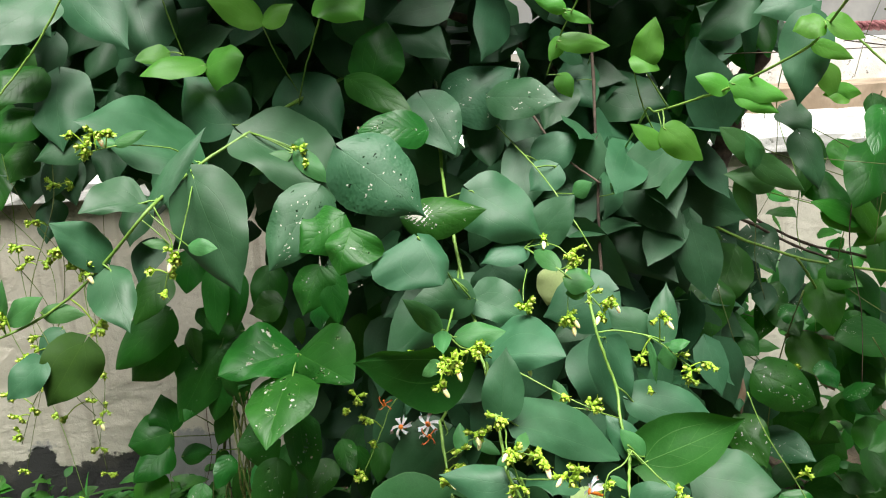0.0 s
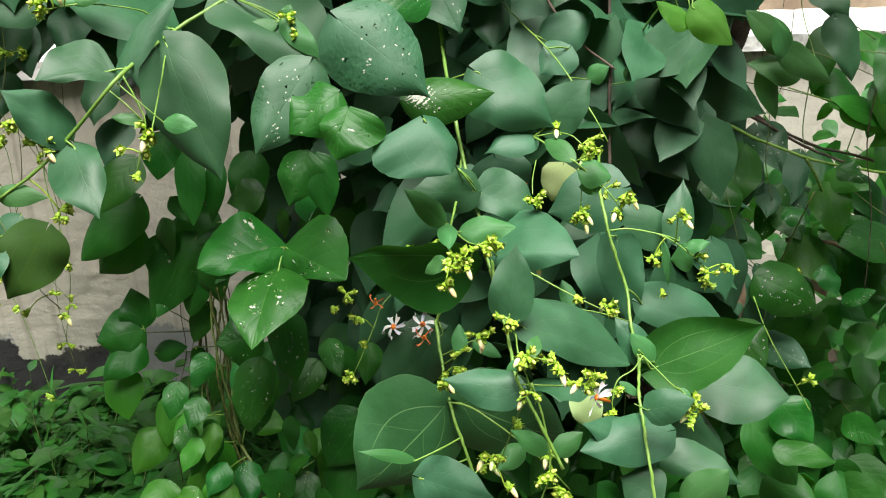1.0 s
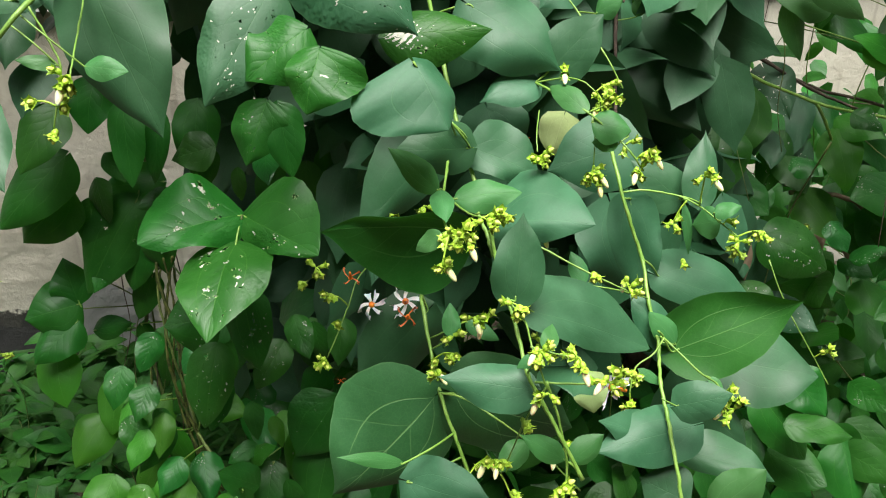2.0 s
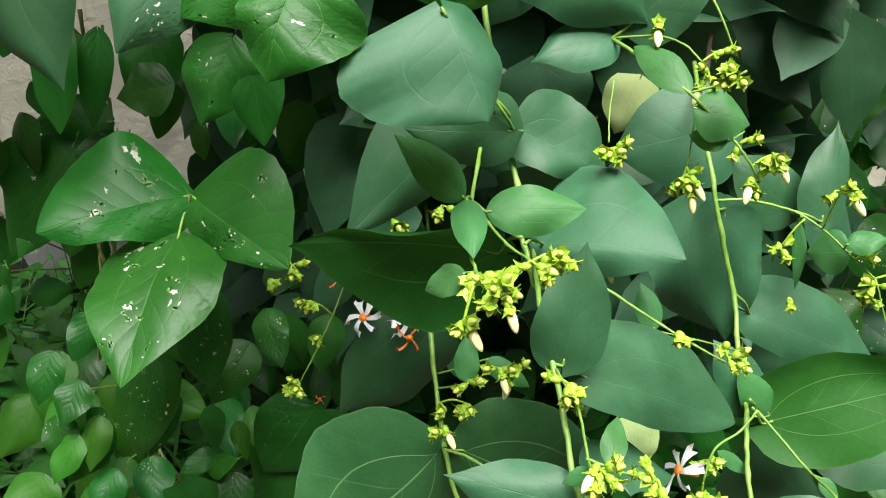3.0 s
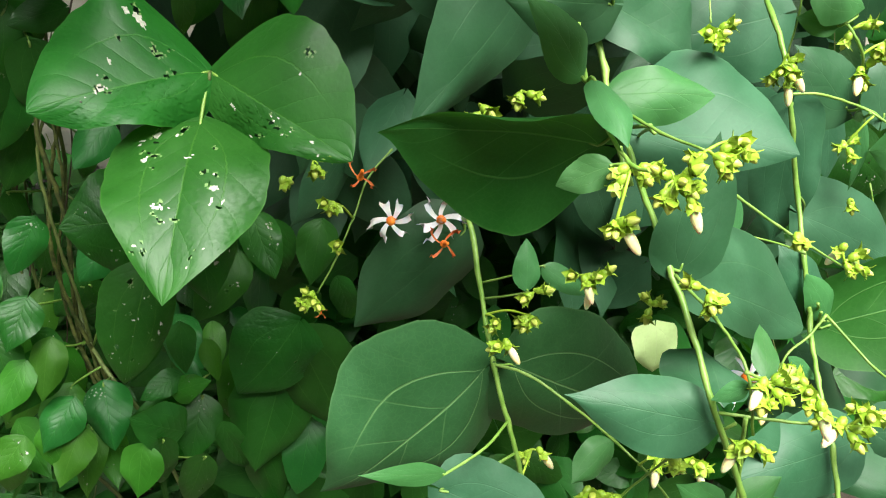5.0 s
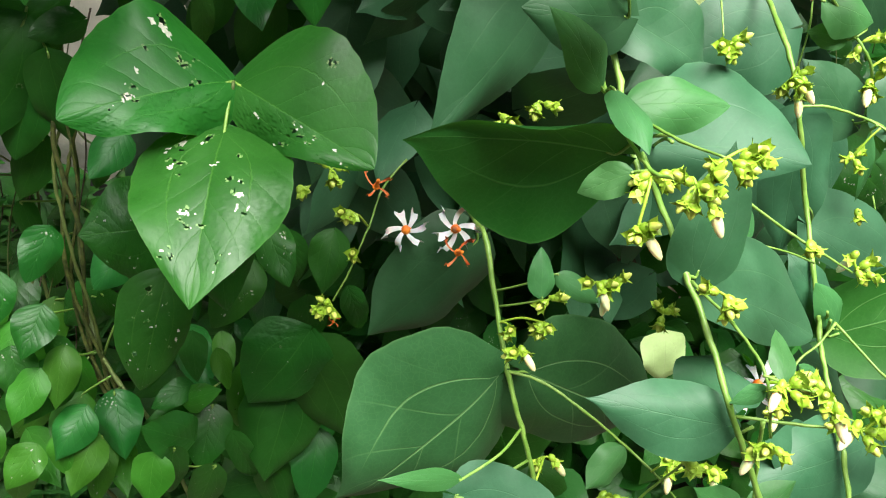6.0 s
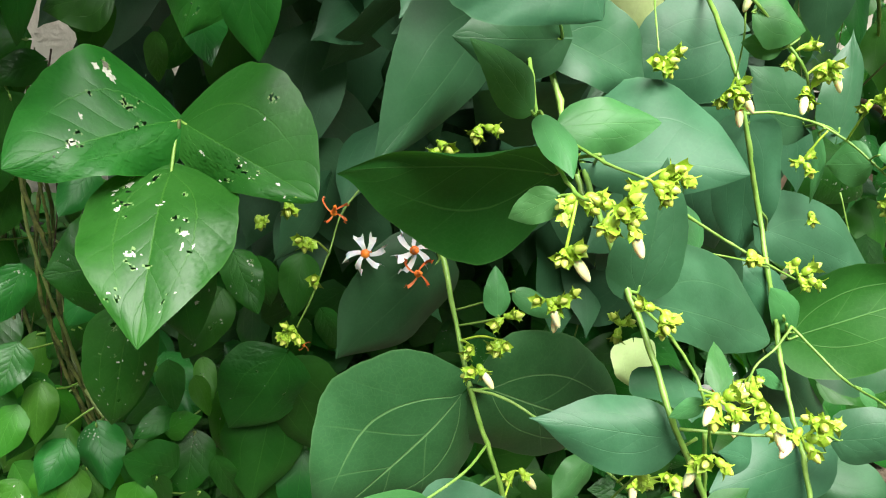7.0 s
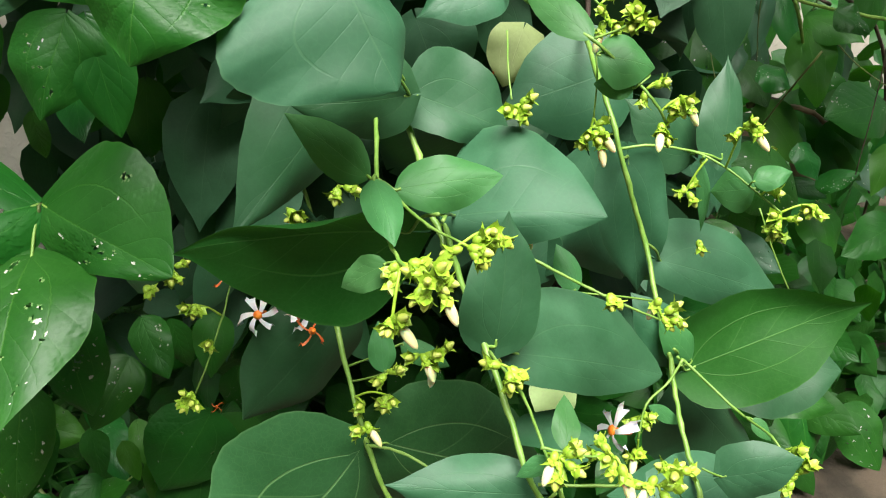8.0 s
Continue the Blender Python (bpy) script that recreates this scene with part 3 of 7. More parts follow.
leaf(branch_left, "jasmine", (-0.225, 0.965, 1.151), (-0.111, 0.93, 1.073), 0.0559, (0.278, -0.653, 0.705), lop=-0.33, full=0.75, stalk=(-0.219, 0.97, 1.154))
leaf(branch_left, "jasmine", (-0.247, 1, 1.161), (-0.313, 1.03, 1.224), 0.042, (0.06, -0.87, 0.48), stalk=(-0.214, 0.98, 1.158))
leaf(branch_left, "young", (-0.16, 0.945, 1.133), (-0.119, 0.93, 1.094), 0.013, (0.08, -0.9, 0.43), stalk=(-0.219, 0.97, 1.154))
leaf(branch_left, "young", (-0.163, 0.945, 1.131), (-0.214, 0.93, 1.106), 0.011, (-0, -0.86, 0.51), stalk=(-0.219, 0.97, 1.154))
leaf(branch_left, "young", (-0.156, 0.945, 1.134), (-0.149, 0.95, 1.147), 0.006, (-0.01, -0.93, 0.37), stalk=(-0.219, 0.97, 1.154))
leaf(branch_left, "young", (-0.338, 0.85, 1.156), (-0.301, 0.86, 1.171), 0.008, (0.01, -0.85, 0.52))
leaf(branch_left, "young", (-0.335, 0.85, 1.158), (-0.36, 0.85, 1.161), 0.006, (0.07, -0.85, 0.52))
leaf(branch_left, "young", (-0.26, 0.775, 1.06), (-0.287, 0.77, 1.065), 0.006, (0.25, -0.8, 0.55), stalk=(-0.288, 0.777, 1.088))
leaf(branch_left, "young", (-0.242, 0.775, 1.059), (-0.21, 0.77, 1.056), 0.009, (-0.09, -0.86, 0.5), stalk=(-0.281, 0.778, 1.095))
leaf(branch_left, "young", (-0.393, 0.75, 1), (-0.346, 0.75, 0.996), 0.011, (0.04, -0.85, 0.53), stalk=(-0.386, 0.744, 0.999))
leaf(branch_left, "young", (-0.423, 0.735, 0.994), (-0.382, 0.74, 1.02), 0.014, (-0.15, -0.9, 0.42), stalk=(-0.419, 0.728, 0.985))
leaf(branch_left, "young", (-0.423, 0.73, 0.997), (-0.415, 0.73, 1.042), 0.007, (-0.02, -1, 0), stalk=(-0.419, 0.728, 0.985))
shoot_left = stem(shrub, "branch", [(-0.271, 0.91, 1.115), (-0.26, 0.83, 1.078), (-0.254, 0.79, 1.062), (-0.252, 0.773, 1.053)], 0.0012, 0.001, "green")
shoot_left_low = stem(shrub, "branch", [(-0.274, 0.779, 1.1), (-0.264, 0.776, 1.079), (-0.257, 0.772, 1.058), (-0.265, 0.772, 1.031), (-0.27, 0.772, 1.015)], 0.0012, 0.001, "green")
shoot_left_high = stem(shrub, "branch", [(-0.269, 0.9, 1.126), (-0.281, 0.88, 1.146), (-0.311, 0.86, 1.154), (-0.335, 0.85, 1.156), (-0.353, 0.825, 1.153)], 0.0012, 0.001, "green")
buds(shoot_left_high, (-0.355, 0.82, 1.16), 0.017, 6, 0, stalk=(-0.353, 0.825, 1.153))
buds(shoot_left_high, (-0.368, 0.82, 1.176), 0.01, 2, 0, stalk=(-0.353, 0.825, 1.153))
buds(shoot_left_high, (-0.349, 0.83, 1.174), 0.01, 3, 1, stalk=(-0.348, 0.831, 1.154))
buds(shoot_left_high, (-0.332, 0.83, 1.176), 0.012, 3, 0, stalk=(-0.342, 0.841, 1.155))
buds(shoot_left_low, (-0.252, 0.772, 1.053), 0.017, 6, 1)
buds(shoot_left_low, (-0.28, 0.772, 1.035), 0.01, 2, 0, stalk=(-0.265, 0.772, 1.031))
buds(shoot_left_low, (-0.261, 0.772, 1.03), 0.011, 2, 0)
buds(shoot_left_low, (-0.269, 0.772, 1.013), 0.01, 2, 0)
buds(branch_left, (-0.363, 0.75, 1.068), 0.013, 4, 0, stalk=(-0.337, 0.764, 1.037))
buds(branch_left, (-0.348, 0.757, 1.042), 0.014, 3, 1, stalk=(-0.342, 0.762, 1.033))
buds(branch_left, (-0.153, 0.942, 1.136), 0.012, 3, 0)
buds(branch_left, (-0.142, 0.935, 1.116), 0.009, 2, 0)
buds(branch_left, (-0.417, 0.73, 0.999), 0.014, 4, 0, stalk=(-0.415, 0.73, 0.986))
buds(branch_left, (-0.342, 0.76, 0.981), 0.014, 4, 0, stalk=(-0.363, 0.753, 1.014))
branch_middle = stem(shrub, "branch", [(0.001, 1.3, 1.202), (0.008, 1.12, 1.13), (0.016, 1.03, 1.07), (0.027, 0.97, 1.017), (0.04, 0.92, 0.958), (0.053, 0.885, 0.919), (0.052, 0.868, 0.903), (0.059, 0.852, 0.889), (0.063, 0.83, 0.875)], 0.0034, 0.0027, "green")
shoot_middle = stem(shrub, "branch", [(0.034, 0.955, 0.985), (0.029, 0.905, 0.957), (0.023, 0.860, 0.945), (0.018, 0.827, 0.937), (0.014, 0.79, 0.936), (0.018, 0.758, 0.932), (0.022, 0.742, 0.938)], 0.0022, 0.0013, "green")
shoot_side = stem(shrub, "branch", [(0.018, 0.827, 0.937), (0.026, 0.8, 0.938), (0.034, 0.77, 0.942), (0.043, 0.745, 0.948)], 0.0015, 0.001, "green")
leaf(branch_middle, "jasmine", (0.038, 0.831, 0.9), (-0.087, 0.816, 0.912), 0.0435, (-0.085, 0.949, 0.302), lop=0.42, sway=-0.03, full=0.95, under=True, stalk=(0.046, 0.801, 0.929), arch=-0.01, label='green leaf showing its dull underside')
leaf(branch_middle, "jasmine", (0.068, 0.849, 0.897), (0.15, 0.819, 0.908), 0.0371, (-0.293, -0.532, 0.794), lop=-0.57, full=0.7, stalk=(0.048, 0.799, 0.926))
leaf(branch_middle, "jasmine", (0.027, 0.97, 0.942), (-0.06, 0.87, 0.88), 0.0354, (0.42, -0.85, 0.30), lop=0.21, full=0.9, stalk=(0.028, 0.874, 0.985))
leaf(branch_middle, "jasmine", (0.046, 0.885, 0.958), (-0.022, 0.868, 0.962), 0.0236, (0.248, -0.948, 0.2), lop=0.01, full=0.75, stalk=(0.028, 0.874, 0.985))
leaf(branch_middle, "jasmine", (0.05, 0.899, 0.953), (0.116, 0.9, 0.922), 0.0267, (0.245, -0.84, 0.484), lop=-0.28, full=0.8, stalk=(0.028, 0.874, 0.985))
leaf(branch_middle, "young", (0.014, 0.823, 0.94), (-0.027, 0.811, 0.983), 0.0118, (-0.1, -0.8, 0.55), stalk=(0.018, 0.827, 0.937), full=0.85)
leaf(branch_middle, "young", (0.026, 0.818, 0.935), (0.084, 0.817, 0.94), 0.015, (0.1, -0.72, 0.68), stalk=(0.018, 0.827, 0.937), full=0.8)
leaf(shoot_middle, "young", (0.014, 0.812, 0.946), (0.016, 0.761, 0.938), 0.0098, (-0.05, -0.35, 0.93), stalk=(0.018, 0.827, 0.937), full=0.85)
leaf(shoot_middle, "young", (0.013, 0.763, 0.928), (-0.008, 0.771, 0.91), 0.0085, (-0.3, -0.75, 0.6), stalk=(0.018, 0.758, 0.932), full=0.85)
leaf(branch_middle, "jasmine", (-0.006, 0.8, 1.053), (0.018, 0.775, 1.008), 0.0397, (0.211, -0.805, 0.554), lop=0.45, full=0.6, stalk=(0.031, 0.863, 0.977))
leaf(branch_middle, "jasmine", (-0.091, 0.88, 1.137), (0, 0.86, 1.063), 0.045, (0.1, -0.92, 0.38), pits=32)
leaf(branch_middle, "jasmine", (-0.121, 0.86, 1.095), (-0.169, 0.81, 1.02), 0.0321, (0.21, -0.872, 0.442), lop=-0.01, full=0.8, pits=40)
leaf(branch_middle, "jasmine", (0.05, 0.97, 1.071), (0.138, 0.95, 1.012), 0.042, (0.1, -0.88, 0.46), stalk=(0.014, 0.988, 1.057))
buds(shoot_middle, (0.025, 0.731, 0.941), 0.019, 8, 1, stalk=(0.022, 0.742, 0.938))
buds(shoot_middle, (0.018, 0.757, 0.932), 0.014, 5, 0)
buds(shoot_middle, (0.012, 0.742, 0.911), 0.011, 4, 1, stalk=(0.018, 0.756, 0.93))
buds(branch_middle, (0.106, 0.842, 0.896), 0.016, 7, 1, stalk=(0.059, 0.852, 0.889))
buds(shoot_side, (0.045, 0.742, 0.948), 0.015, 6, 0)
buds(shoot_side, (0.056, 0.748, 0.952), 0.011, 3, 0, stalk=(0.043, 0.745, 0.948))
buds(shoot_middle, (-0.028, 0.85, 0.909), 0.013, 3, 0)
branch_flower = stem(shrub, "branch", [(0.003, 1.25, 0.713), (0.008, 1.05, 0.746), (0.003, 0.935, 0.779), (0.003, 0.905, 0.783), (0.017, 0.842, 0.722), (0.029, 0.82, 0.69), (0.045, 0.8, 0.648), (0.063, 0.78, 0.602)], 0.0028, 0.0026, "green")
twig_flower = stem(shrub, "branch", [(0.017, 0.842, 0.722), (0.038, 0.83, 0.724), (0.064, 0.81, 0.717), (0.098, 0.8, 0.693), (0.12, 0.78, 0.681), (0.145, 0.77, 0.656)], 0.0016, 0.0012, "green")
leaf(branch_flower, "jasmine", (0.012, 0.842, 0.718), (-0.091, 0.815, 0.62), 0.0622, (0.112, -0.982, 0.152), lop=0.12, full=1.0, veins=1)
leaf(branch_flower, "jasmine", (0.03, 0.844, 0.72), (0.158, 0.87, 0.653), 0.0490, (0.285, -0.941, 0.182), lop=-0.03, full=0.8, stalk=(0.017, 0.842, 0.722), veins=1)
leaf(branch_flower, "jasmine", (0.01, 0.945, 0.757), (-0.067, 0.92, 0.683), 0.040, (0.06, -0.99, 0.06), stalk=(0.004, 0.949, 0.775))
leaf(branch_flower, "young", (0.029, 0.85, 0.779), (0.028, 0.87, 0.807), 0.009, (-0, -0.81, 0.58), stalk=(0.01, 0.873, 0.753))
leaf(twig_flower, "young", (0.098, 0.8, 0.693), (0.067, 0.78, 0.673), 0.013, (0.1, -0.79, 0.61))
leaf(branch_flower, "jasmine", (-0.017, 0.79, 0.659), (0.064, 0.76, 0.651), 0.029, (-0.26, -0.83, 0.48), stalk=(0.037, 0.81, 0.669))
leaf(branch_flower, "young", (-0.02, 0.78, 0.689), (-0.079, 0.76, 0.715), 0.007, (0.48, -0.67, 0.56), stalk=(0.029, 0.82, 0.69))
leaf(branch_flower, "young", (0.043, 0.87, 0.785), (0.076, 0.86, 0.769), 0.008, (-0.01, -0.85, 0.52), stalk=(0.008, 0.881, 0.76))
buds(branch_flower, (0.014, 0.826, 0.754), 0.013, 3, 1, stalk=(0.015, 0.85, 0.729))
buds(branch_flower, (0.03, 0.84, 0.788), 0.012, 3, 0)
buds(branch_flower, (0.031, 0.84, 0.768), 0.012, 3, 0, stalk=(0.011, 0.866, 0.745))
buds(branch_flower, (0.015, 0.85, 0.754), 0.011, 2, 0, stalk=(0.011, 0.866, 0.745))
buds(branch_flower, (0.059, 0.83, 0.647), 0.012, 3, 1, stalk=(0.043, 0.802, 0.653))
buds(branch_flower, (0.045, 0.82, 0.818), 0.013, 3, 1)
buds(branch_flower, (0.056, 0.82, 0.816), 0.012, 3, 1)
buds(branch_flower, (0.112, 0.84, 0.779), 0.012, 4, 0)
buds(branch_flower, (-0.018, 0.87, 0.894), 0.012, 3, 1)
buds(branch_flower, (0.005, 0.88, 0.904), 0.012, 3, 0)
buds(twig_flower, (0.121, 0.78, 0.702), 0.013, 3, 1, stalk=(0.114, 0.785, 0.684))
buds(twig_flower, (0.131, 0.76, 0.719), 0.013, 4, 1, stalk=(0.12, 0.78, 0.681))
twig_hanging = stem(shrub, "branch", [(-0.046, 0.98, 0.802), (-0.064, 0.96, 0.789), (-0.074, 0.94, 0.768), (-0.087, 0.92, 0.742), (-0.097, 0.912, 0.722)], 0.0012, 0.0009, "green")
buds(twig_hanging, (-0.098, 0.913, 0.718), 0.016, 5, 0)
buds(twig_hanging, (-0.092, 0.93, 0.788), 0.012, 3, 0, stalk=(-0.074, 0.94, 0.768))
buds(twig_hanging, (-0.105, 0.94, 0.813), 0.014, 4, 0)
buds(twig_hanging, (-0.125, 0.95, 0.792), 0.012, 2, 0)
buds(twig_hanging, (-0.084, 0.93, 0.753), 0.008, 2, 0)
flower(twig_hanging, (-0.049, 0.93, 0.774), 0.0145, (-0.35, -0.75, 0.45), True)
flower(twig_hanging, (-0.014, 0.928, 0.778), 0.0145, (0.05, 0.62, -0.4), True)
flower(twig_hanging, (-0.012, 0.916, 0.766), 0.0115, (0, 0.75, -0.6), 2)
flower(twig_hanging, (-0.071, 0.95, 0.796), 0.011, (0, 0.5, -0.8), 2)
branch_near = stem(shrub, "branch", [(0.063, 0.86, 0.896), (0.063, 0.82, 0.882), (0.065, 0.79, 0.873), (0.069, 0.774, 0.861), (0.073, 0.745, 0.848), (0.077, 0.712, 0.829), (0.091, 0.7, 0.804), (0.102, 0.69, 0.784), (0.12, 0.68, 0.748)], 0.0026, 0.0024, "green")
shoot_near = stem(shrub, "branch", [(0.071, 0.77, 0.86), (0.078, 0.735, 0.861), (0.077, 0.7, 0.861), (0.089, 0.69, 0.829)], 0.0014, 0.001, "green")
shoot_long = stem(shrub, "branch", [(0.083, 0.71, 0.822), (0.115, 0.7, 0.826), (0.139, 0.69, 0.833)], 0.0014, 0.001, "green")
shoot_bud = stem(shrub, "branch", [(0.076, 0.7, 0.861), (0.092, 0.695, 0.858), (0.113, 0.695, 0.853)], 0.0012, 0.001, "green")
leaf(branch_near, "jasmine", (0.075, 0.774, 0.86), (0.083, 0.8, 0.929), 0.022, (0.03, -0.94, 0.35), stalk=(0.069, 0.774, 0.861))
leaf(branch_near, "jasmine", (0.092, 0.785, 0.843), (0.211, 0.815, 0.783), 0.0307, (0.477, -0.58, 0.66), lop=-0.40, full=0.55, stalk=(0.069, 0.774, 0.861))
leaf(branch_near, "jasmine", (0.081, 0.71, 0.815), (0.007, 0.725, 0.82), 0.0192, (-0.105, -0.761, 0.64), lop=-0.09, full=1.1, arch=0.03)
leaf(branch_near, "jasmine", (0.134, 0.8, 0.774), (0.127, 0.755, 0.776), 0.029, (0.16, 0.03, 0.99))
leaf(shoot_near, "young", (0.089, 0.7, 0.855), (0.098, 0.73, 0.863), 0.007, (0.08, -0.26, 0.96), stalk=(0.08, 0.698, 0.853))
leaf(branch_near, "young", (0.082, 0.7, 0.853), (0.066, 0.7, 0.842), 0.005, (-0.27, -0.87, 0.41), stalk=(0.077, 0.712, 0.829))
leaf(branch_near, "young", (0.11, 0.7, 0.752), (0.072, 0.7, 0.779), 0.010, (0.29, -0.88, 0.38), stalk=(0.116, 0.682, 0.757))
leaf(branch_near, "young", (0.114, 0.7, 0.75), (0.143, 0.71, 0.769), 0.011, (-0.02, -0.87, 0.49), stalk=(0.116, 0.682, 0.757))
leaf(branch_near, "jasmine", (0.24, 0.76, 0.735), (0.147, 0.74, 0.726), 0.026, (0.06, -0.64, 0.77))
buds(shoot_near, (0.071, 0.742, 0.874), 0.015, 5, 0, stalk=(0.076, 0.744, 0.861))
buds(shoot_near, (0.082, 0.692, 0.862), 0.017, 6, 1, stalk=(0.079, 0.699, 0.857))
buds(shoot_near, (0.089, 0.688, 0.827), 0.015, 4, 1)
buds(shoot_long, (0.137, 0.69, 0.833), 0.018, 5, 1)
buds(shoot_long, (0.145, 0.69, 0.843), 0.014, 3, 0, stalk=(0.139, 0.69, 0.833))
buds(shoot_bud, (0.112, 0.695, 0.853), 0.017, 5, 1)
shoot_low = stem(shrub, "branch", [(0.09, 0.7, 0.829), (0.101, 0.7, 0.796), (0.109, 0.69, 0.756), (0.107, 0.685, 0.731), (0.098, 0.68, 0.705)], 0.0016, 0.0012, "green")
shoot_low_side = stem(shrub, "branch", [(0.091, 0.705, 0.82), (0.079, 0.72, 0.777), (0.069, 0.73, 0.733), (0.062, 0.73, 0.715)], 0.0012, 0.001, "green")
buds(shoot_low, (0.104, 0.685, 0.737), 0.018, 5, 0)
buds(shoot_low, (0.129, 0.69, 0.714), 0.018, 5, 0, stalk=(0.105, 0.684, 0.724))
buds(shoot_low, (0.095, 0.69, 0.696), 0.015, 4, 0, stalk=(0.098, 0.68, 0.705))
buds(shoot_low, (0.145, 0.69, 0.694), 0.012, 2, 0, stalk=(0.1, 0.681, 0.711))
buds(shoot_low_side, (0.076, 0.72, 0.78), 0.012, 3, 0)
buds(shoot_low_side, (0.062, 0.73, 0.73), 0.014, 3, 1, stalk=(0.067, 0.73, 0.729))
buds(shoot_low_side, (0.069, 0.72, 0.703), 0.013, 3, 1, stalk=(0.062, 0.73, 0.715))
buds(shoot_low_side, (0.055, 0.74, 0.723), 0.012, 3, 1, stalk=(0.064, 0.73, 0.719))
flower(shoot_long, (0.174, 0.80, 0.752), 0.016, (-0.92, -0.02, 0.33), True)
branch_right = stem(shrub, "branch", [(0.21, 1.05, 0.956), (0.195, 0.96, 0.937), (0.196, 0.92, 0.913), (0.204, 0.9, 0.88), (0.217, 0.885, 0.842), (0.217, 0.85, 0.812), (0.222, 0.824, 0.779), (0.215, 0.788, 0.763), (0.215, 0.764, 0.747), (0.214, 0.748, 0.739), (0.216, 0.72, 0.71), (0.222, 0.70, 0.66)], 0.0028, 0.0024, "green")
shoot_right = stem(shrub, "branch", [(0.224, 0.817, 0.793), (0.213, 0.81, 0.78), (0.194, 0.8, 0.772), (0.188, 0.79, 0.752)], 0.0014, 0.001, "green")
shoot_right_low = stem(shrub, "branch", [(0.224, 0.817, 0.792), (0.247, 0.78, 0.778), (0.247, 0.745, 0.79), (0.252, 0.725, 0.782)], 0.0014, 0.001, "green")
leaf(branch_right, "jasmine", (0.238, 0.83, 0.769), (0.347, 0.81, 0.832), 0.0370, (0.4, 0.801, -0.446), lop=0.01, full=1.0, under=True, stalk=(0.221, 0.819, 0.793), veins=1, label='green leaf showing its dull underside')
leaf(branch_right, "jasmine", (0.24, 0.897, 0.816), (0.355, 0.895, 0.77), 0.0297, (0.241, -0.728, 0.642), lop=-0.33, full=0.8, stalk=(0.217, 0.885, 0.842))
leaf(branch_right, "jasmine", (0.246, 0.78, 0.689), (0.322, 0.75, 0.676), 0.0207, (-0.097, -0.601, 0.793), lop=-0.33, full=0.9)
leaf(branch_right, "jasmine", (0.234, 0.775, 0.694), (0.149, 0.75, 0.752), 0.0237, (0.558, -0.63, 0.54), lop=0.10, full=0.85)
leaf(branch_right, "jasmine", (0.262, 0.86, 0.719), (0.346, 0.85, 0.625), 0.0375, (0.254, -0.912, 0.323), lop=0.30, full=0.75)
leaf(branch_right, "jasmine", (0.319, 0.89, 0.717), (0.416, 0.87, 0.707), 0.0426, (-0.047, -0.624, 0.78), lop=0.02, full=0.75)
leaf(branch_right, "young", (0.252, 0.72, 0.669), (0.293, 0.72, 0.716), 0.020, (-0.41, -0.84, 0.36))
leaf(branch_right, "jasmine", (0.23, 0.73, 0.676), (0.192, 0.75, 0.688), 0.025, (-0.23, -0.78, 0.59))
leaf(branch_right, "jasmine", (0.21, 0.92, 0.891), (0.229, 0.9, 0.788), 0.025, (-0.26, -0.96, 0.14), stalk=(0.2, 0.91, 0.896))
leaf(branch_right, "jasmine", (0.205, 0.97, 0.866), (0.243, 0.945, 0.763), 0.0437, (0.196, -0.934, 0.3), lop=0.15, full=0.8)
leaf(branch_right, "jasmine", (0.235, 0.84, 0.775), (0.201, 0.86, 0.818), 0.017, (0.05, -0.89, 0.46), stalk=(0.22, 0.824, 0.796))
leaf(shoot_right, "young", (0.196, 0.8, 0.771), (0.222, 0.795, 0.754), 0.005, (0.15, -0.85, 0.5))
leaf(branch_right, "young", (0.241, 0.83, 0.777), (0.214, 0.84, 0.808), 0.012, (0.13, -0.9, 0.42), stalk=(0.222, 0.815, 0.789))
leaf(branch_right, "young", (0.15, 0.84, 0.839), (0.14, 0.86, 0.864), 0.009, (-0.03, -0.79, 0.61), stalk=(0.215, 0.85, 0.817))
leaf(branch_right, "jasmine", (0.208, 0.73, 0.78), (0.251, 0.72, 0.797), 0.017, (-0.37, -0.81, 0.46), stalk=(0.196, 0.734, 0.785))
leaf(shoot_right_low, "young", (0.251, 0.77, 0.78), (0.263, 0.76, 0.768), 0.005, (-0.03, -0.78, 0.62), stalk=(0.247, 0.771, 0.781))
buds(shoot_right, (0.192, 0.8, 0.762), 0.013, 4, 0)
buds(shoot_right, (0.19, 0.79, 0.735), 0.012, 3, 1, stalk=(0.188, 0.79, 0.752))
buds(shoot_right_low, (0.251, 0.735, 0.788), 0.015, 4, 0)
buds(shoot_right_low, (0.257, 0.725, 0.778), 0.018, 5, 1)
twig_bud = stem(shrub, "branch", [(0.093, 0.81, 0.897), (0.109, 0.8, 0.891), (0.133, 0.79, 0.88), (0.151, 0.78, 0.874), (0.17, 0.775, 0.866)], 0.0014, 0.001, "green")
buds(twig_bud, (0.171, 0.775, 0.869), 0.017, 5, 1)
buds(twig_bud, (0.142, 0.785, 0.879), 0.013, 2, 0)
branch_high = stem(shrub, "branch", [(0.066, 1.2, 0.991), (0.085, 1.08, 0.987), (0.115, 0.953, 1), (0.134, 0.91, 0.995), (0.15, 0.878, 0.991), (0.176, 0.87, 0.97), (0.188, 0.86, 0.958), (0.2, 0.86, 0.942)], 0.002, 0.0013, "green")
shoot_high = stem(shrub, "branch", [(0.115, 0.953, 1), (0.138, 0.93, 1.01), (0.151, 0.91, 1.011), (0.161, 0.9, 1.004)], 0.0012, 0.001, "green")
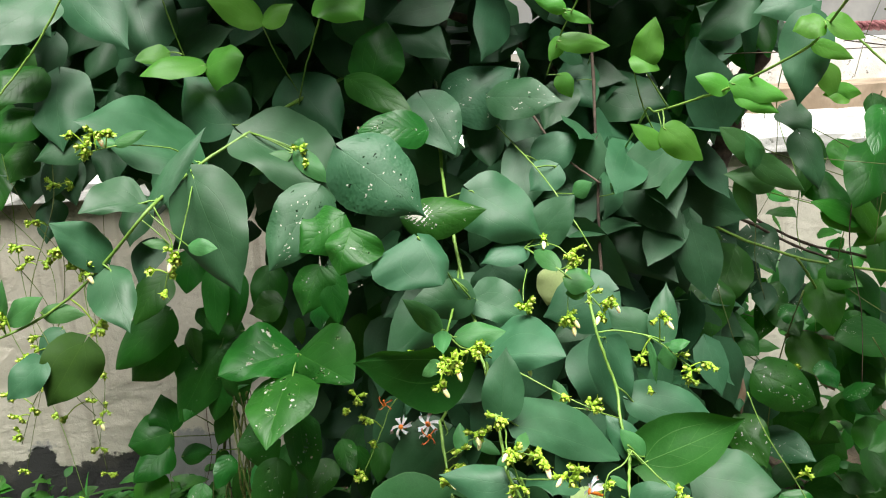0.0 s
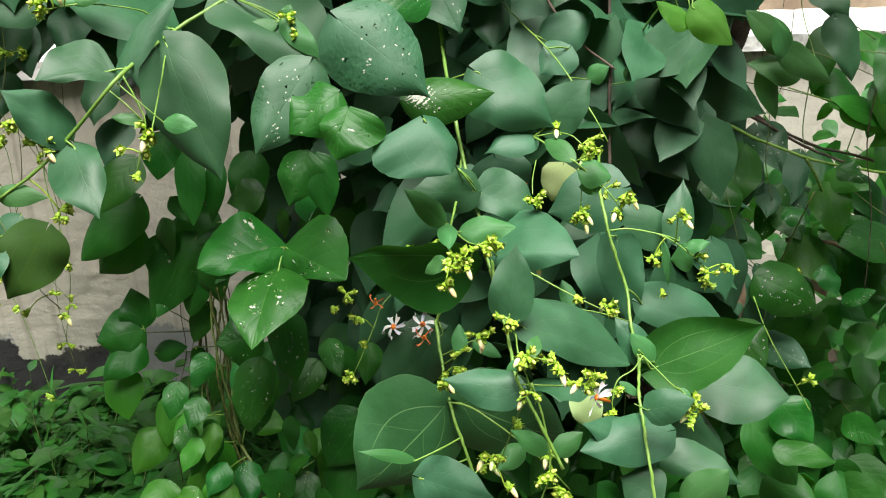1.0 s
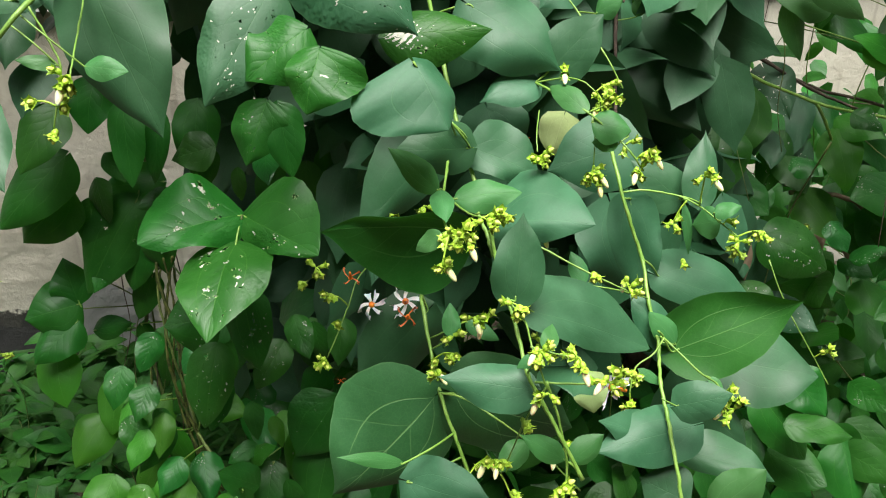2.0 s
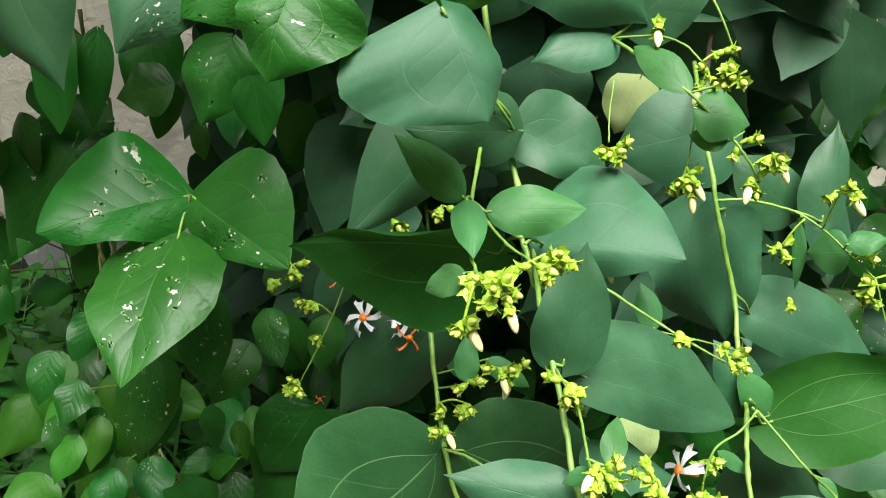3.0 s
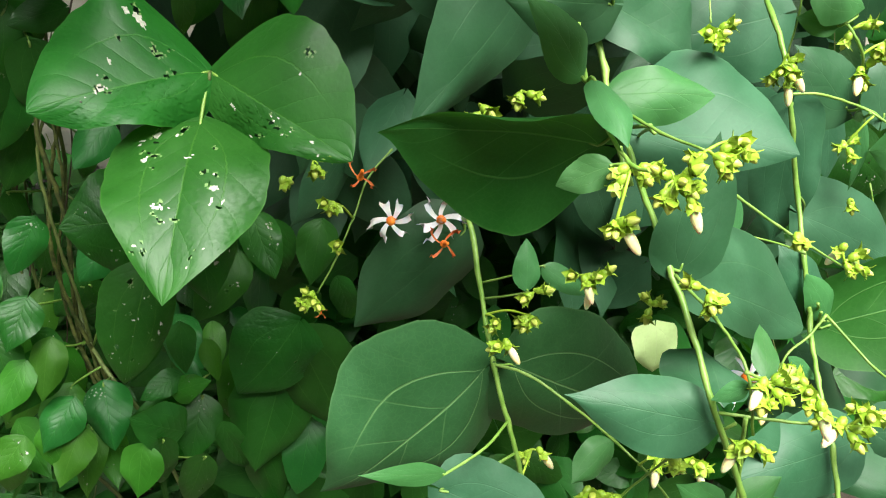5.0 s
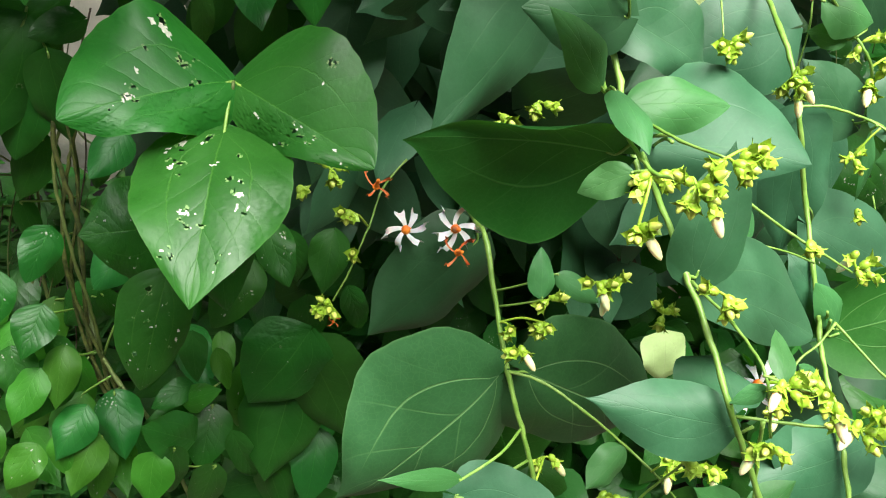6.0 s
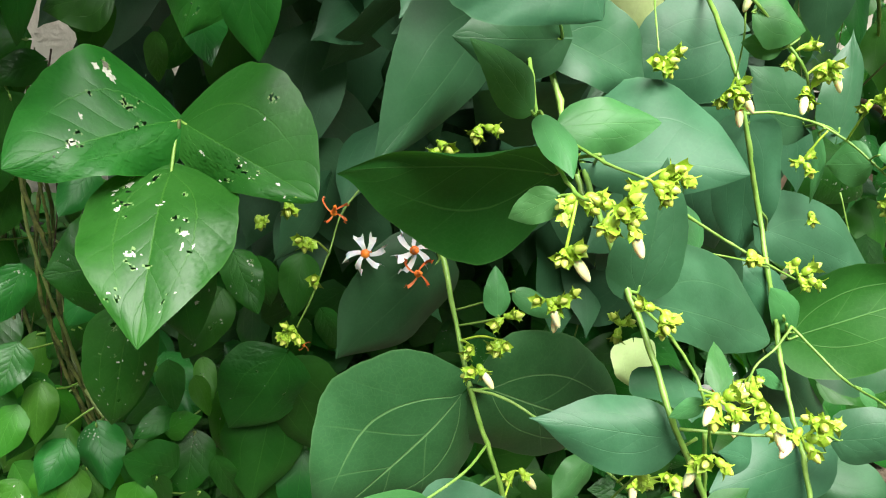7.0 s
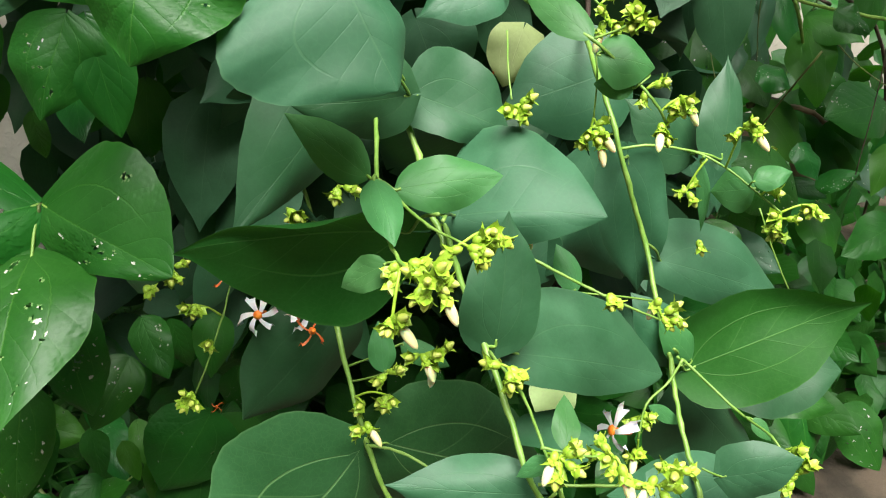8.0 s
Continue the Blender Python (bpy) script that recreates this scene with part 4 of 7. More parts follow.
shoot_bend = stem(shrub, "branch", [(0.15, 0.878, 0.991), (0.165, 0.87, 1.001), (0.176, 0.865, 1.011)], 0.0012, 0.001, "green")
leaf(branch_high, "jasmine", (0.115, 0.953, 1.001), (0.059, 0.935, 0.987), 0.019, (0.02, -0.64, 0.77))
leaf(branch_high, "young", (0.15, 0.878, 0.991), (0.124, 0.93, 1.004), 0.011, (-0.44, -0.41, 0.8))
leaf(branch_high, "young", (0.153, 0.875, 0.983), (0.189, 0.87, 0.976), 0.016, (0.01, -0.8, 0.6), stalk=(0.157, 0.876, 0.986))
leaf(branch_high, "young", (0.186, 0.87, 0.971), (0.173, 0.885, 0.989), 0.006, (-0.06, -0.79, 0.61), stalk=(0.179, 0.867, 0.967))
leaf(branch_high, "young", (0.178, 0.87, 0.964), (0.156, 0.88, 0.963), 0.008, (-0.38, -0.83, 0.41), stalk=(0.179, 0.867, 0.967))
leaf(branch_high, "jasmine", (0.126, 0.955, 1.009), (0.178, 0.96, 1.063), 0.026, (-0.16, -0.96, 0.25), stalk=(0.115, 0.953, 1))
leaf(branch_high, "jasmine", (0.232, 1, 0.924), (0.141, 1, 0.893), 0.042, (-0.16, -0.87, 0.47))
leaf(branch_high, "yellow", (0.162, 1.03, 0.945), (0.149, 1.025, 0.9), 0.022, (-0.11, -0.98, 0.14), label='pale yellow ageing leaf')
leaf(branch_high, "jasmine", (0.251, 1.13, 0.952), (0.344, 1.1, 0.903), 0.0357, (-0.005, -0.859, 0.512), lop=-0.60, full=0.8)
buds(shoot_bend, (0.169, 0.86, 1.009), 0.018, 5, 0, stalk=(0.173, 0.866, 1.008))
buds(shoot_high, (0.166, 0.895, 0.997), 0.013, 3, 1, stalk=(0.161, 0.9, 1.004))
buds(shoot_high, (0.175, 0.905, 1.01), 0.012, 2, 0, stalk=(0.161, 0.9, 1.004))
buds(shoot_high, (0.138, 0.93, 1.016), 0.012, 3, 1)
buds(branch_high, (0.183, 0.865, 0.965), 0.015, 3, 0)
buds(branch_high, (0.203, 0.86, 0.961), 0.016, 4, 1, stalk=(0.192, 0.86, 0.952))
buds(branch_high, (0.197, 0.86, 0.942), 0.016, 4, 1)
thread_bud = stem(shrub, "branch", [(0.116, 0.93, 0.979), (0.109, 0.9, 0.965), (0.108, 0.885, 0.953)], 0.0009, 0.0008, "green")
buds(thread_bud, (0.109, 0.884, 0.948), 0.017, 6, 0)
thread_bud_side = stem(shrub, "branch", [(0.16, 0.9, 0.99), (0.16, 0.885, 0.965), (0.159, 0.878, 0.942)], 0.0009, 0.0008, "green")
buds(thread_bud_side, (0.158, 0.877, 0.936), 0.018, 6, 1, stalk=(0.159, 0.878, 0.942))
buds(thread_bud_side, (0.164, 0.875, 0.929), 0.008, 1, 1, stalk=(0.159, 0.878, 0.942))
shoot_far = stem(shrub, "branch", [(0.2, 0.915, 0.9), (0.221, 0.912, 0.903), (0.255, 0.91, 0.897), (0.272, 0.89, 0.892), (0.286, 0.87, 0.883), (0.298, 0.86, 0.875)], 0.0015, 0.001, "green")
leaf(shoot_far, "jasmine", (0.28, 0.915, 0.887), (0.291, 0.955, 0.95), 0.0179, (-0.001, -0.841, 0.542), lop=-0.11, full=1.2, stalk=(0.255, 0.91, 0.897))
leaf(shoot_far, "jasmine", (0.268, 0.935, 0.882), (0.216, 0.95, 0.921), 0.024, (0.1, -0.88, 0.47), stalk=(0.255, 0.91, 0.897))
leaf(shoot_far, "young", (0.288, 0.88, 0.883), (0.268, 0.9, 0.87), 0.016, (-0.77, -0.57, 0.29), stalk=(0.283, 0.875, 0.885))
leaf(shoot_far, "young", (0.273, 0.865, 0.897), (0.297, 0.86, 0.906), 0.009, (-0.38, -0.54, 0.76), stalk=(0.281, 0.878, 0.886))
leaf(shoot_far, "young", (0.261, 0.91, 0.89), (0.269, 0.9, 0.837), 0.005, (-0.02, -0.98, 0.18), stalk=(0.259, 0.905, 0.896))
buds(shoot_far, (0.266, 0.88, 0.929), 0.014, 4, 1, stalk=(0.27, 0.893, 0.893))
buds(shoot_far, (0.249, 0.9, 0.874), 0.012, 3, 0, stalk=(0.261, 0.903, 0.895))
buds(shoot_far, (0.299, 0.86, 0.87), 0.016, 5, 0)
buds(shoot_far, (0.319, 0.857, 0.881), 0.012, 3, 0, stalk=(0.298, 0.86, 0.875))
buds(shoot_far, (0.3, 0.858, 0.859), 0.01, 2, 0, stalk=(0.298, 0.86, 0.875))
buds(shoot_far, (0.289, 0.868, 0.888), 0.011, 2, 0, stalk=(0.286, 0.87, 0.883))
buds(shoot_far, (0.256, 0.88, 0.842), 0.01, 1, 0)

# dark leaves deeper in the shrub and at its top
stick = stem(shrub, "branch", [(0.229, 1.22, 1.341), (0.232, 1.17, 1.19), (0.23, 1.12, 1.074), (0.227, 1.07, 0.963), (0.229, 1.05, 0.879)], 0.0035, 0.003, "bark")
twig_brown = stem(shrub, "branch", [(0.138, 1.2, 1.159), (0.146, 1.15, 1.142), (0.177, 1.1, 1.095), (0.225, 1.06, 1.059)], 0.003, 0.002, "bark")
branch_top = stem(shrub, "branch", [(0.07, 1.2, 1.153), (0.111, 1.1, 1.113), (0.144, 1, 1.08), (0.177, 0.95, 1.031), (0.196, 0.935, 0.998)], 0.0015, 0.001, "green")
trunk = stem(shrub, "trunk", [(0.619, 1.55, 1.311), (0.581, 1.5, 1.222), (0.528, 1.46, 1.106), (0.483, 1.42, 0.991), (0.459, 1.4, 0.893), (0.443, 1.38, 0.762), (0.4, 1.38, 0.45), (0.39, 1.39, 0.2), (0.38, 1.4, -0.02)], 0.026, 0.034, "bark")
limb = stem(shrub, "branch", [(0.483, 1.42, 0.991), (0.342, 1.38, 1.081), (0.196, 1.36, 1.21), (0.049, 1.34, 1.288), (-0.136, 1.36, 1.332), (-0.304, 1.3, 1.353)], 0.012, 0.008, "bark")
leaf(stick, "jasmine", (0.26, 1.2, 1.036), (0.373, 1.19, 1.014), 0.049, (0.02, -0.86, 0.51))
leaf(stick, "jasmine", (0.252, 1.25, 1.173), (0.354, 1.22, 1.148), 0.044, (-0.11, -0.83, 0.54))
leaf(branch_top, "jasmine", (0.073, 1.16, 1.138), (0.08, 1.12, 1.076), 0.026, (-0, -0.84, 0.54), stalk=(0.085, 1.163, 1.138))
leaf(branch_top, "jasmine", (0.144, 1.08, 1.089), (0.202, 1.09, 1.123), 0.028, (-0.11, -0.88, 0.46), stalk=(0.123, 1.062, 1.101))
leaf(branch_top, "jasmine", (0.164, 1.04, 1.087), (0.127, 1.02, 1.059), 0.023, (0.03, -0.83, 0.56), stalk=(0.136, 1.025, 1.089))
leaf(branch_top, "young", (0.18, 1, 1.057), (0.204, 0.99, 1.073), 0.012, (-0.51, -0.83, 0.24), stalk=(0.157, 0.981, 1.062))
leaf(stick, "young", (0.251, 1.1, 1.037), (0.259, 1.1, 1.062), 0.009, (-0.09, -1, 0.03), stalk=(0.229, 1.101, 1.033))
leaf(limb, "jasmine", (0.085, 1.1, 1.176), (0.177, 1.06, 1.17), 0.031, (-0.31, -0.79, 0.53), pits=24)
leaf(limb, "jasmine", (0.03, 1.12, 1.165), (0.123, 1.15, 1.214), 0.048, (0, -0.86, 0.52), pits=20)
leaf(limb, "jasmine", (-0.011, 1.08, 1.181), (0.033, 1.03, 1.109), 0.036, (-0.01, -0.82, 0.57), pits=20)
leaf(limb, "bean", (-0.003, 1, 1.145), (-0.085, 0.97, 1.151), 0.025, (0.33, -0.8, 0.51), eaten=10, gloss=1, label='green leaf eaten into small holes and white spots')
leaf(limb, "bean", (-0.105, 1.06, 1.211), (-0.01, 1, 1.152), 0.022, (-0.11, -0.78, 0.61))
leaf(limb, "bean", (-0.076, 1.06, 1.203), (-0.054, 1.09, 1.282), 0.036, (0.01, -0.94, 0.35))
leaf(limb, "jasmine", (-0.189, 1.1, 1.209), (-0.115, 1.04, 1.134), 0.044, (-0.1, -0.82, 0.56))
leaf(limb, "jasmine", (-0.054, 1.16, 1.288), (0.03, 1.1, 1.229), 0.034, (-0.17, -0.8, 0.58))
leaf(limb, "jasmine", (-0.098, 1.2, 1.314), (-0.031, 1.16, 1.271), 0.029, (-0.13, -0.82, 0.56))
leaf(limb, "jasmine", (-0.36, 1.12, 1.257), (-0.306, 1.14, 1.314), 0.031, (-0.05, -0.93, 0.37))
leaf(limb, "jasmine", (-0.326, 1.1, 1.252), (-0.255, 1.08, 1.281), 0.022, (-0.39, -0.83, 0.39))
leaf(limb, "jasmine", (-0.328, 1.06, 1.247), (-0.382, 1.05, 1.247), 0.017, (0.15, -0.85, 0.51))
leaf(limb, "jasmine", (-0.397, 1.1, 1.217), (-0.426, 1.08, 1.204), 0.020, (0.35, -0.81, 0.46))
leaf(limb, "jasmine", (-0.458, 1, 1.232), (-0.445, 0.95, 1.141), 0.039, (0, -0.88, 0.48))
leaf(limb, "jasmine", (-0.424, 0.97, 1.155), (-0.482, 0.95, 1.13), 0.024, (0.06, -0.84, 0.54))
leaf(limb, "jasmine", (-0.449, 1.05, 1.343), (-0.367, 1, 1.259), 0.035, (0, -0.86, 0.51))
leaf(limb, "jasmine", (-0.448, 0.98, 1.319), (-0.506, 0.92, 1.265), 0.033, (0.22, -0.76, 0.61))
leaf(limb, "jasmine", (-0.39, 1.1, 1.329), (-0.355, 1.06, 1.239), 0.044, (0.04, -0.91, 0.42))
leaf(limb, "jasmine", (-0.001, 1.25, 1.321), (0.025, 1.2, 1.285), 0.030, (0.02, -0.57, 0.82))
leaf(stick, "jasmine", (0.119, 1.3, 1.267), (0.055, 1.28, 1.218), 0.034, (-0.08, -0.89, 0.46))
leaf(stick, "jasmine", (0.208, 1.3, 1.264), (0.144, 1.28, 1.223), 0.038, (-0.04, -0.87, 0.5))
leaf(stick, "jasmine", (0.232, 1.22, 1.212), (0.184, 1.2, 1.166), 0.029, (-0.07, -0.89, 0.46), stalk=(0.231, 1.182, 1.228))
leaf(stick, "jasmine", (0.213, 1.2, 1.189), (0.235, 1.18, 1.149), 0.025, (0.04, -0.89, 0.46), stalk=(0.232, 1.17, 1.19))
leaf(branch_top, "jasmine", (0.196, 1.2, 1.182), (0.158, 1.15, 1.122), 0.027, (0.06, -0.79, 0.61))
leaf(stick, "jasmine", (0.43, 1.3, 1.194), (0.37, 1.3, 1.143), 0.036, (-0.28, -0.9, 0.34))
leaf(stick, "jasmine", (0.433, 1.2, 1.253), (0.383, 1.2, 1.287), 0.027, (0.24, -0.9, 0.36))
leaf(limb, "jasmine", (0.077, 1.02, 0.957), (0.097, 1, 0.892), 0.036, (0.04, -0.95, 0.3))
leaf(limb, "jasmine", (0.459, 0.98, 1.265), (0.442, 0.96, 1.16), 0.029, (-0.19, -0.96, 0.21))
leaf(limb, "jasmine", (0.458, 1.05, 1.152), (0.49, 1.03, 1.12), 0.020, (-0.02, -0.85, 0.53))
leaf(limb, "jasmine", (0.47, 1.02, 1.12), (0.492, 1, 1.052), 0.020, (0.06, -0.95, 0.3))
leaf(limb, "jasmine", (0.43, 1.1, 1.288), (0.358, 1.1, 1.24), 0.029, (-0.26, -0.88, 0.39))
leaf(limb, "jasmine", (0.471, 1, 1.281), (0.398, 1, 1.271), 0.022, (-0.07, -0.86, 0.5))
# shaded underside, darkened by its colour
leaf(limb, "olive", (-0.459, 0.96, 0.891), (-0.505, 0.93, 0.815), 0.037, (0.03, -0.91, 0.10), full=0.85, label="olive-green leaf, its shaded underside put into the colour")
leaf(limb, "jasmine", (-0.508, 0.94, 0.873), (-0.551, 0.92, 0.83), 0.024, (-0.06, -0.88, 0.47))
leaf(limb, "jasmine", (-0.509, 1, 0.894), (-0.535, 0.98, 0.862), 0.019, (0.01, -0.85, 0.52))

# the bean creeper with leaves in threes
bean_stem = stem(bean_creeper, "stem", [(-0.33, 1.18, 0.932), (-0.332, 1.17, 0.844), (-0.353, 1.17, 0.721), (-0.363, 1.17, 0.623), (-0.362, 1.17, 0.566), (-0.345, 1.15, 0.44), (-0.336, 1.12, 0.314), (-0.27, 1.1, 0.2), (-0.28, 1.12, -0.01)], 0.0028, 0.0034, "vine")
bean_stem_thin = stem(bean_creeper, "stem", [(-0.316, 1.19, 0.915), (-0.331, 1.18, 0.775), (-0.351, 1.175, 0.675), (-0.353, 1.165, 0.598), (-0.366, 1.16, 0.534), (-0.351, 1.14, 0.406)], 0.002, 0.002, "vine")
bean_stalk = stem(bean_creeper, "stem", [(-0.158, 1.04, 0.80), (-0.163, 0.98, 0.84), (-0.169, 0.918, 0.882), (-0.1695, 0.908, 0.878)], 0.0016, 0.0014, "vine")
bean_runner = stem(bean_creeper, "stem", [(-0.359, 1.17, 0.652), (-0.388, 1.15, 0.66), (-0.427, 1.13, 0.669), (-0.447, 1.12, 0.666)], 0.0014, 0.001, "vine")
bean_runner_up = stem(bean_creeper, "stem", [(-0.361, 1.17, 0.655), (-0.383, 1.15, 0.688), (-0.404, 1.13, 0.714)], 0.0014, 0.001, "vine")
bean_stem_low = stem(bean_creeper, "stem", [(-0.324, 1.2, 0.838), (-0.323, 1.19, 0.749), (-0.318, 1.18, 0.653), (-0.318, 1.16, 0.587), (-0.301, 1.1, 0.522), (-0.272, 1.05, 0.502), (-0.237, 1.02, 0.471), (-0.201, 1, 0.383)], 0.0026, 0.003, "vine")
leaf(bean_stalk, "bean", (-0.171, 0.914, 0.884), (-0.256, 0.865, 0.878), 0.0416, (0.213, -0.463, 0.861), lop=0.38, full=0.8, stalk=(-0.169, 0.918, 0.882), eaten=11, label='green leaf eaten into small holes and white spots')
leaf(bean_stalk, "bean", (-0.167, 0.914, 0.883), (-0.092, 0.845, 0.872), 0.0366, (-0.432, -0.58, 0.691), lop=-0.43, full=0.75, stalk=(-0.169, 0.918, 0.882), eaten=12, label='green leaf eaten into small holes and white spots')
leaf(bean_stalk, "bean", (-0.173, 0.888, 0.866), (-0.185, 0.782, 0.825), 0.0414, (-0.068, -0.355, 0.932), lop=-0.01, full=0.95, stalk=(-0.169, 0.918, 0.882), eaten=20, label='green leaf eaten into small holes and white spots')
leaf(bean_stalk, "bean", (-0.21, 0.92, 0.736), (-0.227, 0.89, 0.653), 0.0242, (0.028, -0.942, 0.336), lop=0.08, full=0.85, eaten=14, label='green leaf eaten into small holes and white spots')
leaf(bean_stalk, "bean", (-0.182, 0.94, 0.788), (-0.17, 0.915, 0.706), 0.024, (0.02, -0.96, 0.29), eaten=12, label='green leaf eaten into small holes and white spots')
leaf(bean_stalk, "bean", (-0.216, 0.96, 0.747), (-0.271, 0.95, 0.743), 0.036, (0.11, -0.84, 0.52), eaten=5)
leaf(bean_stem_low, "bean", (-0.099, 1.02, 0.596), (-0.151, 1, 0.522), 0.042, (0.04, -0.97, 0.23), eaten=2)
leaf(bean_stem_low, "bean", (-0.102, 1.02, 0.583), (-0.048, 1, 0.47), 0.038, (0.01, -0.98, 0.18))
leaf(bean_stem_low, "bean", (-0.112, 1.02, 0.529), (-0.133, 0.98, 0.435), 0.039, (-0, -0.92, 0.39))
leaf(bean_stem, "bean", (-0.09, 0.84, 1.072), (-0.138, 0.82, 1.037), 0.030, (-0.01, -0.86, 0.51), eaten=4)
leaf(bean_stem, "bean", (-0.077, 0.8, 1.065), (-0.088, 0.775, 1.022), 0.0288, (-0.056, -0.855, 0.516), lop=-0.30, full=0.9, eaten=2)
leaf(bean_stem, "bean", (-0.03, 0.92, 1.05), (0.069, 0.93, 1.055), 0.026, (0.06, -0.86, 0.51), eaten=13, lop=0.1, patch=(0.13, 0.45, 0.11), label='green leaf eaten into small holes and white spots')
leaf(bean_stem, "bean", (-0.145, 0.97, 0.98), (-0.168, 0.95, 0.921), 0.027, (-0.1, -0.93, 0.36), eaten=6)
leaf(bean_stem, "bean", (-0.134, 0.97, 0.978), (-0.123, 0.95, 0.908), 0.020, (0.09, -0.95, 0.29), gloss=1)
leaf(bean_stem, "bean", (-0.397, 1.1, 0.886), (-0.475, 1.07, 0.808), 0.033, (-0.07, -0.9, 0.42), gloss=1)
leaf(bean_stem, "bean", (-0.407, 1.12, 0.83), (-0.468, 1.1, 0.777), 0.035, (-0.09, -0.89, 0.44))
leaf(bean_stem, "bean", (-0.332, 1.12, 0.823), (-0.399, 1.09, 0.712), 0.037, (-0.05, -0.96, 0.29), stalk=(-0.335, 1.17, 0.829), eaten=4)
leaf(bean_runner, "bean", (-0.429, 1.13, 0.676), (-0.492, 1.11, 0.666), 0.040, (0.18, -0.83, 0.53), stalk=(-0.427, 1.13, 0.669))
leaf(bean_runner, "bean", (-0.429, 1.13, 0.678), (-0.447, 1.15, 0.733), 0.027, (-0, -0.94, 0.34), stalk=(-0.427, 1.13, 0.669))
leaf(bean_runner, "bean", (-0.432, 1.12, 0.657), (-0.479, 1.08, 0.619), 0.027, (0.12, -0.75, 0.65), stalk=(-0.437, 1.125, 0.667))
leaf(bean_stem, "bean", (-0.429, 1.16, 0.619), (-0.374, 1.15, 0.635), 0.016, (-0.29, -0.84, 0.46), stalk=(-0.362, 1.17, 0.616))
leaf(bean_stem, "bean", (-0.317, 1.08, 0.953), (-0.312, 1.05, 0.863), 0.020, (-0.01, -0.95, 0.32))
leaf(bean_stem, "bean", (-0.349, 1.1, 0.974), (-0.362, 1.08, 0.917), 0.026, (-0.04, -0.94, 0.34))
leaf(bean_stem, "bean", (-0.375, 1.05, 0.955), (-0.416, 1.02, 0.891), 0.026, (-0.05, -0.89, 0.45))
leaf(bean_stem, "bean", (-0.306, 1.15, 0.834), (-0.379, 1.14, 0.831), 0.027, (0.09, -0.85, 0.52), stalk=(-0.332, 1.17, 0.844))
leaf(bean_stem, "bean", (-0.313, 1.1, 0.808), (-0.303, 1.1, 0.73), 0.022, (0.09, -1, 0.01), stalk=(-0.337, 1.17, 0.813))
leaf(bean_stem, "bean", (-0.229, 1.1, 0.894), (-0.28, 1.1, 0.878), 0.023, (-0.15, -0.86, 0.49))
leaf(bean_stem_low, "limebean", (-0.341, 1.139, 0.525), (-0.353, 1.101, 0.457), 0.016, (0.04, -0.87, 0.49), stalk=(-0.308, 1.123, 0.546), eaten=1, gloss=1)
leaf(bean_stem_low, "limebean", (-0.336, 1.061, 0.488), (-0.375, 1.059, 0.41), 0.0189, (-0.3, -0.94, 0.17), stalk=(-0.29, 1.081, 0.514), eaten=3, gloss=0, full=1.15)
leaf(bean_stem_low, "limebean", (-0.316, 1.056, 0.529), (-0.298, 1.064, 0.453), 0.014, (0.4, -0.91, 0.01), stalk=(-0.29, 1.081, 0.514), eaten=2, gloss=0)
leaf(bean_stem_low, "limebean", (-0.303, 1.046, 0.488), (-0.319, 0.994, 0.453), 0.0198, (0.07, -0.57, 0.82), stalk=(-0.276, 1.056, 0.504), eaten=0, gloss=1, full=1.15)
leaf(bean_stem_low, "bean", (-0.27, 1.021, 0.517), (-0.257, 0.979, 0.473), 0.020, (-0.04, -0.73, 0.69), stalk=(-0.268, 1.046, 0.498), eaten=0, gloss=1)
leaf(bean_stem_low, "limebean", (-0.278, 0.999, 0.485), (-0.282, 0.961, 0.428), 0.0144, (-0.01, -0.83, 0.56), stalk=(-0.25, 1.031, 0.483), eaten=3, gloss=1, full=1.15)
leaf(bean_stem_low, "bean", (-0.213, 0.962, 0.508), (-0.221, 0.978, 0.421), 0.014, (-0.1, -0.98, -0.17), stalk=(-0.237, 1.02, 0.471), eaten=2, gloss=0)
leaf(bean_stem_low, "limebean", (-0.273, 1.03, 0.443), (-0.256, 0.97, 0.429), 0.0153, (-0.07, -0.25, 0.97), stalk=(-0.246, 1.028, 0.479), eaten=3, gloss=1, full=1.15)
leaf(bean_stem_low, "bean", (-0.186, 1.025, 0.483), (-0.245, 1.015, 0.481), 0.021, (0.16, -0.92, 0.35), stalk=(-0.233, 1.018, 0.46), eaten=0, gloss=0)
leaf(bean_stem_low, "bean", (-0.184, 1.019, 0.501), (-0.193, 0.981, 0.451), 0.022, (0.12, -0.8, 0.59), stalk=(-0.237, 1.02, 0.471), eaten=2, gloss=1)
leaf(bean_stem_low, "limebean", (-0.138, 1.043, 0.538), (-0.16, 1.037, 0.448), 0.024, (-0.08, -0.99, 0.09), eaten=2, gloss=0)
leaf(bean_stem_low, "bean", (-0.083, 1.045, 0.534), (-0.049, 1.075, 0.439), 0.012, (0.24, -0.95, -0.21), eaten=1, gloss=0)
leaf(bean_stem_low, "bean", (-0.216, 1.115, 0.514), (-0.189, 1.045, 0.492), 0.019, (-0.15, -0.34, 0.93), eaten=1, gloss=1)
leaf(bean_stem_low, "bean", (-0.204, 1.056, 0.48), (-0.237, 1.064, 0.445), 0.010, (-0.52, -0.78, 0.34), stalk=(-0.237, 1.02, 0.471), eaten=0, gloss=0)
leaf(bean_stem_low, "bean", (-0.18, 1.05, 0.497), (-0.212, 1.07, 0.459), 0.011, (-0.6, -0.8, 0.07), stalk=(-0.237, 1.02, 0.471), eaten=3, gloss=0)
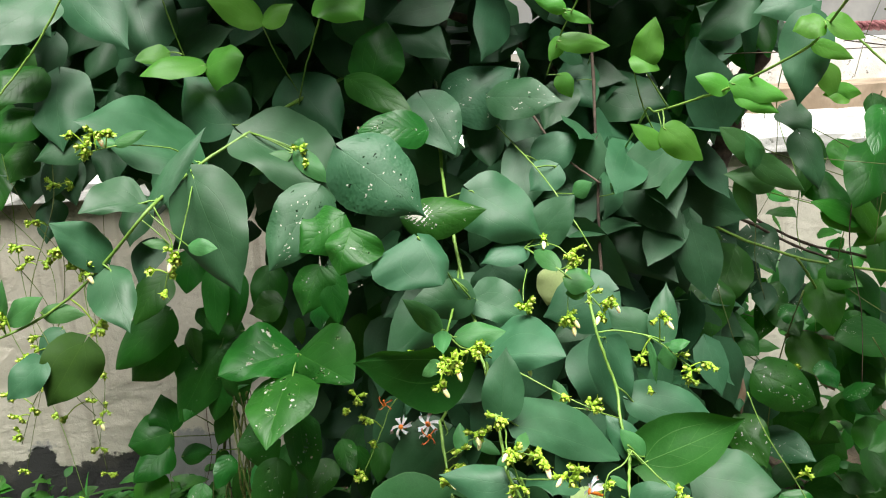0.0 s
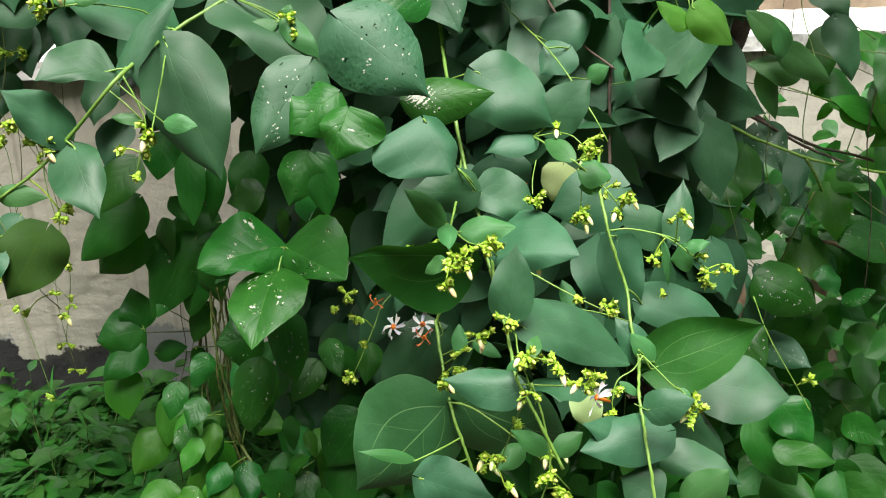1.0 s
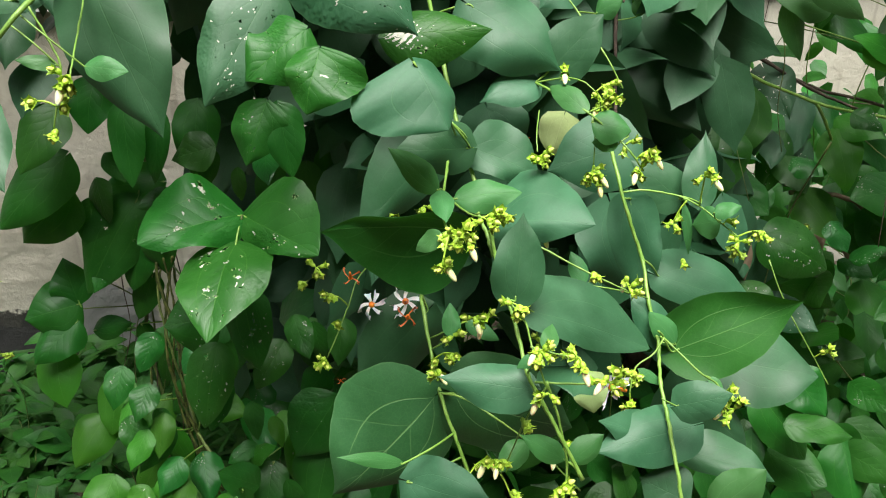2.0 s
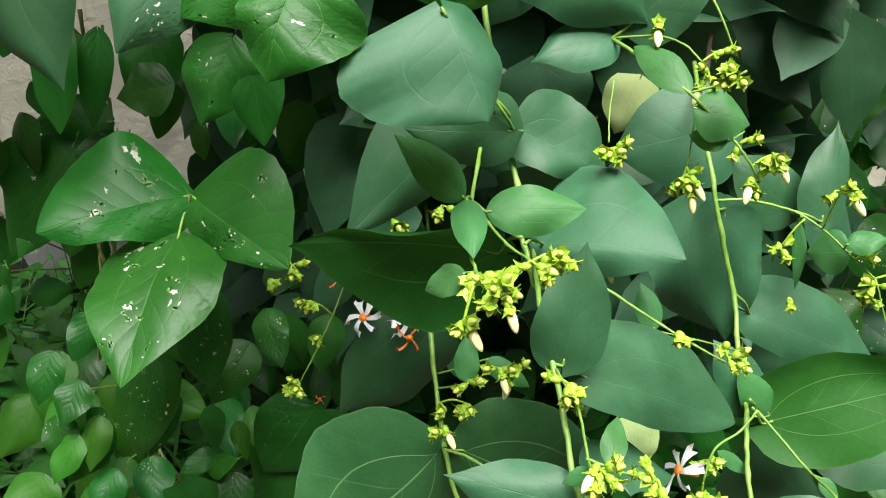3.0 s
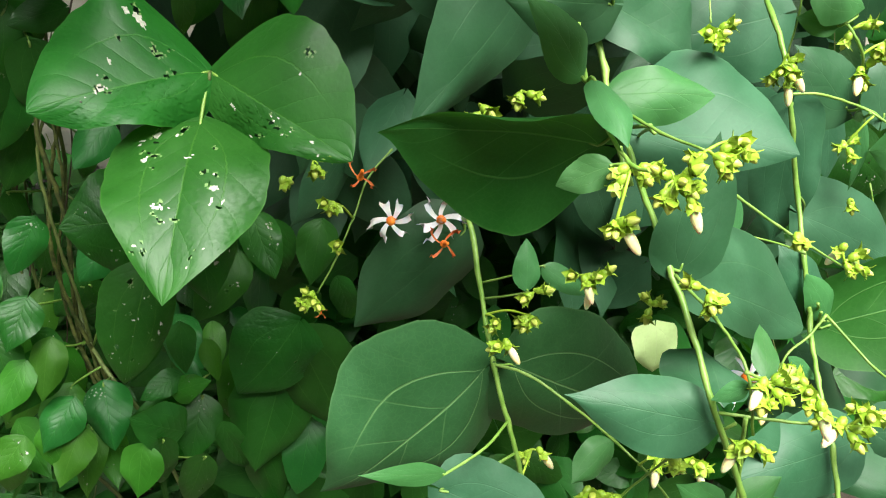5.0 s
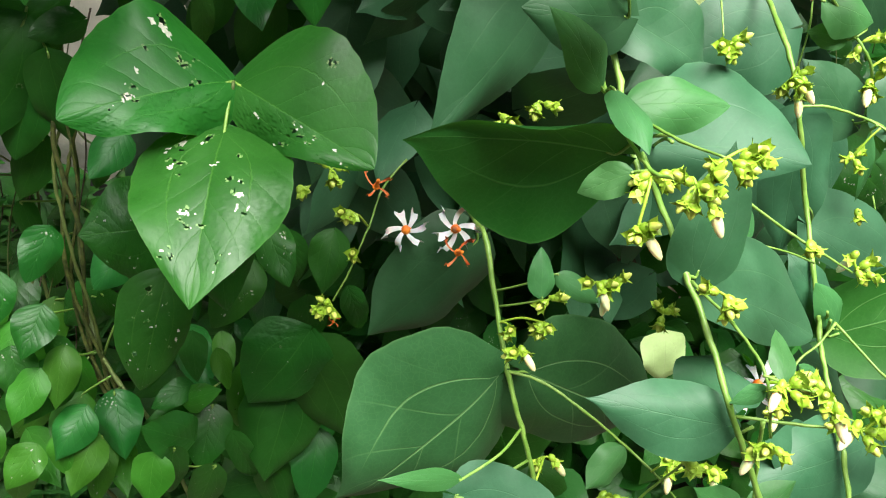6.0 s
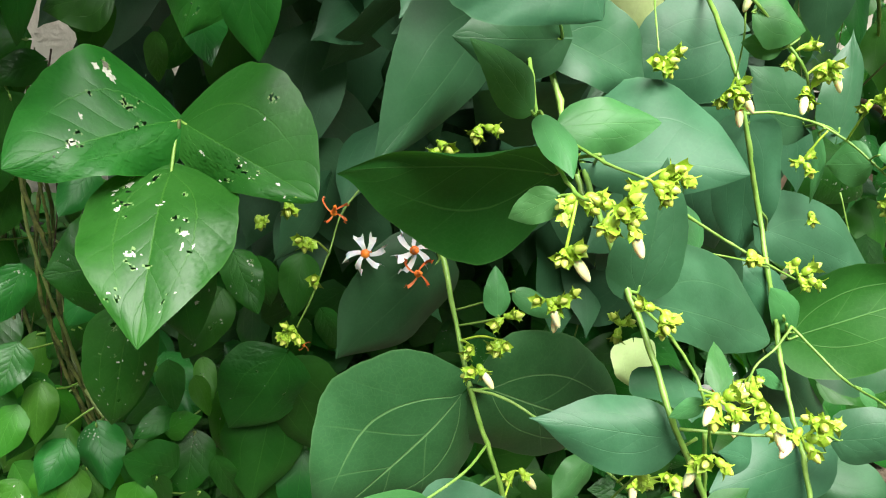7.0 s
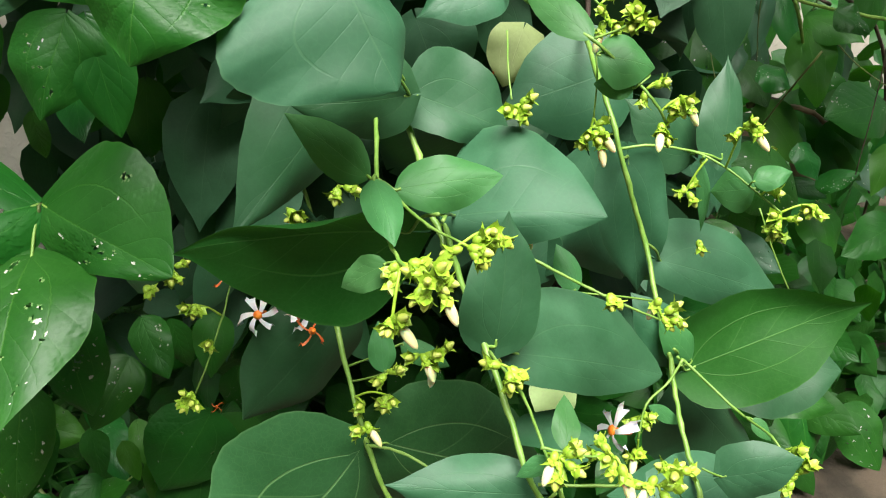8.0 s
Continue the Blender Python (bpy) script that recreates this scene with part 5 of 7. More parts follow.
leaf(bean_stem_low, "limebean", (-0.179, 1.099, 0.52), (-0.17, 1.061, 0.492), 0.011, (-0.03, -0.59, 0.81), eaten=3, gloss=1)
leaf(bean_stem_low, "limebean", (-0.341, 0.99, 0.474), (-0.365, 1.01, 0.378), 0.014, (-0.13, -0.97, -0.18), eaten=2, gloss=0)
leaf(bean_stem_low, "limebean", (-0.357, 1.048, 0.436), (-0.318, 0.992, 0.418), 0.0180, (-0.37, -0.51, 0.78), eaten=2, gloss=1, full=1.15)
leaf(bean_stem_low, "limebean", (-0.27, 1.068, 0.565), (-0.214, 1.052, 0.551), 0.021, (-0.01, -0.7, 0.72), stalk=(-0.287, 1.075, 0.512), eaten=2, gloss=0)
leaf(bean_stem_low, "bean", (-0.294, 1.112, 0.567), (-0.335, 1.128, 0.498), 0.018, (-0.48, -0.87, 0.08), stalk=(-0.308, 1.123, 0.546), eaten=2, gloss=0)
leaf(bean_stem_low, "bean", (-0.381, 1.17, 0.535), (-0.373, 1.11, 0.497), 0.020, (-0, -0.53, 0.85), eaten=0, gloss=1)
leaf(bean_stem_low, "bean", (-0.273, 1.125, 0.632), (-0.241, 1.115, 0.563), 0.024, (0.05, -0.98, 0.18), stalk=(-0.318, 1.17, 0.62), eaten=2, gloss=0)
leaf(bean_stem_low, "bean", (-0.329, 1.103, 0.779), (-0.347, 1.097, 0.71), 0.021, (-0.08, -0.99, 0.11), eaten=0, gloss=0)
leaf(bean_stem_low, "bean", (-0.33, 1.128, 0.717), (-0.352, 1.112, 0.661), 0.018, (0, -0.96, 0.27), stalk=(-0.321, 1.186, 0.713), eaten=0, gloss=0)
leaf(bean_stem_low, "bean", (-0.327, 1.14, 0.606), (-0.348, 1.16, 0.524), 0.012, (-0.14, -0.97, -0.21), stalk=(-0.318, 1.162, 0.595), eaten=2, gloss=0)
leaf(bean_stem_low, "bean", (-0.363, 1.153, 0.632), (-0.352, 1.147, 0.58), 0.011, (0.24, -0.96, 0.16), stalk=(-0.318, 1.172, 0.628), eaten=0, gloss=0)
leaf(bean_stem_low, "bean", (-0.283, 1.134, 0.705), (-0.296, 1.146, 0.653), 0.010, (-0.08, -0.98, -0.2), stalk=(-0.32, 1.185, 0.701), eaten=0, gloss=0)
leaf(bean_stem_low, "bean", (-0.237, 1.128, 0.647), (-0.274, 1.112, 0.616), 0.016, (-0.17, -0.79, 0.59), eaten=2, gloss=0)
leaf(bean_stem_low, "bean", (-0.08, 1.021, 0.46), (-0.091, 0.979, 0.398), 0.022, (0.01, -0.83, 0.56), eaten=0, gloss=1)
leaf(bean_stem_low, "bean", (-0.13, 1.005, 0.437), (-0.105, 0.995, 0.351), 0.019, (0.07, -0.99, 0.15), eaten=0, gloss=0)
leaf(bean_stem_low, "bean", (-0.179, 0.974, 0.469), (-0.198, 0.986, 0.381), 0.016, (-0.2, -0.98, -0.09), stalk=(-0.224, 1.012, 0.438), eaten=2, gloss=0)
leaf(bean_stem_low, "bean", (-0.164, 0.994, 0.49), (-0.139, 1.006, 0.407), 0.012, (0.29, -0.96, -0.05), eaten=0, gloss=0)
leaf(bean_stem_low, "bean", (-0.316, 1.144, 0.811), (-0.336, 1.156, 0.764), 0.010, (-0.14, -0.97, -0.19), stalk=(-0.323, 1.196, 0.805), eaten=0, gloss=0)
leaf(bean_stem_low, "bean", (-0.276, 1.15, 0.787), (-0.305, 1.09, 0.763), 0.014, (0.23, -0.46, 0.86), stalk=(-0.323, 1.194, 0.782), eaten=2, gloss=1)
leaf(bean_stem_low, "bean", (-0.194, 1.042, 0.887), (-0.196, 1.058, 0.842), 0.008, (0.08, -0.94, -0.35), eaten=2, gloss=0)
leaf(bean_stem_low, "bean", (-0.163, 1.05, 0.907), (-0.154, 0.99, 0.888), 0.015, (-0.17, -0.32, 0.93), eaten=0, gloss=1)
leaf(bean_stem_low, "bean", (-0.287, 1.085, 0.579), (-0.269, 1.115, 0.522), 0.010, (0.76, -0.64, -0.11), stalk=(-0.308, 1.123, 0.546), eaten=2, gloss=0)
leaf(bean_stem_low, "bean", (-0.086, 1.035, 0.697), (-0.094, 1.005, 0.65), 0.017, (-0.01, -0.85, 0.53), eaten=0, gloss=0)
leaf(bean_stem_low, "bean", (-0.123, 1.041, 0.69), (-0.113, 1.039, 0.636), 0.013, (0.02, -1, 0.04), eaten=0, gloss=0)
leaf(bean_stem_low, "bean", (-0.067, 1.04, 0.631), (-0.045, 1.06, 0.561), 0.012, (0.25, -0.95, -0.2), eaten=2, gloss=0)
leaf(bean_stem_low, "limebean", (-0.467, 1.12, 0.61), (-0.451, 1.08, 0.551), 0.029, (-0.04, -0.83, 0.55))
leaf(bean_stem_low, "limebean", (-0.39, 1.12, 0.569), (-0.402, 1.08, 0.505), 0.025, (-0.05, -0.84, 0.53))
leaf(bean_stem_low, "limebean", (-0.414, 1.1, 0.521), (-0.449, 1.06, 0.469), 0.027, (0.08, -0.81, 0.58))
leaf(bean_stem_low, "limebean", (-0.35, 1.07, 0.562), (-0.348, 1.03, 0.504), 0.0189, (0.01, -0.82, 0.57), stalk=(-0.306, 1.115, 0.538), full=1.15)
leaf(bean_stem_low, "limebean", (-0.384, 1.02, 0.487), (-0.404, 0.98, 0.438), 0.028, (0.01, -0.78, 0.63))

# the bright young creeper climbing over the shrub
lime_stem = stem(young_creeper, "stem", [(0.438, 0.8, 1.3), (0.432, 0.82, 1.28), (0.423, 0.86, 1.246), (0.412, 0.88, 1.227), (0.36, 0.95, 1.187), (0.333, 0.97, 1.175), (0.286, 1, 1.157), (0.272, 1.02, 1.149), (0.27, 1.2, 1), (0.33, 1.3, 0.6), (0.35, 1.33, -0.01)], 0.0025, 0.0018, "green")
lime_stem_up = stem(young_creeper, "stem", [(0.291, 1.02, 1.123), (0.274, 1.01, 1.153), (0.259, 0.99, 1.186), (0.248, 0.975, 1.223)], 0.0015, 0.001, "green")
lime_tip = stem(young_creeper, "stem", [(0.188, 0.93, 1.32), (0.181, 0.95, 1.294), (0.164, 0.97, 1.257), (0.149, 1, 1.207)], 0.0016, 0.0012, "green")
lime_pair = stem(young_creeper, "stem", [(-0.105, 0.95, 1.328), (-0.128, 0.98, 1.272), (-0.151, 1.01, 1.226), (-0.171, 1.05, 1.18)], 0.0016, 0.0013, "green")
lime_pair_side = stem(young_creeper, "stem", [(-0.189, 0.96, 1.281), (-0.181, 0.99, 1.244), (-0.169, 1.04, 1.198)], 0.0012, 0.001, "green")
lime_left = stem(young_creeper, "stem", [(-0.306, 0.95, 1.337), (-0.305, 0.98, 1.293), (-0.302, 1, 1.259), (-0.299, 1.01, 1.238)], 0.0013, 0.001, "green")
lime_edge = stem(young_creeper, "stem", [(-0.358, 0.85, 1.337), (-0.371, 0.85, 1.312), (-0.393, 0.85, 1.281), (-0.408, 0.845, 1.259), (-0.427, 0.84, 1.236), (-0.451, 0.83, 1.208)], 0.0018, 0.0016, "green")
leaf(lime_stem, "lime", (0.26, 0.97, 1.214), (0.274, 0.97, 1.27), 0.018, (-0.26, -0.96, 0.07), stalk=(0.297, 0.993, 1.162))
leaf(lime_stem, "lime", (0.245, 0.97, 1.221), (0.281, 0.97, 1.21), 0.013, (0.2, -0.71, 0.68))
leaf(lime_stem, "lime", (0.289, 0.98, 1.139), (0.338, 0.98, 1.097), 0.020, (0.13, -0.98, 0.15), stalk=(0.291, 0.996, 1.159))
leaf(lime_stem, "lime", (0.287, 0.98, 1.117), (0.248, 0.98, 1.145), 0.013, (0.29, -0.87, 0.4), stalk=(0.286, 1, 1.157))
leaf(lime_stem, "lime", (0.36, 0.96, 1.184), (0.32, 0.96, 1.2), 0.013, (0.11, -0.95, 0.28), stalk=(0.356, 0.953, 1.185))
leaf(lime_stem, "lime", (0.353, 0.93, 1.192), (0.419, 0.93, 1.172), 0.015, (0.09, -0.95, 0.3), stalk=(0.366, 0.941, 1.192))
leaf(lime_stem, "lime", (0.358, 0.93, 1.179), (0.41, 0.93, 1.156), 0.012, (0.14, -0.93, 0.33), stalk=(0.366, 0.941, 1.192))
leaf(lime_stem, "lime", (0.425, 0.86, 1.256), (0.392, 0.86, 1.248), 0.016, (-0.14, -0.79, 0.6), stalk=(0.424, 0.855, 1.25))
leaf(lime_stem, "lime", (0.423, 0.85, 1.257), (0.464, 0.85, 1.238), 0.015, (0.23, -0.85, 0.48), stalk=(0.426, 0.85, 1.254))
leaf(lime_stem, "young", (0.456, 1.1, 1.071), (0.393, 1.1, 1.124), 0.019, (0.09, -0.99, 0.1))
leaf(lime_stem, "young", (0.425, 1.08, 1.085), (0.508, 1.08, 1.035), 0.019, (0.14, -0.96, 0.24))
leaf(lime_stem, "young", (0.476, 1.1, 1.042), (0.401, 1.1, 1.058), 0.021, (0.12, -0.81, 0.57))
leaf(lime_stem, "young", (0.421, 1.1, 1.059), (0.45, 1.1, 0.985), 0.015, (0.12, -0.99, 0.05))
leaf(lime_stem, "lime", (0.45, 0.95, 1.232), (0.5, 0.95, 1.213), 0.010, (0.03, -1, 0.09), stalk=(0.399, 0.897, 1.217))
leaf(lime_stem, "lime", (0.486, 1, 1.206), (0.505, 1, 1.161), 0.015, (0.19, -0.98, 0.08))
leaf(lime_stem, "lime", (0.502, 1, 1.176), (0.535, 1, 1.169), 0.010, (0.02, -1, 0.1))
leaf(lime_stem, "lime", (0.52, 1, 1.163), (0.487, 1, 1.17), 0.010, (0.12, -0.81, 0.57))
leaf(lime_tip, "lime", (0.164, 0.96, 1.28), (0.201, 0.96, 1.265), 0.007, (0.09, -0.97, 0.22), stalk=(0.172, 0.96, 1.276))
leaf(lime_tip, "lime", (0.166, 0.95, 1.282), (0.129, 0.95, 1.297), 0.009, (0.03, -1, 0.09), stalk=(0.175, 0.958, 1.28))
leaf(lime_tip, "lime", (0.16, 0.97, 1.247), (0.221, 0.97, 1.239), 0.012, (0.02, -0.98, 0.18), stalk=(0.162, 0.974, 1.251))
leaf(lime_tip, "lime", (0.166, 0.98, 1.251), (0.15, 0.98, 1.224), 0.010, (-0.19, -0.97, 0.12), stalk=(0.162, 0.974, 1.251))
leaf(lime_tip, "lime", (0.164, 1, 1.207), (0.18, 1, 1.178), 0.012, (0.14, -0.99, 0.08), stalk=(0.149, 1, 1.207))
leaf(lime_stem, "young", (0.446, 1.08, 1.058), (0.422, 1.08, 1.118), 0.013, (0.16, -0.99, 0.06))
leaf(lime_stem, "limebean", (0.584, 1.2, 0.978), (0.664, 1.2, 0.946), 0.018, (0.15, -0.91, 0.39))
leaf(lime_stem, "limebean", (0.646, 1.2, 0.964), (0.566, 1.2, 0.996), 0.020, (0.23, -0.79, 0.57))
leaf(lime_stem, "limebean", (0.702, 1.2, 0.963), (0.633, 1.2, 0.922), 0.017, (-0.28, -0.84, 0.46))
leaf(lime_stem, "limebean", (0.63, 1.2, 0.999), (0.677, 1.2, 0.922), 0.019, (0.3, -0.94, 0.19))
leaf(lime_pair_side, "lime", (-0.189, 0.96, 1.282), (-0.254, 0.93, 1.327), 0.019, (0.5, -0.86, 0.14))
leaf(lime_pair_side, "lime", (-0.188, 0.96, 1.281), (-0.15, 0.96, 1.302), 0.014, (-0.2, -0.91, 0.36))
leaf(lime_pair, "lime", (-0.112, 0.97, 1.32), (-0.068, 0.95, 1.281), 0.036, (0.02, -0.88, 0.47), stalk=(-0.11, 0.958, 1.314))
leaf(lime_left, "lime", (-0.273, 1, 1.231), (-0.219, 0.98, 1.244), 0.029, (-0.4, -0.8, 0.44), stalk=(-0.299, 1.01, 1.238))
leaf(lime_left, "lime", (-0.275, 1, 1.235), (-0.346, 0.97, 1.228), 0.019, (0.2, -0.66, 0.72), stalk=(-0.299, 1.01, 1.238))
leaf(lime_left, "lime", (-0.324, 1.02, 1.253), (-0.361, 1, 1.245), 0.013, (0.33, -0.82, 0.48), stalk=(-0.3, 1.005, 1.249))
leaf(lime_edge, "bean", (-0.481, 1, 1.239), (-0.518, 0.95, 1.2), 0.031, (0.24, -0.7, 0.67))
leaf(lime_edge, "bean", (-0.486, 0.98, 1.188), (-0.532, 0.95, 1.156), 0.026, (0.1, -0.8, 0.6))
leaf(lime_edge, "bean", (-0.507, 1, 1.147), (-0.534, 0.98, 1.1), 0.025, (-0.06, -0.91, 0.42))

# the creeper over the wall
far_twig = stem(wall_creeper, "stem", [(0.332, 1.2, 1.042), (0.434, 1.28, 0.951), (0.581, 1.3, 0.884), (0.718, 1.3, 0.855), (0.788, 1.3, 0.848)], 0.0038, 0.0032, "green")
far_twig_brown = stem(wall_creeper, "stem", [(0.512, 1.6, 0.937), (0.565, 1.55, 0.916), (0.679, 1.5, 0.856), (0.85, 1.45, 0.792), (1, 1.5, 0.5), (1.05, 1.5, -0.01)], 0.004, 0.004, "bark")
far_twig_low = stem(wall_creeper, "stem", [(0.669, 1.5, 0.68), (0.756, 1.45, 0.673), (0.86, 1.4, 0.633)], 0.005, 0.005, "bark")
far_fork = stem(wall_creeper, "stem", [(0.590, 1.30, 0.880), (0.615, 1.31, 0.848), (0.640, 1.322, 0.810)], 0.0036, 0.003, "green")
far_twig_bent = stem(wall_creeper, "stem", [(0.597, 1.340, 0.728), (0.643, 1.340, 0.727), (0.692, 1.340, 0.715), (0.737, 1.340, 0.689), (0.787, 1.340, 0.657), (0.842, 1.340, 0.603)], 0.0055, 0.0045, "dry")
far_twig_high = stem(wall_creeper, "stem", [(0.427, 1.360, 0.967), (0.479, 1.360, 0.950), (0.533, 1.360, 0.928), (0.609, 1.360, 0.886), (0.689, 1.360, 0.854)], 0.0050, 0.0030, "bark")
far_twig_upright = stem(wall_creeper, "stem", [(0.437, 1.280, 0.869), (0.456, 1.280, 0.832), (0.473, 1.280, 0.775), (0.484, 1.280, 0.706), (0.502, 1.280, 0.614)], 0.0038, 0.0030, "bark")
far_thread_upright = stem(wall_creeper, "stem", [(0.474, 1.270, 0.844), (0.478, 1.270, 0.797), (0.483, 1.270, 0.739), (0.489, 1.270, 0.680)], 0.0020, 0.0016, "vine")
far_thread = stem(wall_creeper, "stem", [(0.432, 1.05, 0.755), (0.448, 1.02, 0.709), (0.483, 1, 0.65), (0.5, 0.98, 0.618)], 0.0012, 0.001, "green")
far_thread_up = stem(wall_creeper, "stem", [(0.492, 1, 1.267), (0.527, 0.98, 1.226), (0.566, 0.96, 1.186)], 0.002, 0.002, "green")
buds(far_thread, (0.497, 0.99, 0.659), 0.01, 3, 0, stalk=(0.485, 0.998, 0.646))
buds(far_thread, (0.551, 1.2, 0.685), 0.012, 3, 1)
buds(far_thread, (0.582, 1.25, 0.713), 0.012, 3, 0)
leaf(far_twig, "jasmine", (0.474, 1.4, 0.903), (0.562, 1.36, 0.791), 0.048, (0.04, -0.93, 0.36), pits=48)
leaf(far_twig, "bean", (0.496, 1.2, 0.721), (0.59, 1.18, 0.672), 0.040, (0.06, -0.87, 0.48), pits=32)
leaf(far_twig, "jasmine", (0.539, 1.38, 0.914), (0.565, 1.32, 0.85), 0.032, (-0.29, -0.75, 0.59), pits=26)
leaf(far_twig, "limebean", (0.643, 1.33, 0.83), (0.647, 1.27, 0.753), 0.033, (-0.04, -0.62, 0.78), full=0.9)
leaf(far_twig, "limebean", (0.653, 1.35, 0.842), (0.699, 1.29, 0.83), 0.025, (-0.35, -0.6, 0.72))
leaf(far_twig, "bean", (0.704, 1.38, 0.742), (0.759, 1.32, 0.712), 0.029, (-0.58, -0.72, 0.38), pits=26)
leaf(far_twig, "limebean", (0.607, 1.33, 0.733), (0.652, 1.27, 0.671), 0.034, (-0.16, -0.62, 0.77))
leaf(far_twig, "bean", (0.447, 1.28, 0.791), (0.508, 1.22, 0.741), 0.035, (-0.1, -0.69, 0.72), gloss=1)
leaf(far_twig, "bean", (0.424, 1.23, 0.873), (0.391, 1.17, 0.775), 0.044, (-0.04, -0.85, 0.53), pits=26)
leaf(far_twig, "bean", (0.702, 1.38, 0.725), (0.701, 1.32, 0.636), 0.044, (0.01, -0.83, 0.56))
leaf(far_twig, "bean", (0.744, 1.33, 0.706), (0.724, 1.27, 0.609), 0.039, (-0, -0.85, 0.53), gloss=1)
leaf(far_twig, "jasmine", (0.532, 1.23, 0.596), (0.59, 1.17, 0.576), 0.027, (-0.42, -0.63, 0.66), pits=26)
leaf(far_twig, "bean", (0.464, 1.18, 0.654), (0.494, 1.12, 0.595), 0.031, (-0.31, -0.74, 0.6), pits=26)
leaf(far_twig, "limebean", (0.745, 1.33, 0.571), (0.752, 1.27, 0.509), 0.033, (-0.04, -0.72, 0.7))
leaf(far_twig, "bean", (0.481, 1.28, 0.907), (0.43, 1.22, 0.82), 0.040, (0.05, -0.83, 0.55))
leaf(far_twig, "bean", (0.438, 1.33, 0.942), (0.407, 1.27, 0.856), 0.039, (-0.04, -0.81, 0.58), pits=26)
leaf(far_twig, "jasmine", (0.808, 1.48, 0.762), (0.8, 1.42, 0.694), 0.032, (-0.09, -0.74, 0.67))
leaf(far_twig, "bean", (0.623, 1.13, 1.087), (0.57, 1.07, 1.011), 0.034, (0.11, -0.82, 0.57))
leaf(far_twig, "limebean", (0.611, 1.23, 1.083), (0.622, 1.17, 1.032), 0.023, (-0.22, -0.65, 0.73))
leaf(far_twig, "bean", (0.575, 1.03, 1.15), (0.541, 0.97, 1.096), 0.018, (0.1, -0.7, 0.71), gloss=1)
leaf(far_twig, "jasmine", (0.657, 1.43, 0.777), (0.597, 1.37, 0.724), 0.025, (0.19, -0.75, 0.64), pits=26)
leaf(far_twig, "jasmine", (0.466, 1.23, 0.728), (0.464, 1.17, 0.668), 0.026, (0, -0.71, 0.7))
leaf(far_twig, "bean", (0.434, 1.28, 0.782), (0.468, 1.22, 0.712), 0.034, (-0.23, -0.79, 0.57))
leaf(far_twig, "bean", (0.391, 1.33, 1.053), (0.427, 1.27, 0.976), 0.040, (-0.05, -0.8, 0.6))
leaf(far_twig, "bean", (0.615, 1.38, 0.655), (0.655, 1.32, 0.601), 0.027, (-0.4, -0.75, 0.53))
leaf(far_twig, "bean", (0.502, 1.08, 0.434), (0.56, 1.02, 0.421), 0.034, (-0.41, -0.55, 0.73))
leaf(far_twig, "bean", (0.641, 1.13, 0.406), (0.648, 1.07, 0.318), 0.039, (-0.07, -0.83, 0.56))
leaf(far_twig, "bean", (0.71, 1.11, 0.382), (0.749, 1.05, 0.317), 0.037, (0.03, -0.73, 0.68), pits=26)
leaf(far_twig, "bean", (0.635, 1.33, 0.712), (0.65, 1.27, 0.673), 0.029, (-0.18, -0.57, 0.8), gloss=1)
leaf(far_twig, "bean", (0.696, 1.33, 0.665), (0.753, 1.27, 0.643), 0.028, (-0.6, -0.71, 0.38))
leaf(far_twig, "bean", (0.735, 1.33, 0.752), (0.733, 1.27, 0.69), 0.040, (-0, -0.72, 0.69))
leaf(far_twig, "limebean", (0.734, 1.43, 0.719), (0.757, 1.37, 0.699), 0.024, (-0.73, -0.45, 0.52))
leaf(far_twig, "jasmine", (0.572, 1.38, 0.81), (0.549, 1.32, 0.773), 0.021, (0.02, -0.53, 0.85))
leaf(far_twig, "bean", (0.596, 1.38, 0.772), (0.612, 1.32, 0.732), 0.029, (-0.1, -0.57, 0.82))
leaf(far_twig, "jasmine", (0.797, 1.33, 0.638), (0.801, 1.27, 0.609), 0.021, (-0.25, -0.44, 0.86), pits=26)
leaf(far_twig_low, "dry", (0.455, 1.2, 0.737), (0.472, 1.18, 0.653), 0.013, (0.1, -0.96, 0.25), label='dry brown curled leaf')
leaf(far_twig_low, "dry", (0.737, 1.4, 0.637), (0.796, 1.38, 0.554), 0.025, (0.15, -0.93, 0.33), label='dry brown curled leaf')
leaf(far_twig_low, "dry", (0.727, 1.5, 0.619), (0.756, 1.48, 0.555), 0.023, (0.1, -0.94, 0.34), label='dry brown curled leaf')

# leaves and sprigs at the shrub's open side
leaf(limb, "jasmine", (-0.421, 1.14, 1.203), (-0.458, 1.1, 1.132), 0.041, (-0.07, -0.85, 0.52))
leaf(limb, "jasmine", (-0.435, 1.14, 1.172), (-0.387, 1.1, 1.105), 0.032, (0.06, -0.84, 0.54))
leaf(limb, "jasmine", (-0.579, 1.14, 1.112), (-0.582, 1.1, 1.045), 0.029, (0.03, -0.86, 0.51))
leaf(limb, "jasmine", (-0.489, 1.17, 1.261), (-0.468, 1.13, 1.176), 0.033, (-0.01, -0.91, 0.42))
leaf(limb, "jasmine", (-0.45, 1.12, 1.135), (-0.455, 1.08, 1.069), 0.027, (-0.05, -0.85, 0.52))
leaf(limb, "jasmine", (-0.555, 1.12, 1.336), (-0.564, 1.08, 1.248), 0.036, (0, -0.91, 0.41))
leaf(limb, "jasmine", (-0.467, 1.17, 1.33), (-0.51, 1.13, 1.25), 0.037, (-0.04, -0.89, 0.46))
leaf(limb, "jasmine", (-0.359, 1.07, 1.118), (-0.353, 1.03, 1.047), 0.025, (-0.01, -0.87, 0.49))
leaf(limb, "jasmine", (-0.407, 1.07, 1.06), (-0.412, 1.03, 0.999), 0.024, (-0.04, -0.84, 0.55))
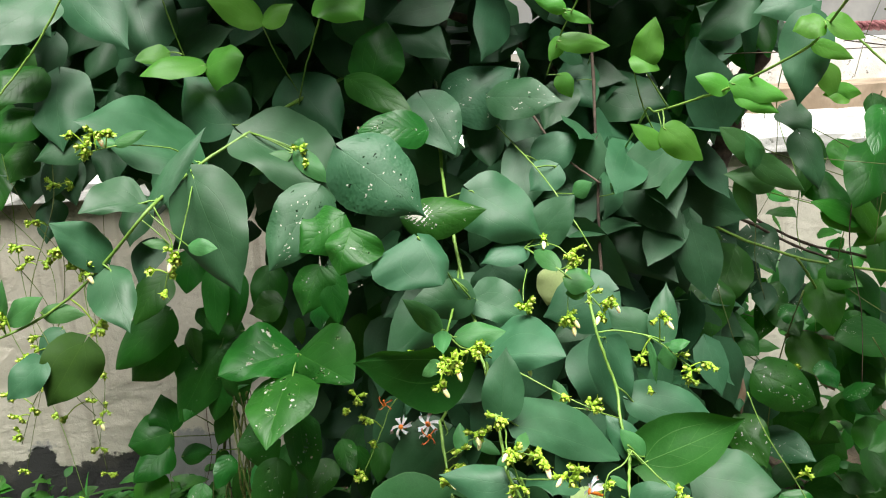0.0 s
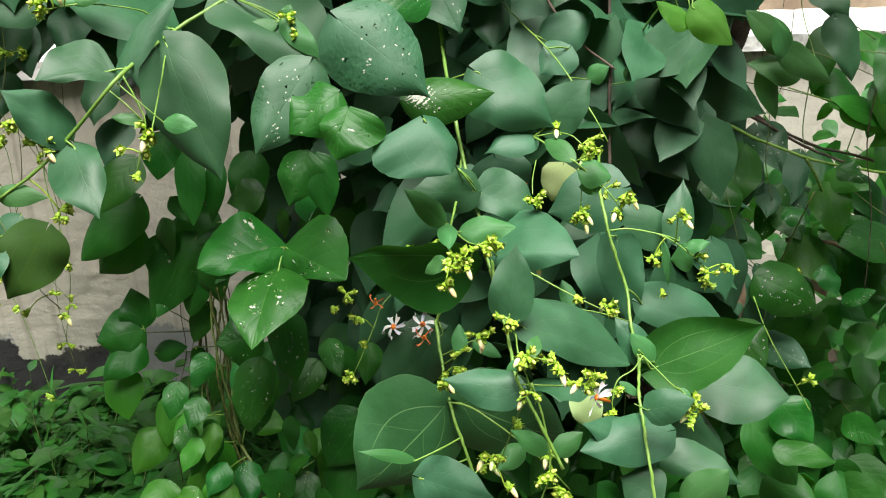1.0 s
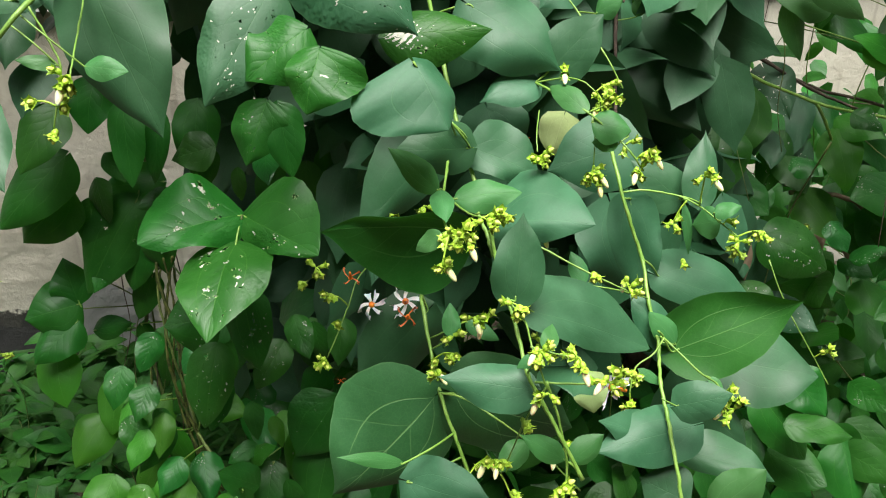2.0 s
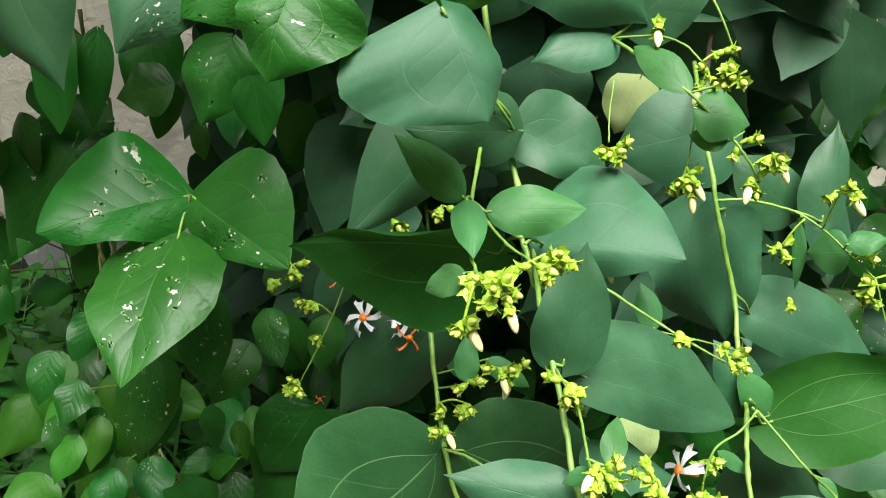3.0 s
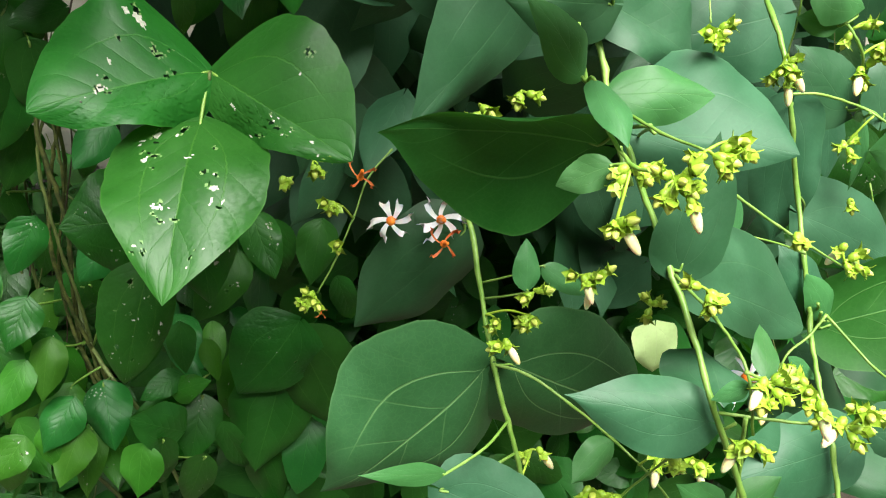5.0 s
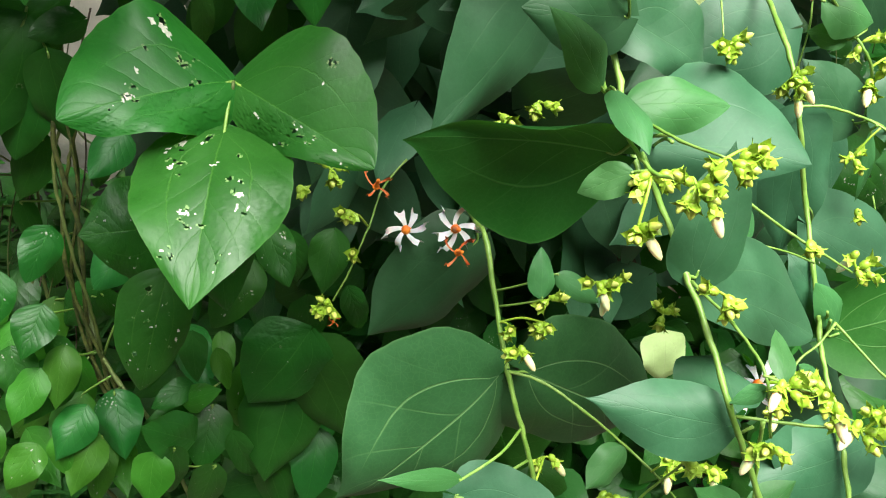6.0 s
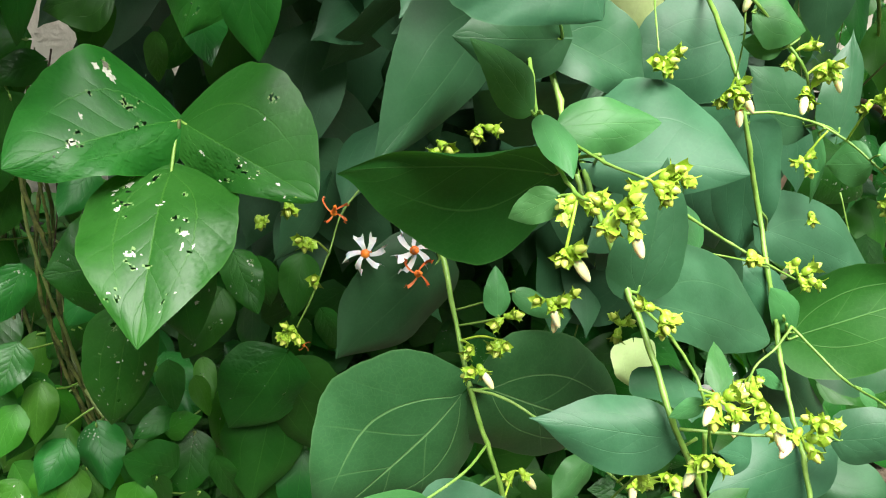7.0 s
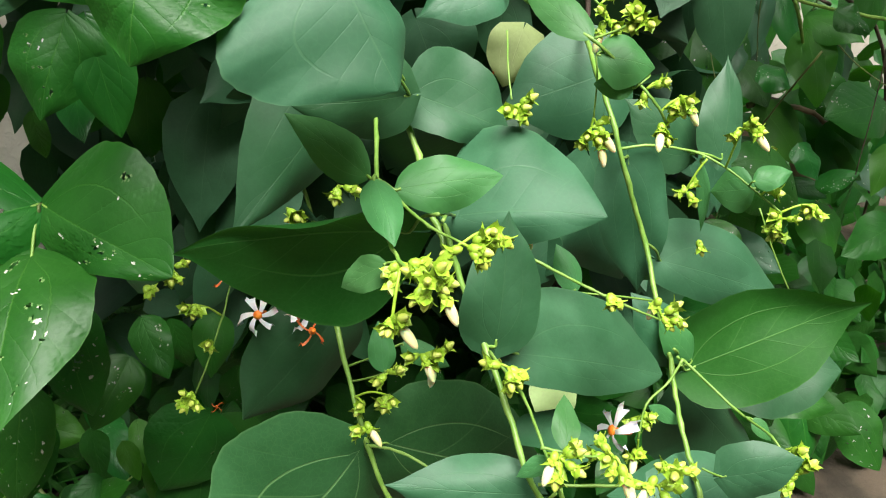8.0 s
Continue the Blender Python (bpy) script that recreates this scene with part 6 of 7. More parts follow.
leaf(limb, "jasmine", (-0.524, 1.12, 1.109), (-0.502, 1.08, 1.051), 0.021, (-0.04, -0.83, 0.56))
leaf(limb, "jasmine", (-0.644, 1.17, 1.139), (-0.608, 1.13, 1.08), 0.026, (-0.11, -0.85, 0.51))
leaf(limb, "jasmine", (-0.555, 1.12, 1.049), (-0.553, 1.08, 0.998), 0.021, (0.1, -0.78, 0.62))
leaf(limb, "jasmine", (-0.398, 1.08, 0.996), (-0.412, 1.04, 0.945), 0.023, (-0.01, -0.78, 0.62))
leaf(limb, "jasmine", (-0.378, 1.17, 1.204), (-0.334, 1.13, 1.143), 0.028, (-0.12, -0.87, 0.48))
sprig_left = stem(shrub, "branch", [(-0.525, 1.08, 1.123), (-0.517, 1.05, 1.064), (-0.523, 1.02, 1.016), (-0.536, 1, 0.967), (-0.548, 0.99, 0.907)], 0.0011, 0.0008, "vine")
sprig_left_low = stem(shrub, "branch", [(-0.544, 1, 0.919), (-0.516, 0.98, 0.861), (-0.547, 0.97, 0.801), (-0.566, 0.96, 0.748)], 0.0009, 0.0008, "vine")
sprig_left_side = stem(shrub, "branch", [(-0.469, 0.98, 0.892), (-0.489, 0.97, 0.824), (-0.459, 0.96, 0.787)], 0.0009, 0.0008, "vine")
buds(sprig_left, (-0.52, 1.06, 1.086), 0.012, 3, 0)
buds(sprig_left, (-0.488, 1.05, 1.087), 0.012, 3, 0, stalk=(-0.519, 1.058, 1.079))
buds(sprig_left, (-0.54, 1.03, 1.038), 0.012, 3, 0, stalk=(-0.521, 1.031, 1.034))
buds(sprig_left, (-0.559, 1.02, 1.009), 0.012, 3, 0, stalk=(-0.526, 1.015, 1.004))
buds(sprig_left, (-0.519, 1.01, 0.987), 0.012, 2, 0, stalk=(-0.53, 1.01, 0.991))
buds(sprig_left, (-0.546, 1.01, 0.988), 0.012, 3, 0, stalk=(-0.531, 1.008, 0.985))
buds(sprig_left, (-0.526, 1.02, 1.043), 0.01, 2, 0, stalk=(-0.521, 1.031, 1.034))
buds(sprig_left_low, (-0.576, 0.97, 0.818), 0.013, 4, 0, stalk=(-0.547, 0.97, 0.801))
buds(sprig_left_low, (-0.563, 0.96, 0.789), 0.013, 4, 0, stalk=(-0.552, 0.968, 0.787))
buds(sprig_left_low, (-0.545, 0.97, 0.792), 0.01, 2, 0)
buds(sprig_left_low, (-0.564, 0.96, 0.764), 0.012, 3, 0)
buds(sprig_left_low, (-0.55, 0.98, 0.862), 0.012, 3, 0, stalk=(-0.523, 0.985, 0.876))
buds(sprig_left_low, (-0.53, 0.98, 0.894), 0.011, 3, 0, stalk=(-0.53, 0.99, 0.89))
buds(sprig_left_side, (-0.501, 0.965, 0.785), 0.01, 2, 0, stalk=(-0.474, 0.965, 0.805))
buds(sprig_left_side, (-0.456, 0.96, 0.782), 0.012, 2, 1)
buds(sprig_left_side, (-0.499, 0.98, 0.893), 0.01, 2, 0, stalk=(-0.471, 0.979, 0.883))

# more leaves over the wall's top, and pale and spent ones
leaf(limb, "bean", (-0.525, 1.04, 1.269), (-0.55, 1, 1.184), 0.033, (-0.1, -0.89, 0.45))
leaf(limb, "jasmine", (-0.542, 1.08, 1.231), (-0.519, 1.04, 1.159), 0.022, (0.05, -0.87, 0.5))
leaf(limb, "jasmine", (-0.517, 1.1, 1.124), (-0.534, 1.06, 1.059), 0.023, (0.08, -0.86, 0.51))
leaf(limb, "bean", (-0.587, 1.07, 1.189), (-0.532, 1.03, 1.114), 0.027, (-0.09, -0.9, 0.42))
leaf(limb, "jasmine", (-0.508, 1.1, 1.28), (-0.541, 1.06, 1.212), 0.028, (-0.01, -0.86, 0.5))
leaf(limb, "bean", (-0.62, 1.12, 1.119), (-0.61, 1.08, 1.048), 0.023, (0.01, -0.87, 0.49))
leaf(limb, "jasmine", (-0.54, 1.14, 1.167), (-0.505, 1.1, 1.102), 0.022, (-0.08, -0.87, 0.49))
leaf(limb, "jasmine", (-0.527, 1.04, 1.331), (-0.534, 1, 1.249), 0.028, (-0.05, -0.9, 0.44))
leaf(limb, "jasmine", (-0.532, 1.07, 1.356), (-0.479, 1.03, 1.279), 0.027, (-0.14, -0.91, 0.38))
leaf(limb, "jasmine", (-0.449, 1.16, 1.283), (-0.481, 1.12, 1.217), 0.025, (0.07, -0.87, 0.49))
leaf(limb, "jasmine", (-0.525, 1.16, 1.203), (-0.478, 1.12, 1.141), 0.022, (-0.04, -0.85, 0.52))
leaf(limb, "jasmine", (-0.046, 1.22, 1.234), (-0.005, 1.18, 1.163), 0.026, (0.07, -0.85, 0.52))
leaf(limb, "jasmine", (-0.048, 1.24, 1.26), (-0.062, 1.2, 1.188), 0.024, (-0.06, -0.87, 0.49))
leaf(limb, "jasmine", (-0.002, 1.24, 1.271), (0.011, 1.2, 1.189), 0.025, (-0.02, -0.9, 0.44))
leaf(limb, "jasmine", (0.296, 1.32, 1.144), (0.274, 1.28, 1.059), 0.027, (-0.01, -0.9, 0.43))
leaf(limb, "jasmine", (0.244, 1.32, 1.118), (0.279, 1.28, 1.05), 0.026, (0.08, -0.84, 0.54))
leaf(limb, "jasmine", (0.121, 1.24, 1.104), (0.102, 1.2, 1.024), 0.026, (0.07, -0.9, 0.43))
leaf(limb, "jasmine", (0.211, 1.32, 1.254), (0.222, 1.28, 1.168), 0.027, (-0.04, -0.91, 0.42))
leaf(limb, "jasmine", (0.332, 1.37, 1.298), (0.28, 1.33, 1.223), 0.029, (-0.18, -0.81, 0.56))
leaf(limb, "jasmine", (0.086, 1.32, 1.317), (0.082, 1.28, 1.221), 0.029, (-0.01, -0.92, 0.39))
leaf(limb, "jasmine", (-0.158, 1.22, 1.272), (-0.115, 1.18, 1.2), 0.026, (0.15, -0.82, 0.55))
leaf(limb, "jasmine", (-0.232, 1.18, 1.251), (-0.246, 1.14, 1.167), 0.028, (-0.07, -0.9, 0.44))
leaf(limb, "jasmine", (-0.286, 1.16, 1.226), (-0.268, 1.12, 1.149), 0.024, (0.05, -0.88, 0.47))
leaf(far_twig, "bean", (0.699, 1.53, 1.057), (0.662, 1.47, 0.949), 0.028, (-0.07, -0.86, 0.5))
leaf(far_twig, "limebean", (0.783, 1.48, 1.049), (0.778, 1.42, 0.965), 0.022, (-0.07, -0.81, 0.58))
leaf(far_twig, "bean", (0.692, 1.53, 0.981), (0.758, 1.47, 0.915), 0.032, (-0.08, -0.78, 0.62))
leaf(far_twig, "bean", (0.807, 1.48, 0.986), (0.747, 1.42, 0.883), 0.029, (0.02, -0.87, 0.5))
leaf(far_twig, "bean", (0.79, 1.43, 0.9), (0.77, 1.37, 0.803), 0.027, (0.01, -0.85, 0.53))
leaf(far_twig, "bean", (0.687, 1.48, 0.848), (0.7, 1.42, 0.77), 0.024, (-0.08, -0.8, 0.6), gloss=1)
leaf(far_twig, "jasmine", (0.648, 1.45, 0.848), (0.614, 1.39, 0.769), 0.023, (0.01, -0.8, 0.6))
leaf(far_twig, "bean", (0.762, 1.48, 0.805), (0.798, 1.42, 0.719), 0.032, (0.1, -0.8, 0.6))
leaf(far_twig, "bean", (0.606, 1.41, 0.802), (0.552, 1.35, 0.715), 0.026, (-0.09, -0.79, 0.6), pits=26)
leaf(far_twig, "bean", (0.707, 1.33, 1.141), (0.713, 1.27, 1.067), 0.020, (-0.13, -0.78, 0.62))
leaf(far_twig, "bean", (0.549, 1.23, 1.251), (0.516, 1.17, 1.168), 0.022, (0.03, -0.82, 0.57), pits=26)
leaf(far_twig, "bean", (0.499, 1.28, 1.293), (0.498, 1.22, 1.211), 0.021, (-0.07, -0.8, 0.59), gloss=1)
leaf(far_twig, "limebean", (0.457, 1.33, 1.309), (0.485, 1.27, 1.232), 0.025, (0.07, -0.77, 0.63))
leaf(far_twig, "bean", (0.452, 1.33, 1.298), (0.387, 1.27, 1.213), 0.026, (-0.05, -0.8, 0.6))
leaf(branch_flower, "yellow", (0.186, 0.93, 0.678), (0.196, 0.92, 0.632), 0.020, (-0, -0.98, 0.22), label='pale yellow ageing leaf')
leaf(bean_stem_low, "yellow", (-0.106, 1.05, 0.499), (-0.097, 1.04, 0.484), 0.008, (-0, -0.84, 0.54), label='pale yellow ageing leaf')
flower(twig_hanging, (0.103, 0.915, 0.953), 0.005, (0, 0.5, -0.8), 2)
flower(twig_hanging, (-0.088, 0.96, 0.66), 0.005, (0, 0.5, -0.8), 2)
TWINE = [(-0.304, 1.100, 0.756), (-0.308, 1.096, 0.726), (-0.308, 1.092, 0.691), (-0.307, 1.088, 0.653), (-0.307, 1.084, 0.612), (-0.303, 1.080, 0.569), (-0.296, 1.076, 0.524), (-0.288, 1.072, 0.486), (-0.279, 1.068, 0.455), (-0.268, 1.064, 0.418)]
for strand in range(4):  # strands wound loosely round each other
    wind = [(x + 0.0065 * math.cos(0.9 * k + 1.57 * strand) * (1.5 - 0.09 * k), y + 0.006 * math.sin(0.9 * k + 1.57 * strand), z) for k, (x, y, z) in enumerate(TWINE)]
    stem(bean_creeper, "stem", wind, (0.0026, 0.0020, 0.0030, 0.0018)[strand], 0.0028, ("moss", "vine", "moss", "moss")[strand])
bean_hanging_1 = stem(bean_creeper, "stem", [(-0.355, 1.17, 0.821), (-0.375, 1.17, 0.755), (-0.385, 1.17, 0.687), (-0.385, 1.17, 0.614), (-0.407, 1.17, 0.539), (-0.418, 1.17, 0.459), (-0.419, 1.17, 0.374)], 0.0008, 0.0009, "bark")
bean_hanging_2 = stem(bean_creeper, "stem", [(-0.346, 1.164, 0.823), (-0.357, 1.164, 0.758), (-0.355, 1.164, 0.689), (-0.375, 1.164, 0.617), (-0.388, 1.164, 0.542), (-0.387, 1.164, 0.462), (-0.409, 1.164, 0.378)], 0.0011, 0.0009, "vine")
bean_hanging_3 = stem(bean_creeper, "stem", [(-0.331, 1.158, 0.824), (-0.328, 1.158, 0.759), (-0.344, 1.158, 0.692), (-0.358, 1.158, 0.62), (-0.356, 1.158, 0.545), (-0.375, 1.158, 0.466), (-0.391, 1.158, 0.382)], 0.0014, 0.0009, "bark")
bean_hanging_4 = stem(bean_creeper, "stem", [(-0.302, 1.152, 0.826), (-0.315, 1.152, 0.762), (-0.33, 1.152, 0.694), (-0.327, 1.152, 0.623), (-0.343, 1.152, 0.548), (-0.36, 1.152, 0.47), (-0.357, 1.152, 0.386)], 0.0008, 0.0009, "vine")
bean_hanging_5 = stem(bean_creeper, "stem", [(-0.288, 1.146, 0.828), (-0.304, 1.146, 0.764), (-0.301, 1.146, 0.696), (-0.313, 1.146, 0.626), (-0.33, 1.146, 0.552), (-0.327, 1.146, 0.473), (-0.341, 1.146, 0.39)], 0.0011, 0.0009, "bark")

# light leaves low on the creeper
leaf(bean_stem_low, "bean", (-0.34, 0.992, 0.597), (-0.327, 0.968, 0.552), 0.016, (0.1, -0.87, 0.48), eaten=0, gloss=1)
leaf(bean_stem_low, "limebean", (-0.305, 0.958, 0.531), (-0.286, 0.942, 0.49), 0.013, (0.2, -0.88, 0.44), eaten=2, gloss=0)
leaf(bean_stem_low, "bean", (-0.313, 1.004, 0.597), (-0.29, 0.996, 0.565), 0.010, (0.3, -0.84, 0.45), eaten=2, gloss=0)
leaf(bean_stem_low, "bean", (-0.153, 0.99, 0.695), (-0.181, 0.95, 0.66), 0.019, (0.21, -0.72, 0.66), eaten=11, label='green leaf eaten into small holes and white spots')
leaf(bean_stem_low, "bean", (-0.143, 1.02, 0.711), (-0.124, 0.98, 0.678), 0.016, (-0.17, -0.67, 0.72), eaten=11, label='green leaf eaten into small holes and white spots')
leaf(bean_stem_low, "bean", (-0.219, 0.95, 0.676), (-0.226, 0.91, 0.634), 0.018, (0.07, -0.73, 0.68), eaten=11, label='green leaf eaten into small holes and white spots')
leaf(limb, "bean", (-0.147, 1.31, 0.799), (-0.161, 1.37, 0.678), 0.026, (-0.04, -0.9, -0.44))
leaf(limb, "bean", (-0.045, 1.33, 0.822), (-0.013, 1.39, 0.709), 0.027, (0.12, -0.89, -0.44))
leaf(limb, "bean", (-0.049, 1.29, 0.786), (-0.063, 1.35, 0.681), 0.023, (-0.14, -0.87, -0.48))
leaf(limb, "bean", (-0.016, 1.31, 0.773), (0.03, 1.37, 0.672), 0.023, (0.21, -0.88, -0.43))
leaf(limb, "bean", (-0.127, 1.35, 0.805), (-0.079, 1.41, 0.711), 0.025, (0.29, -0.87, -0.41))
leaf(limb, "bean", (-0.188, 1.31, 0.803), (-0.228, 1.37, 0.712), 0.020, (-0.24, -0.86, -0.46))

# leaves hanging before the wall beside the shrub
leaf(bean_stem, "bean", (-0.287, 1.1, 0.938), (-0.296, 1.08, 0.856), 0.0139, (0.308, -0.932, 0.193), gloss=1)
leaf(bean_stem, "bean", (-0.361, 1.12, 0.88), (-0.335, 1.1, 0.852), 0.0114, (-0.122, -0.856, 0.502))
leaf(bean_stem, "bean", (-0.288, 1.12, 0.829), (-0.327, 1.1, 0.819), 0.0136, (0.32, -0.826, 0.464), gloss=1)
leaf(bean_stem, "bean", (-0.25, 1.14, 0.937), (-0.26, 1.11, 0.857), 0.0264, (0.136, -0.934, 0.33))
leaf(bean_stem, "bean", (-0.376, 1.12, 0.849), (-0.361, 1.1, 0.8), 0.0172, (-0.444, -0.868, 0.221))
leaf(bean_stem, "bean", (-0.384, 1.13, 0.821), (-0.396, 1.1, 0.771), 0.0185, (0.036, -0.859, 0.51), eaten=6)
leaf(bean_stem, "bean", (-0.357, 1.12, 0.767), (-0.389, 1.08, 0.717), 0.0206, (0.123, -0.814, 0.568), eaten=9)
leaf(bean_stem, "bean", (-0.247, 1.16, 0.871), (-0.261, 1.14, 0.822), 0.0146, (0.265, -0.916, 0.302))
leaf(bean_stem, "bean", (-0.329, 1.15, 0.923), (-0.344, 1.12, 0.886), 0.0152, (0.091, -0.791, 0.606), gloss=1)

# fresh leaves low on the bean creeper and lit ones in the tangle by the wall
leaf(bean_stem_low, "bean", (-0.314, 1, 0.636), (-0.327, 0.97, 0.605), 0.0168, (0.102, -0.485, 0.868), gloss=1, full=1.15)
leaf(bean_stem_low, "limebean", (-0.299, 0.99, 0.601), (-0.304, 0.96, 0.559), 0.0150, (-0.057, -0.616, 0.786), full=1.15)
leaf(bean_stem_low, "limebean", (-0.318, 0.98, 0.585), (-0.336, 0.95, 0.552), 0.0159, (-0.199, -0.744, 0.638), full=1.15)
leaf(bean_stem_low, "bean", (-0.283, 0.97, 0.552), (-0.304, 0.94, 0.52), 0.0175, (-0.162, -0.79, 0.592), gloss=1, full=1.15)
leaf(bean_stem_low, "limebean", (-0.277, 0.96, 0.528), (-0.293, 0.93, 0.487), 0.0165, (-0.139, -0.975, 0.176), full=1.15)
leaf(bean_stem_low, "limebean", (-0.229, 0.96, 0.503), (-0.234, 0.94, 0.456), 0.0188, (-0.182, -0.627, 0.758), full=1.15)
leaf(bean_stem_low, "bean", (-0.198, 0.98, 0.497), (-0.239, 0.96, 0.538), 0.0213, (0.563, -0.731, 0.387), gloss=1)
leaf(bean_stem_low, "bean", (-0.202, 1.02, 0.528), (-0.236, 1, 0.517), 0.0118, (-0.206, -0.668, 0.715), eaten=3)
leaf(bean_stem_low, "limebean", (-0.209, 1.01, 0.515), (-0.175, 1, 0.541), 0.0127, (-0.402, -0.542, 0.738), eaten=2)
leaf(bean_stem_low, "bean", (-0.202, 1.02, 0.592), (-0.196, 1, 0.55), 0.0122, (-0.079, -0.909, 0.41))
leaf(bean_stem_low, "limebean", (-0.181, 1.03, 0.562), (-0.168, 1.01, 0.53), 0.0096, (0.49, -0.7, 0.519))
leaf(bean_stem_low, "limebean", (-0.319, 0.95, 0.528), (-0.342, 0.93, 0.497), 0.0152, (-0.053, -0.795, 0.605), eaten=6, full=1.15)
leaf(bean_stem_low, "bean", (-0.252, 1.05, 0.665), (-0.279, 1.02, 0.637), 0.0185, (0.159, -0.614, 0.773), gloss=1)
leaf(bean_stem_low, "bean", (-0.317, 1.06, 0.67), (-0.333, 1.03, 0.634), 0.0163, (0.426, -0.772, 0.472), gloss=1)
leaf(bean_stem_low, "bean", (-0.26, 1.1, 0.742), (-0.285, 1.07, 0.713), 0.0164, (0.091, -0.662, 0.744), gloss=1)
leaf(bean_stem_low, "bean", (-0.299, 1, 0.579), (-0.333, 0.97, 0.531), 0.0187, (0.318, -0.665, 0.675), gloss=1, full=1.15)
leaf(bean_stem_low, "limebean", (-0.339, 1.02, 0.601), (-0.355, 0.99, 0.569), 0.0138, (-0.046, -0.575, 0.817), full=1.15)
leaf(bean_stem_low, "bean", (-0.356, 1.04, 0.636), (-0.365, 1.01, 0.594), 0.0174, (0.054, -0.931, 0.362), eaten=4)
leaf(far_twig, "bean", (0.471, 1, 0.543), (0.549, 0.98, 0.536), 0.0210, (-0.154, -0.401, 0.903))
leaf(far_twig, "bean", (0.491, 1.05, 0.59), (0.534, 1.02, 0.538), 0.0308, (-0.113, -0.771, 0.627), gloss=1)
leaf(far_twig, "bean", (0.455, 1.06, 0.553), (0.525, 1.03, 0.461), 0.0343, (0.03, -0.868, 0.496))
leaf(far_twig, "limebean", (0.752, 1.24, 0.71), (0.717, 1.21, 0.655), 0.0193, (-0.138, -0.829, 0.542), full=1.0)
leaf(far_twig, "bean", (0.62, 1.25, 0.714), (0.638, 1.22, 0.678), 0.0200, (0.056, -0.753, 0.655), gloss=1)
leaf(far_twig, "bean", (0.743, 1.27, 0.754), (0.636, 1.24, 0.757), 0.0394, (0.195, -0.604, 0.773), gloss=1, full=0.9)
leaf(far_twig, "bean", (0.76, 1.2, 0.614), (0.671, 1.17, 0.596), 0.0288, (0.07, -0.653, 0.754))
leaf(far_twig, "bean", (0.658, 1.24, 0.657), (0.697, 1.22, 0.686), 0.0144, (-0.67, -0.474, 0.572), gloss=1)
leaf(far_twig, "bean", (0.57, 1.3, 0.796), (0.599, 1.27, 0.782), 0.0213, (-0.108, -0.511, 0.853), gloss=1)
leaf(far_twig, "bean", (0.635, 1.28, 0.872), (0.667, 1.25, 0.853), 0.0214, (-0.052, -0.567, 0.822), eaten=8)

# ---- leaves inside the shrub and in the tangle beside it, with unseen crown leaves added to shade them ----
def loose_mesh(kind, length, width, seed, gloss=0):
    rng = np.random.RandomState(seed)
    verts, faces, uvs = leaf_sheet(FORM[kind], length, width, rng, 9, 6, rng.uniform(0.02, 0.08), rng.uniform(0.02, 0.2), rng.uniform(0.05, 0.25), rng.uniform(0.06, 0.15))
    mesh = bpy.data.meshes.new("leaf")
    mesh.from_pydata(verts.tolist(), [], faces)
    mesh.materials.append(MATS["bean_gloss" if gloss else kind])
    mesh.polygons.foreach_set("use_smooth", np.ones(len(mesh.polygons), bool))
    index = np.empty(len(mesh.loops), np.int32)
    mesh.loops.foreach_get("vertex_index", index)
    mesh.uv_layers.new(name="UVMap").data.foreach_set("uv", np.asarray(uvs, np.float32)[index].ravel())
    return mesh


def turned(rng, down):
    """A leaf's turn: its tip hangs down and forward, its face looks out and up."""
    axis = unit(np.array((rng.normal(0, 0.6), rng.normal(-0.35, 0.4), rng.normal(-down, 0.5))))
    n = np.array((rng.normal(0, 0.4), rng.normal(-0.75, 0.35), rng.normal(0.55, 0.35)))
    n = unit(n - axis * (n @ axis))
    m = Matrix(np.stack([np.cross(axis, n), axis, n], 1).tolist())
    return m.to_4x4()


def scatter(owner, meshes, number, low, high, seed, keep, down=0.7):
    """Leaves of a few patterns strewn through a space."""
    rng = np.random.RandomState(seed)
    made = 0
    while made < number:
        p = np.array([rng.uniform(a, b) for a, b in zip(low, high)])
        if not keep(p):
            continue
        ob = new("leaf", meshes[rng.randint(len(meshes))])
        ob.parent = owner
        size = rng.uniform(0.7, 1.15)
        ob.matrix_basis = Matrix.Translation(p - PLACE[owner.name]) @ turned(rng, down) @ Matrix.Scale(size, 4)
        made += 1


INNER = [loose_mesh("jasmine", 0.092 + 0.009 * k, 0.027 + 0.003 * k, 40 + k) for k in range(4)]
INNER_BEAN = [loose_mesh("bean", 0.066 + 0.010 * k, 0.021 + 0.003 * k, 60 + k, k % 2) for k in range(4)]
TANGLE = [loose_mesh("limebean" if k % 5 == 4 else "bean", 0.052 + 0.006 * k, 0.015 + 0.0018 * k, 80 + k, k % 2) for k in range(5)]


def inside(p):
    """Where the shrub is dense; the wall shows past its open side."""
    if 0.88 < p[2] < 1.42 and p[1] < 1.47 and abs(p[0] / p[1] - 0.366 - 0.15 * (p[2] - 0.89)) < 0.045:
        return False  # clear of the trunk
    return not (p[2] < 0.93 and p[0] < -0.215 * p[1]) and not (p[2] > 0.72 and p[0] > (0.41 if p[2] > 0.98 else 0.36) * p[1])


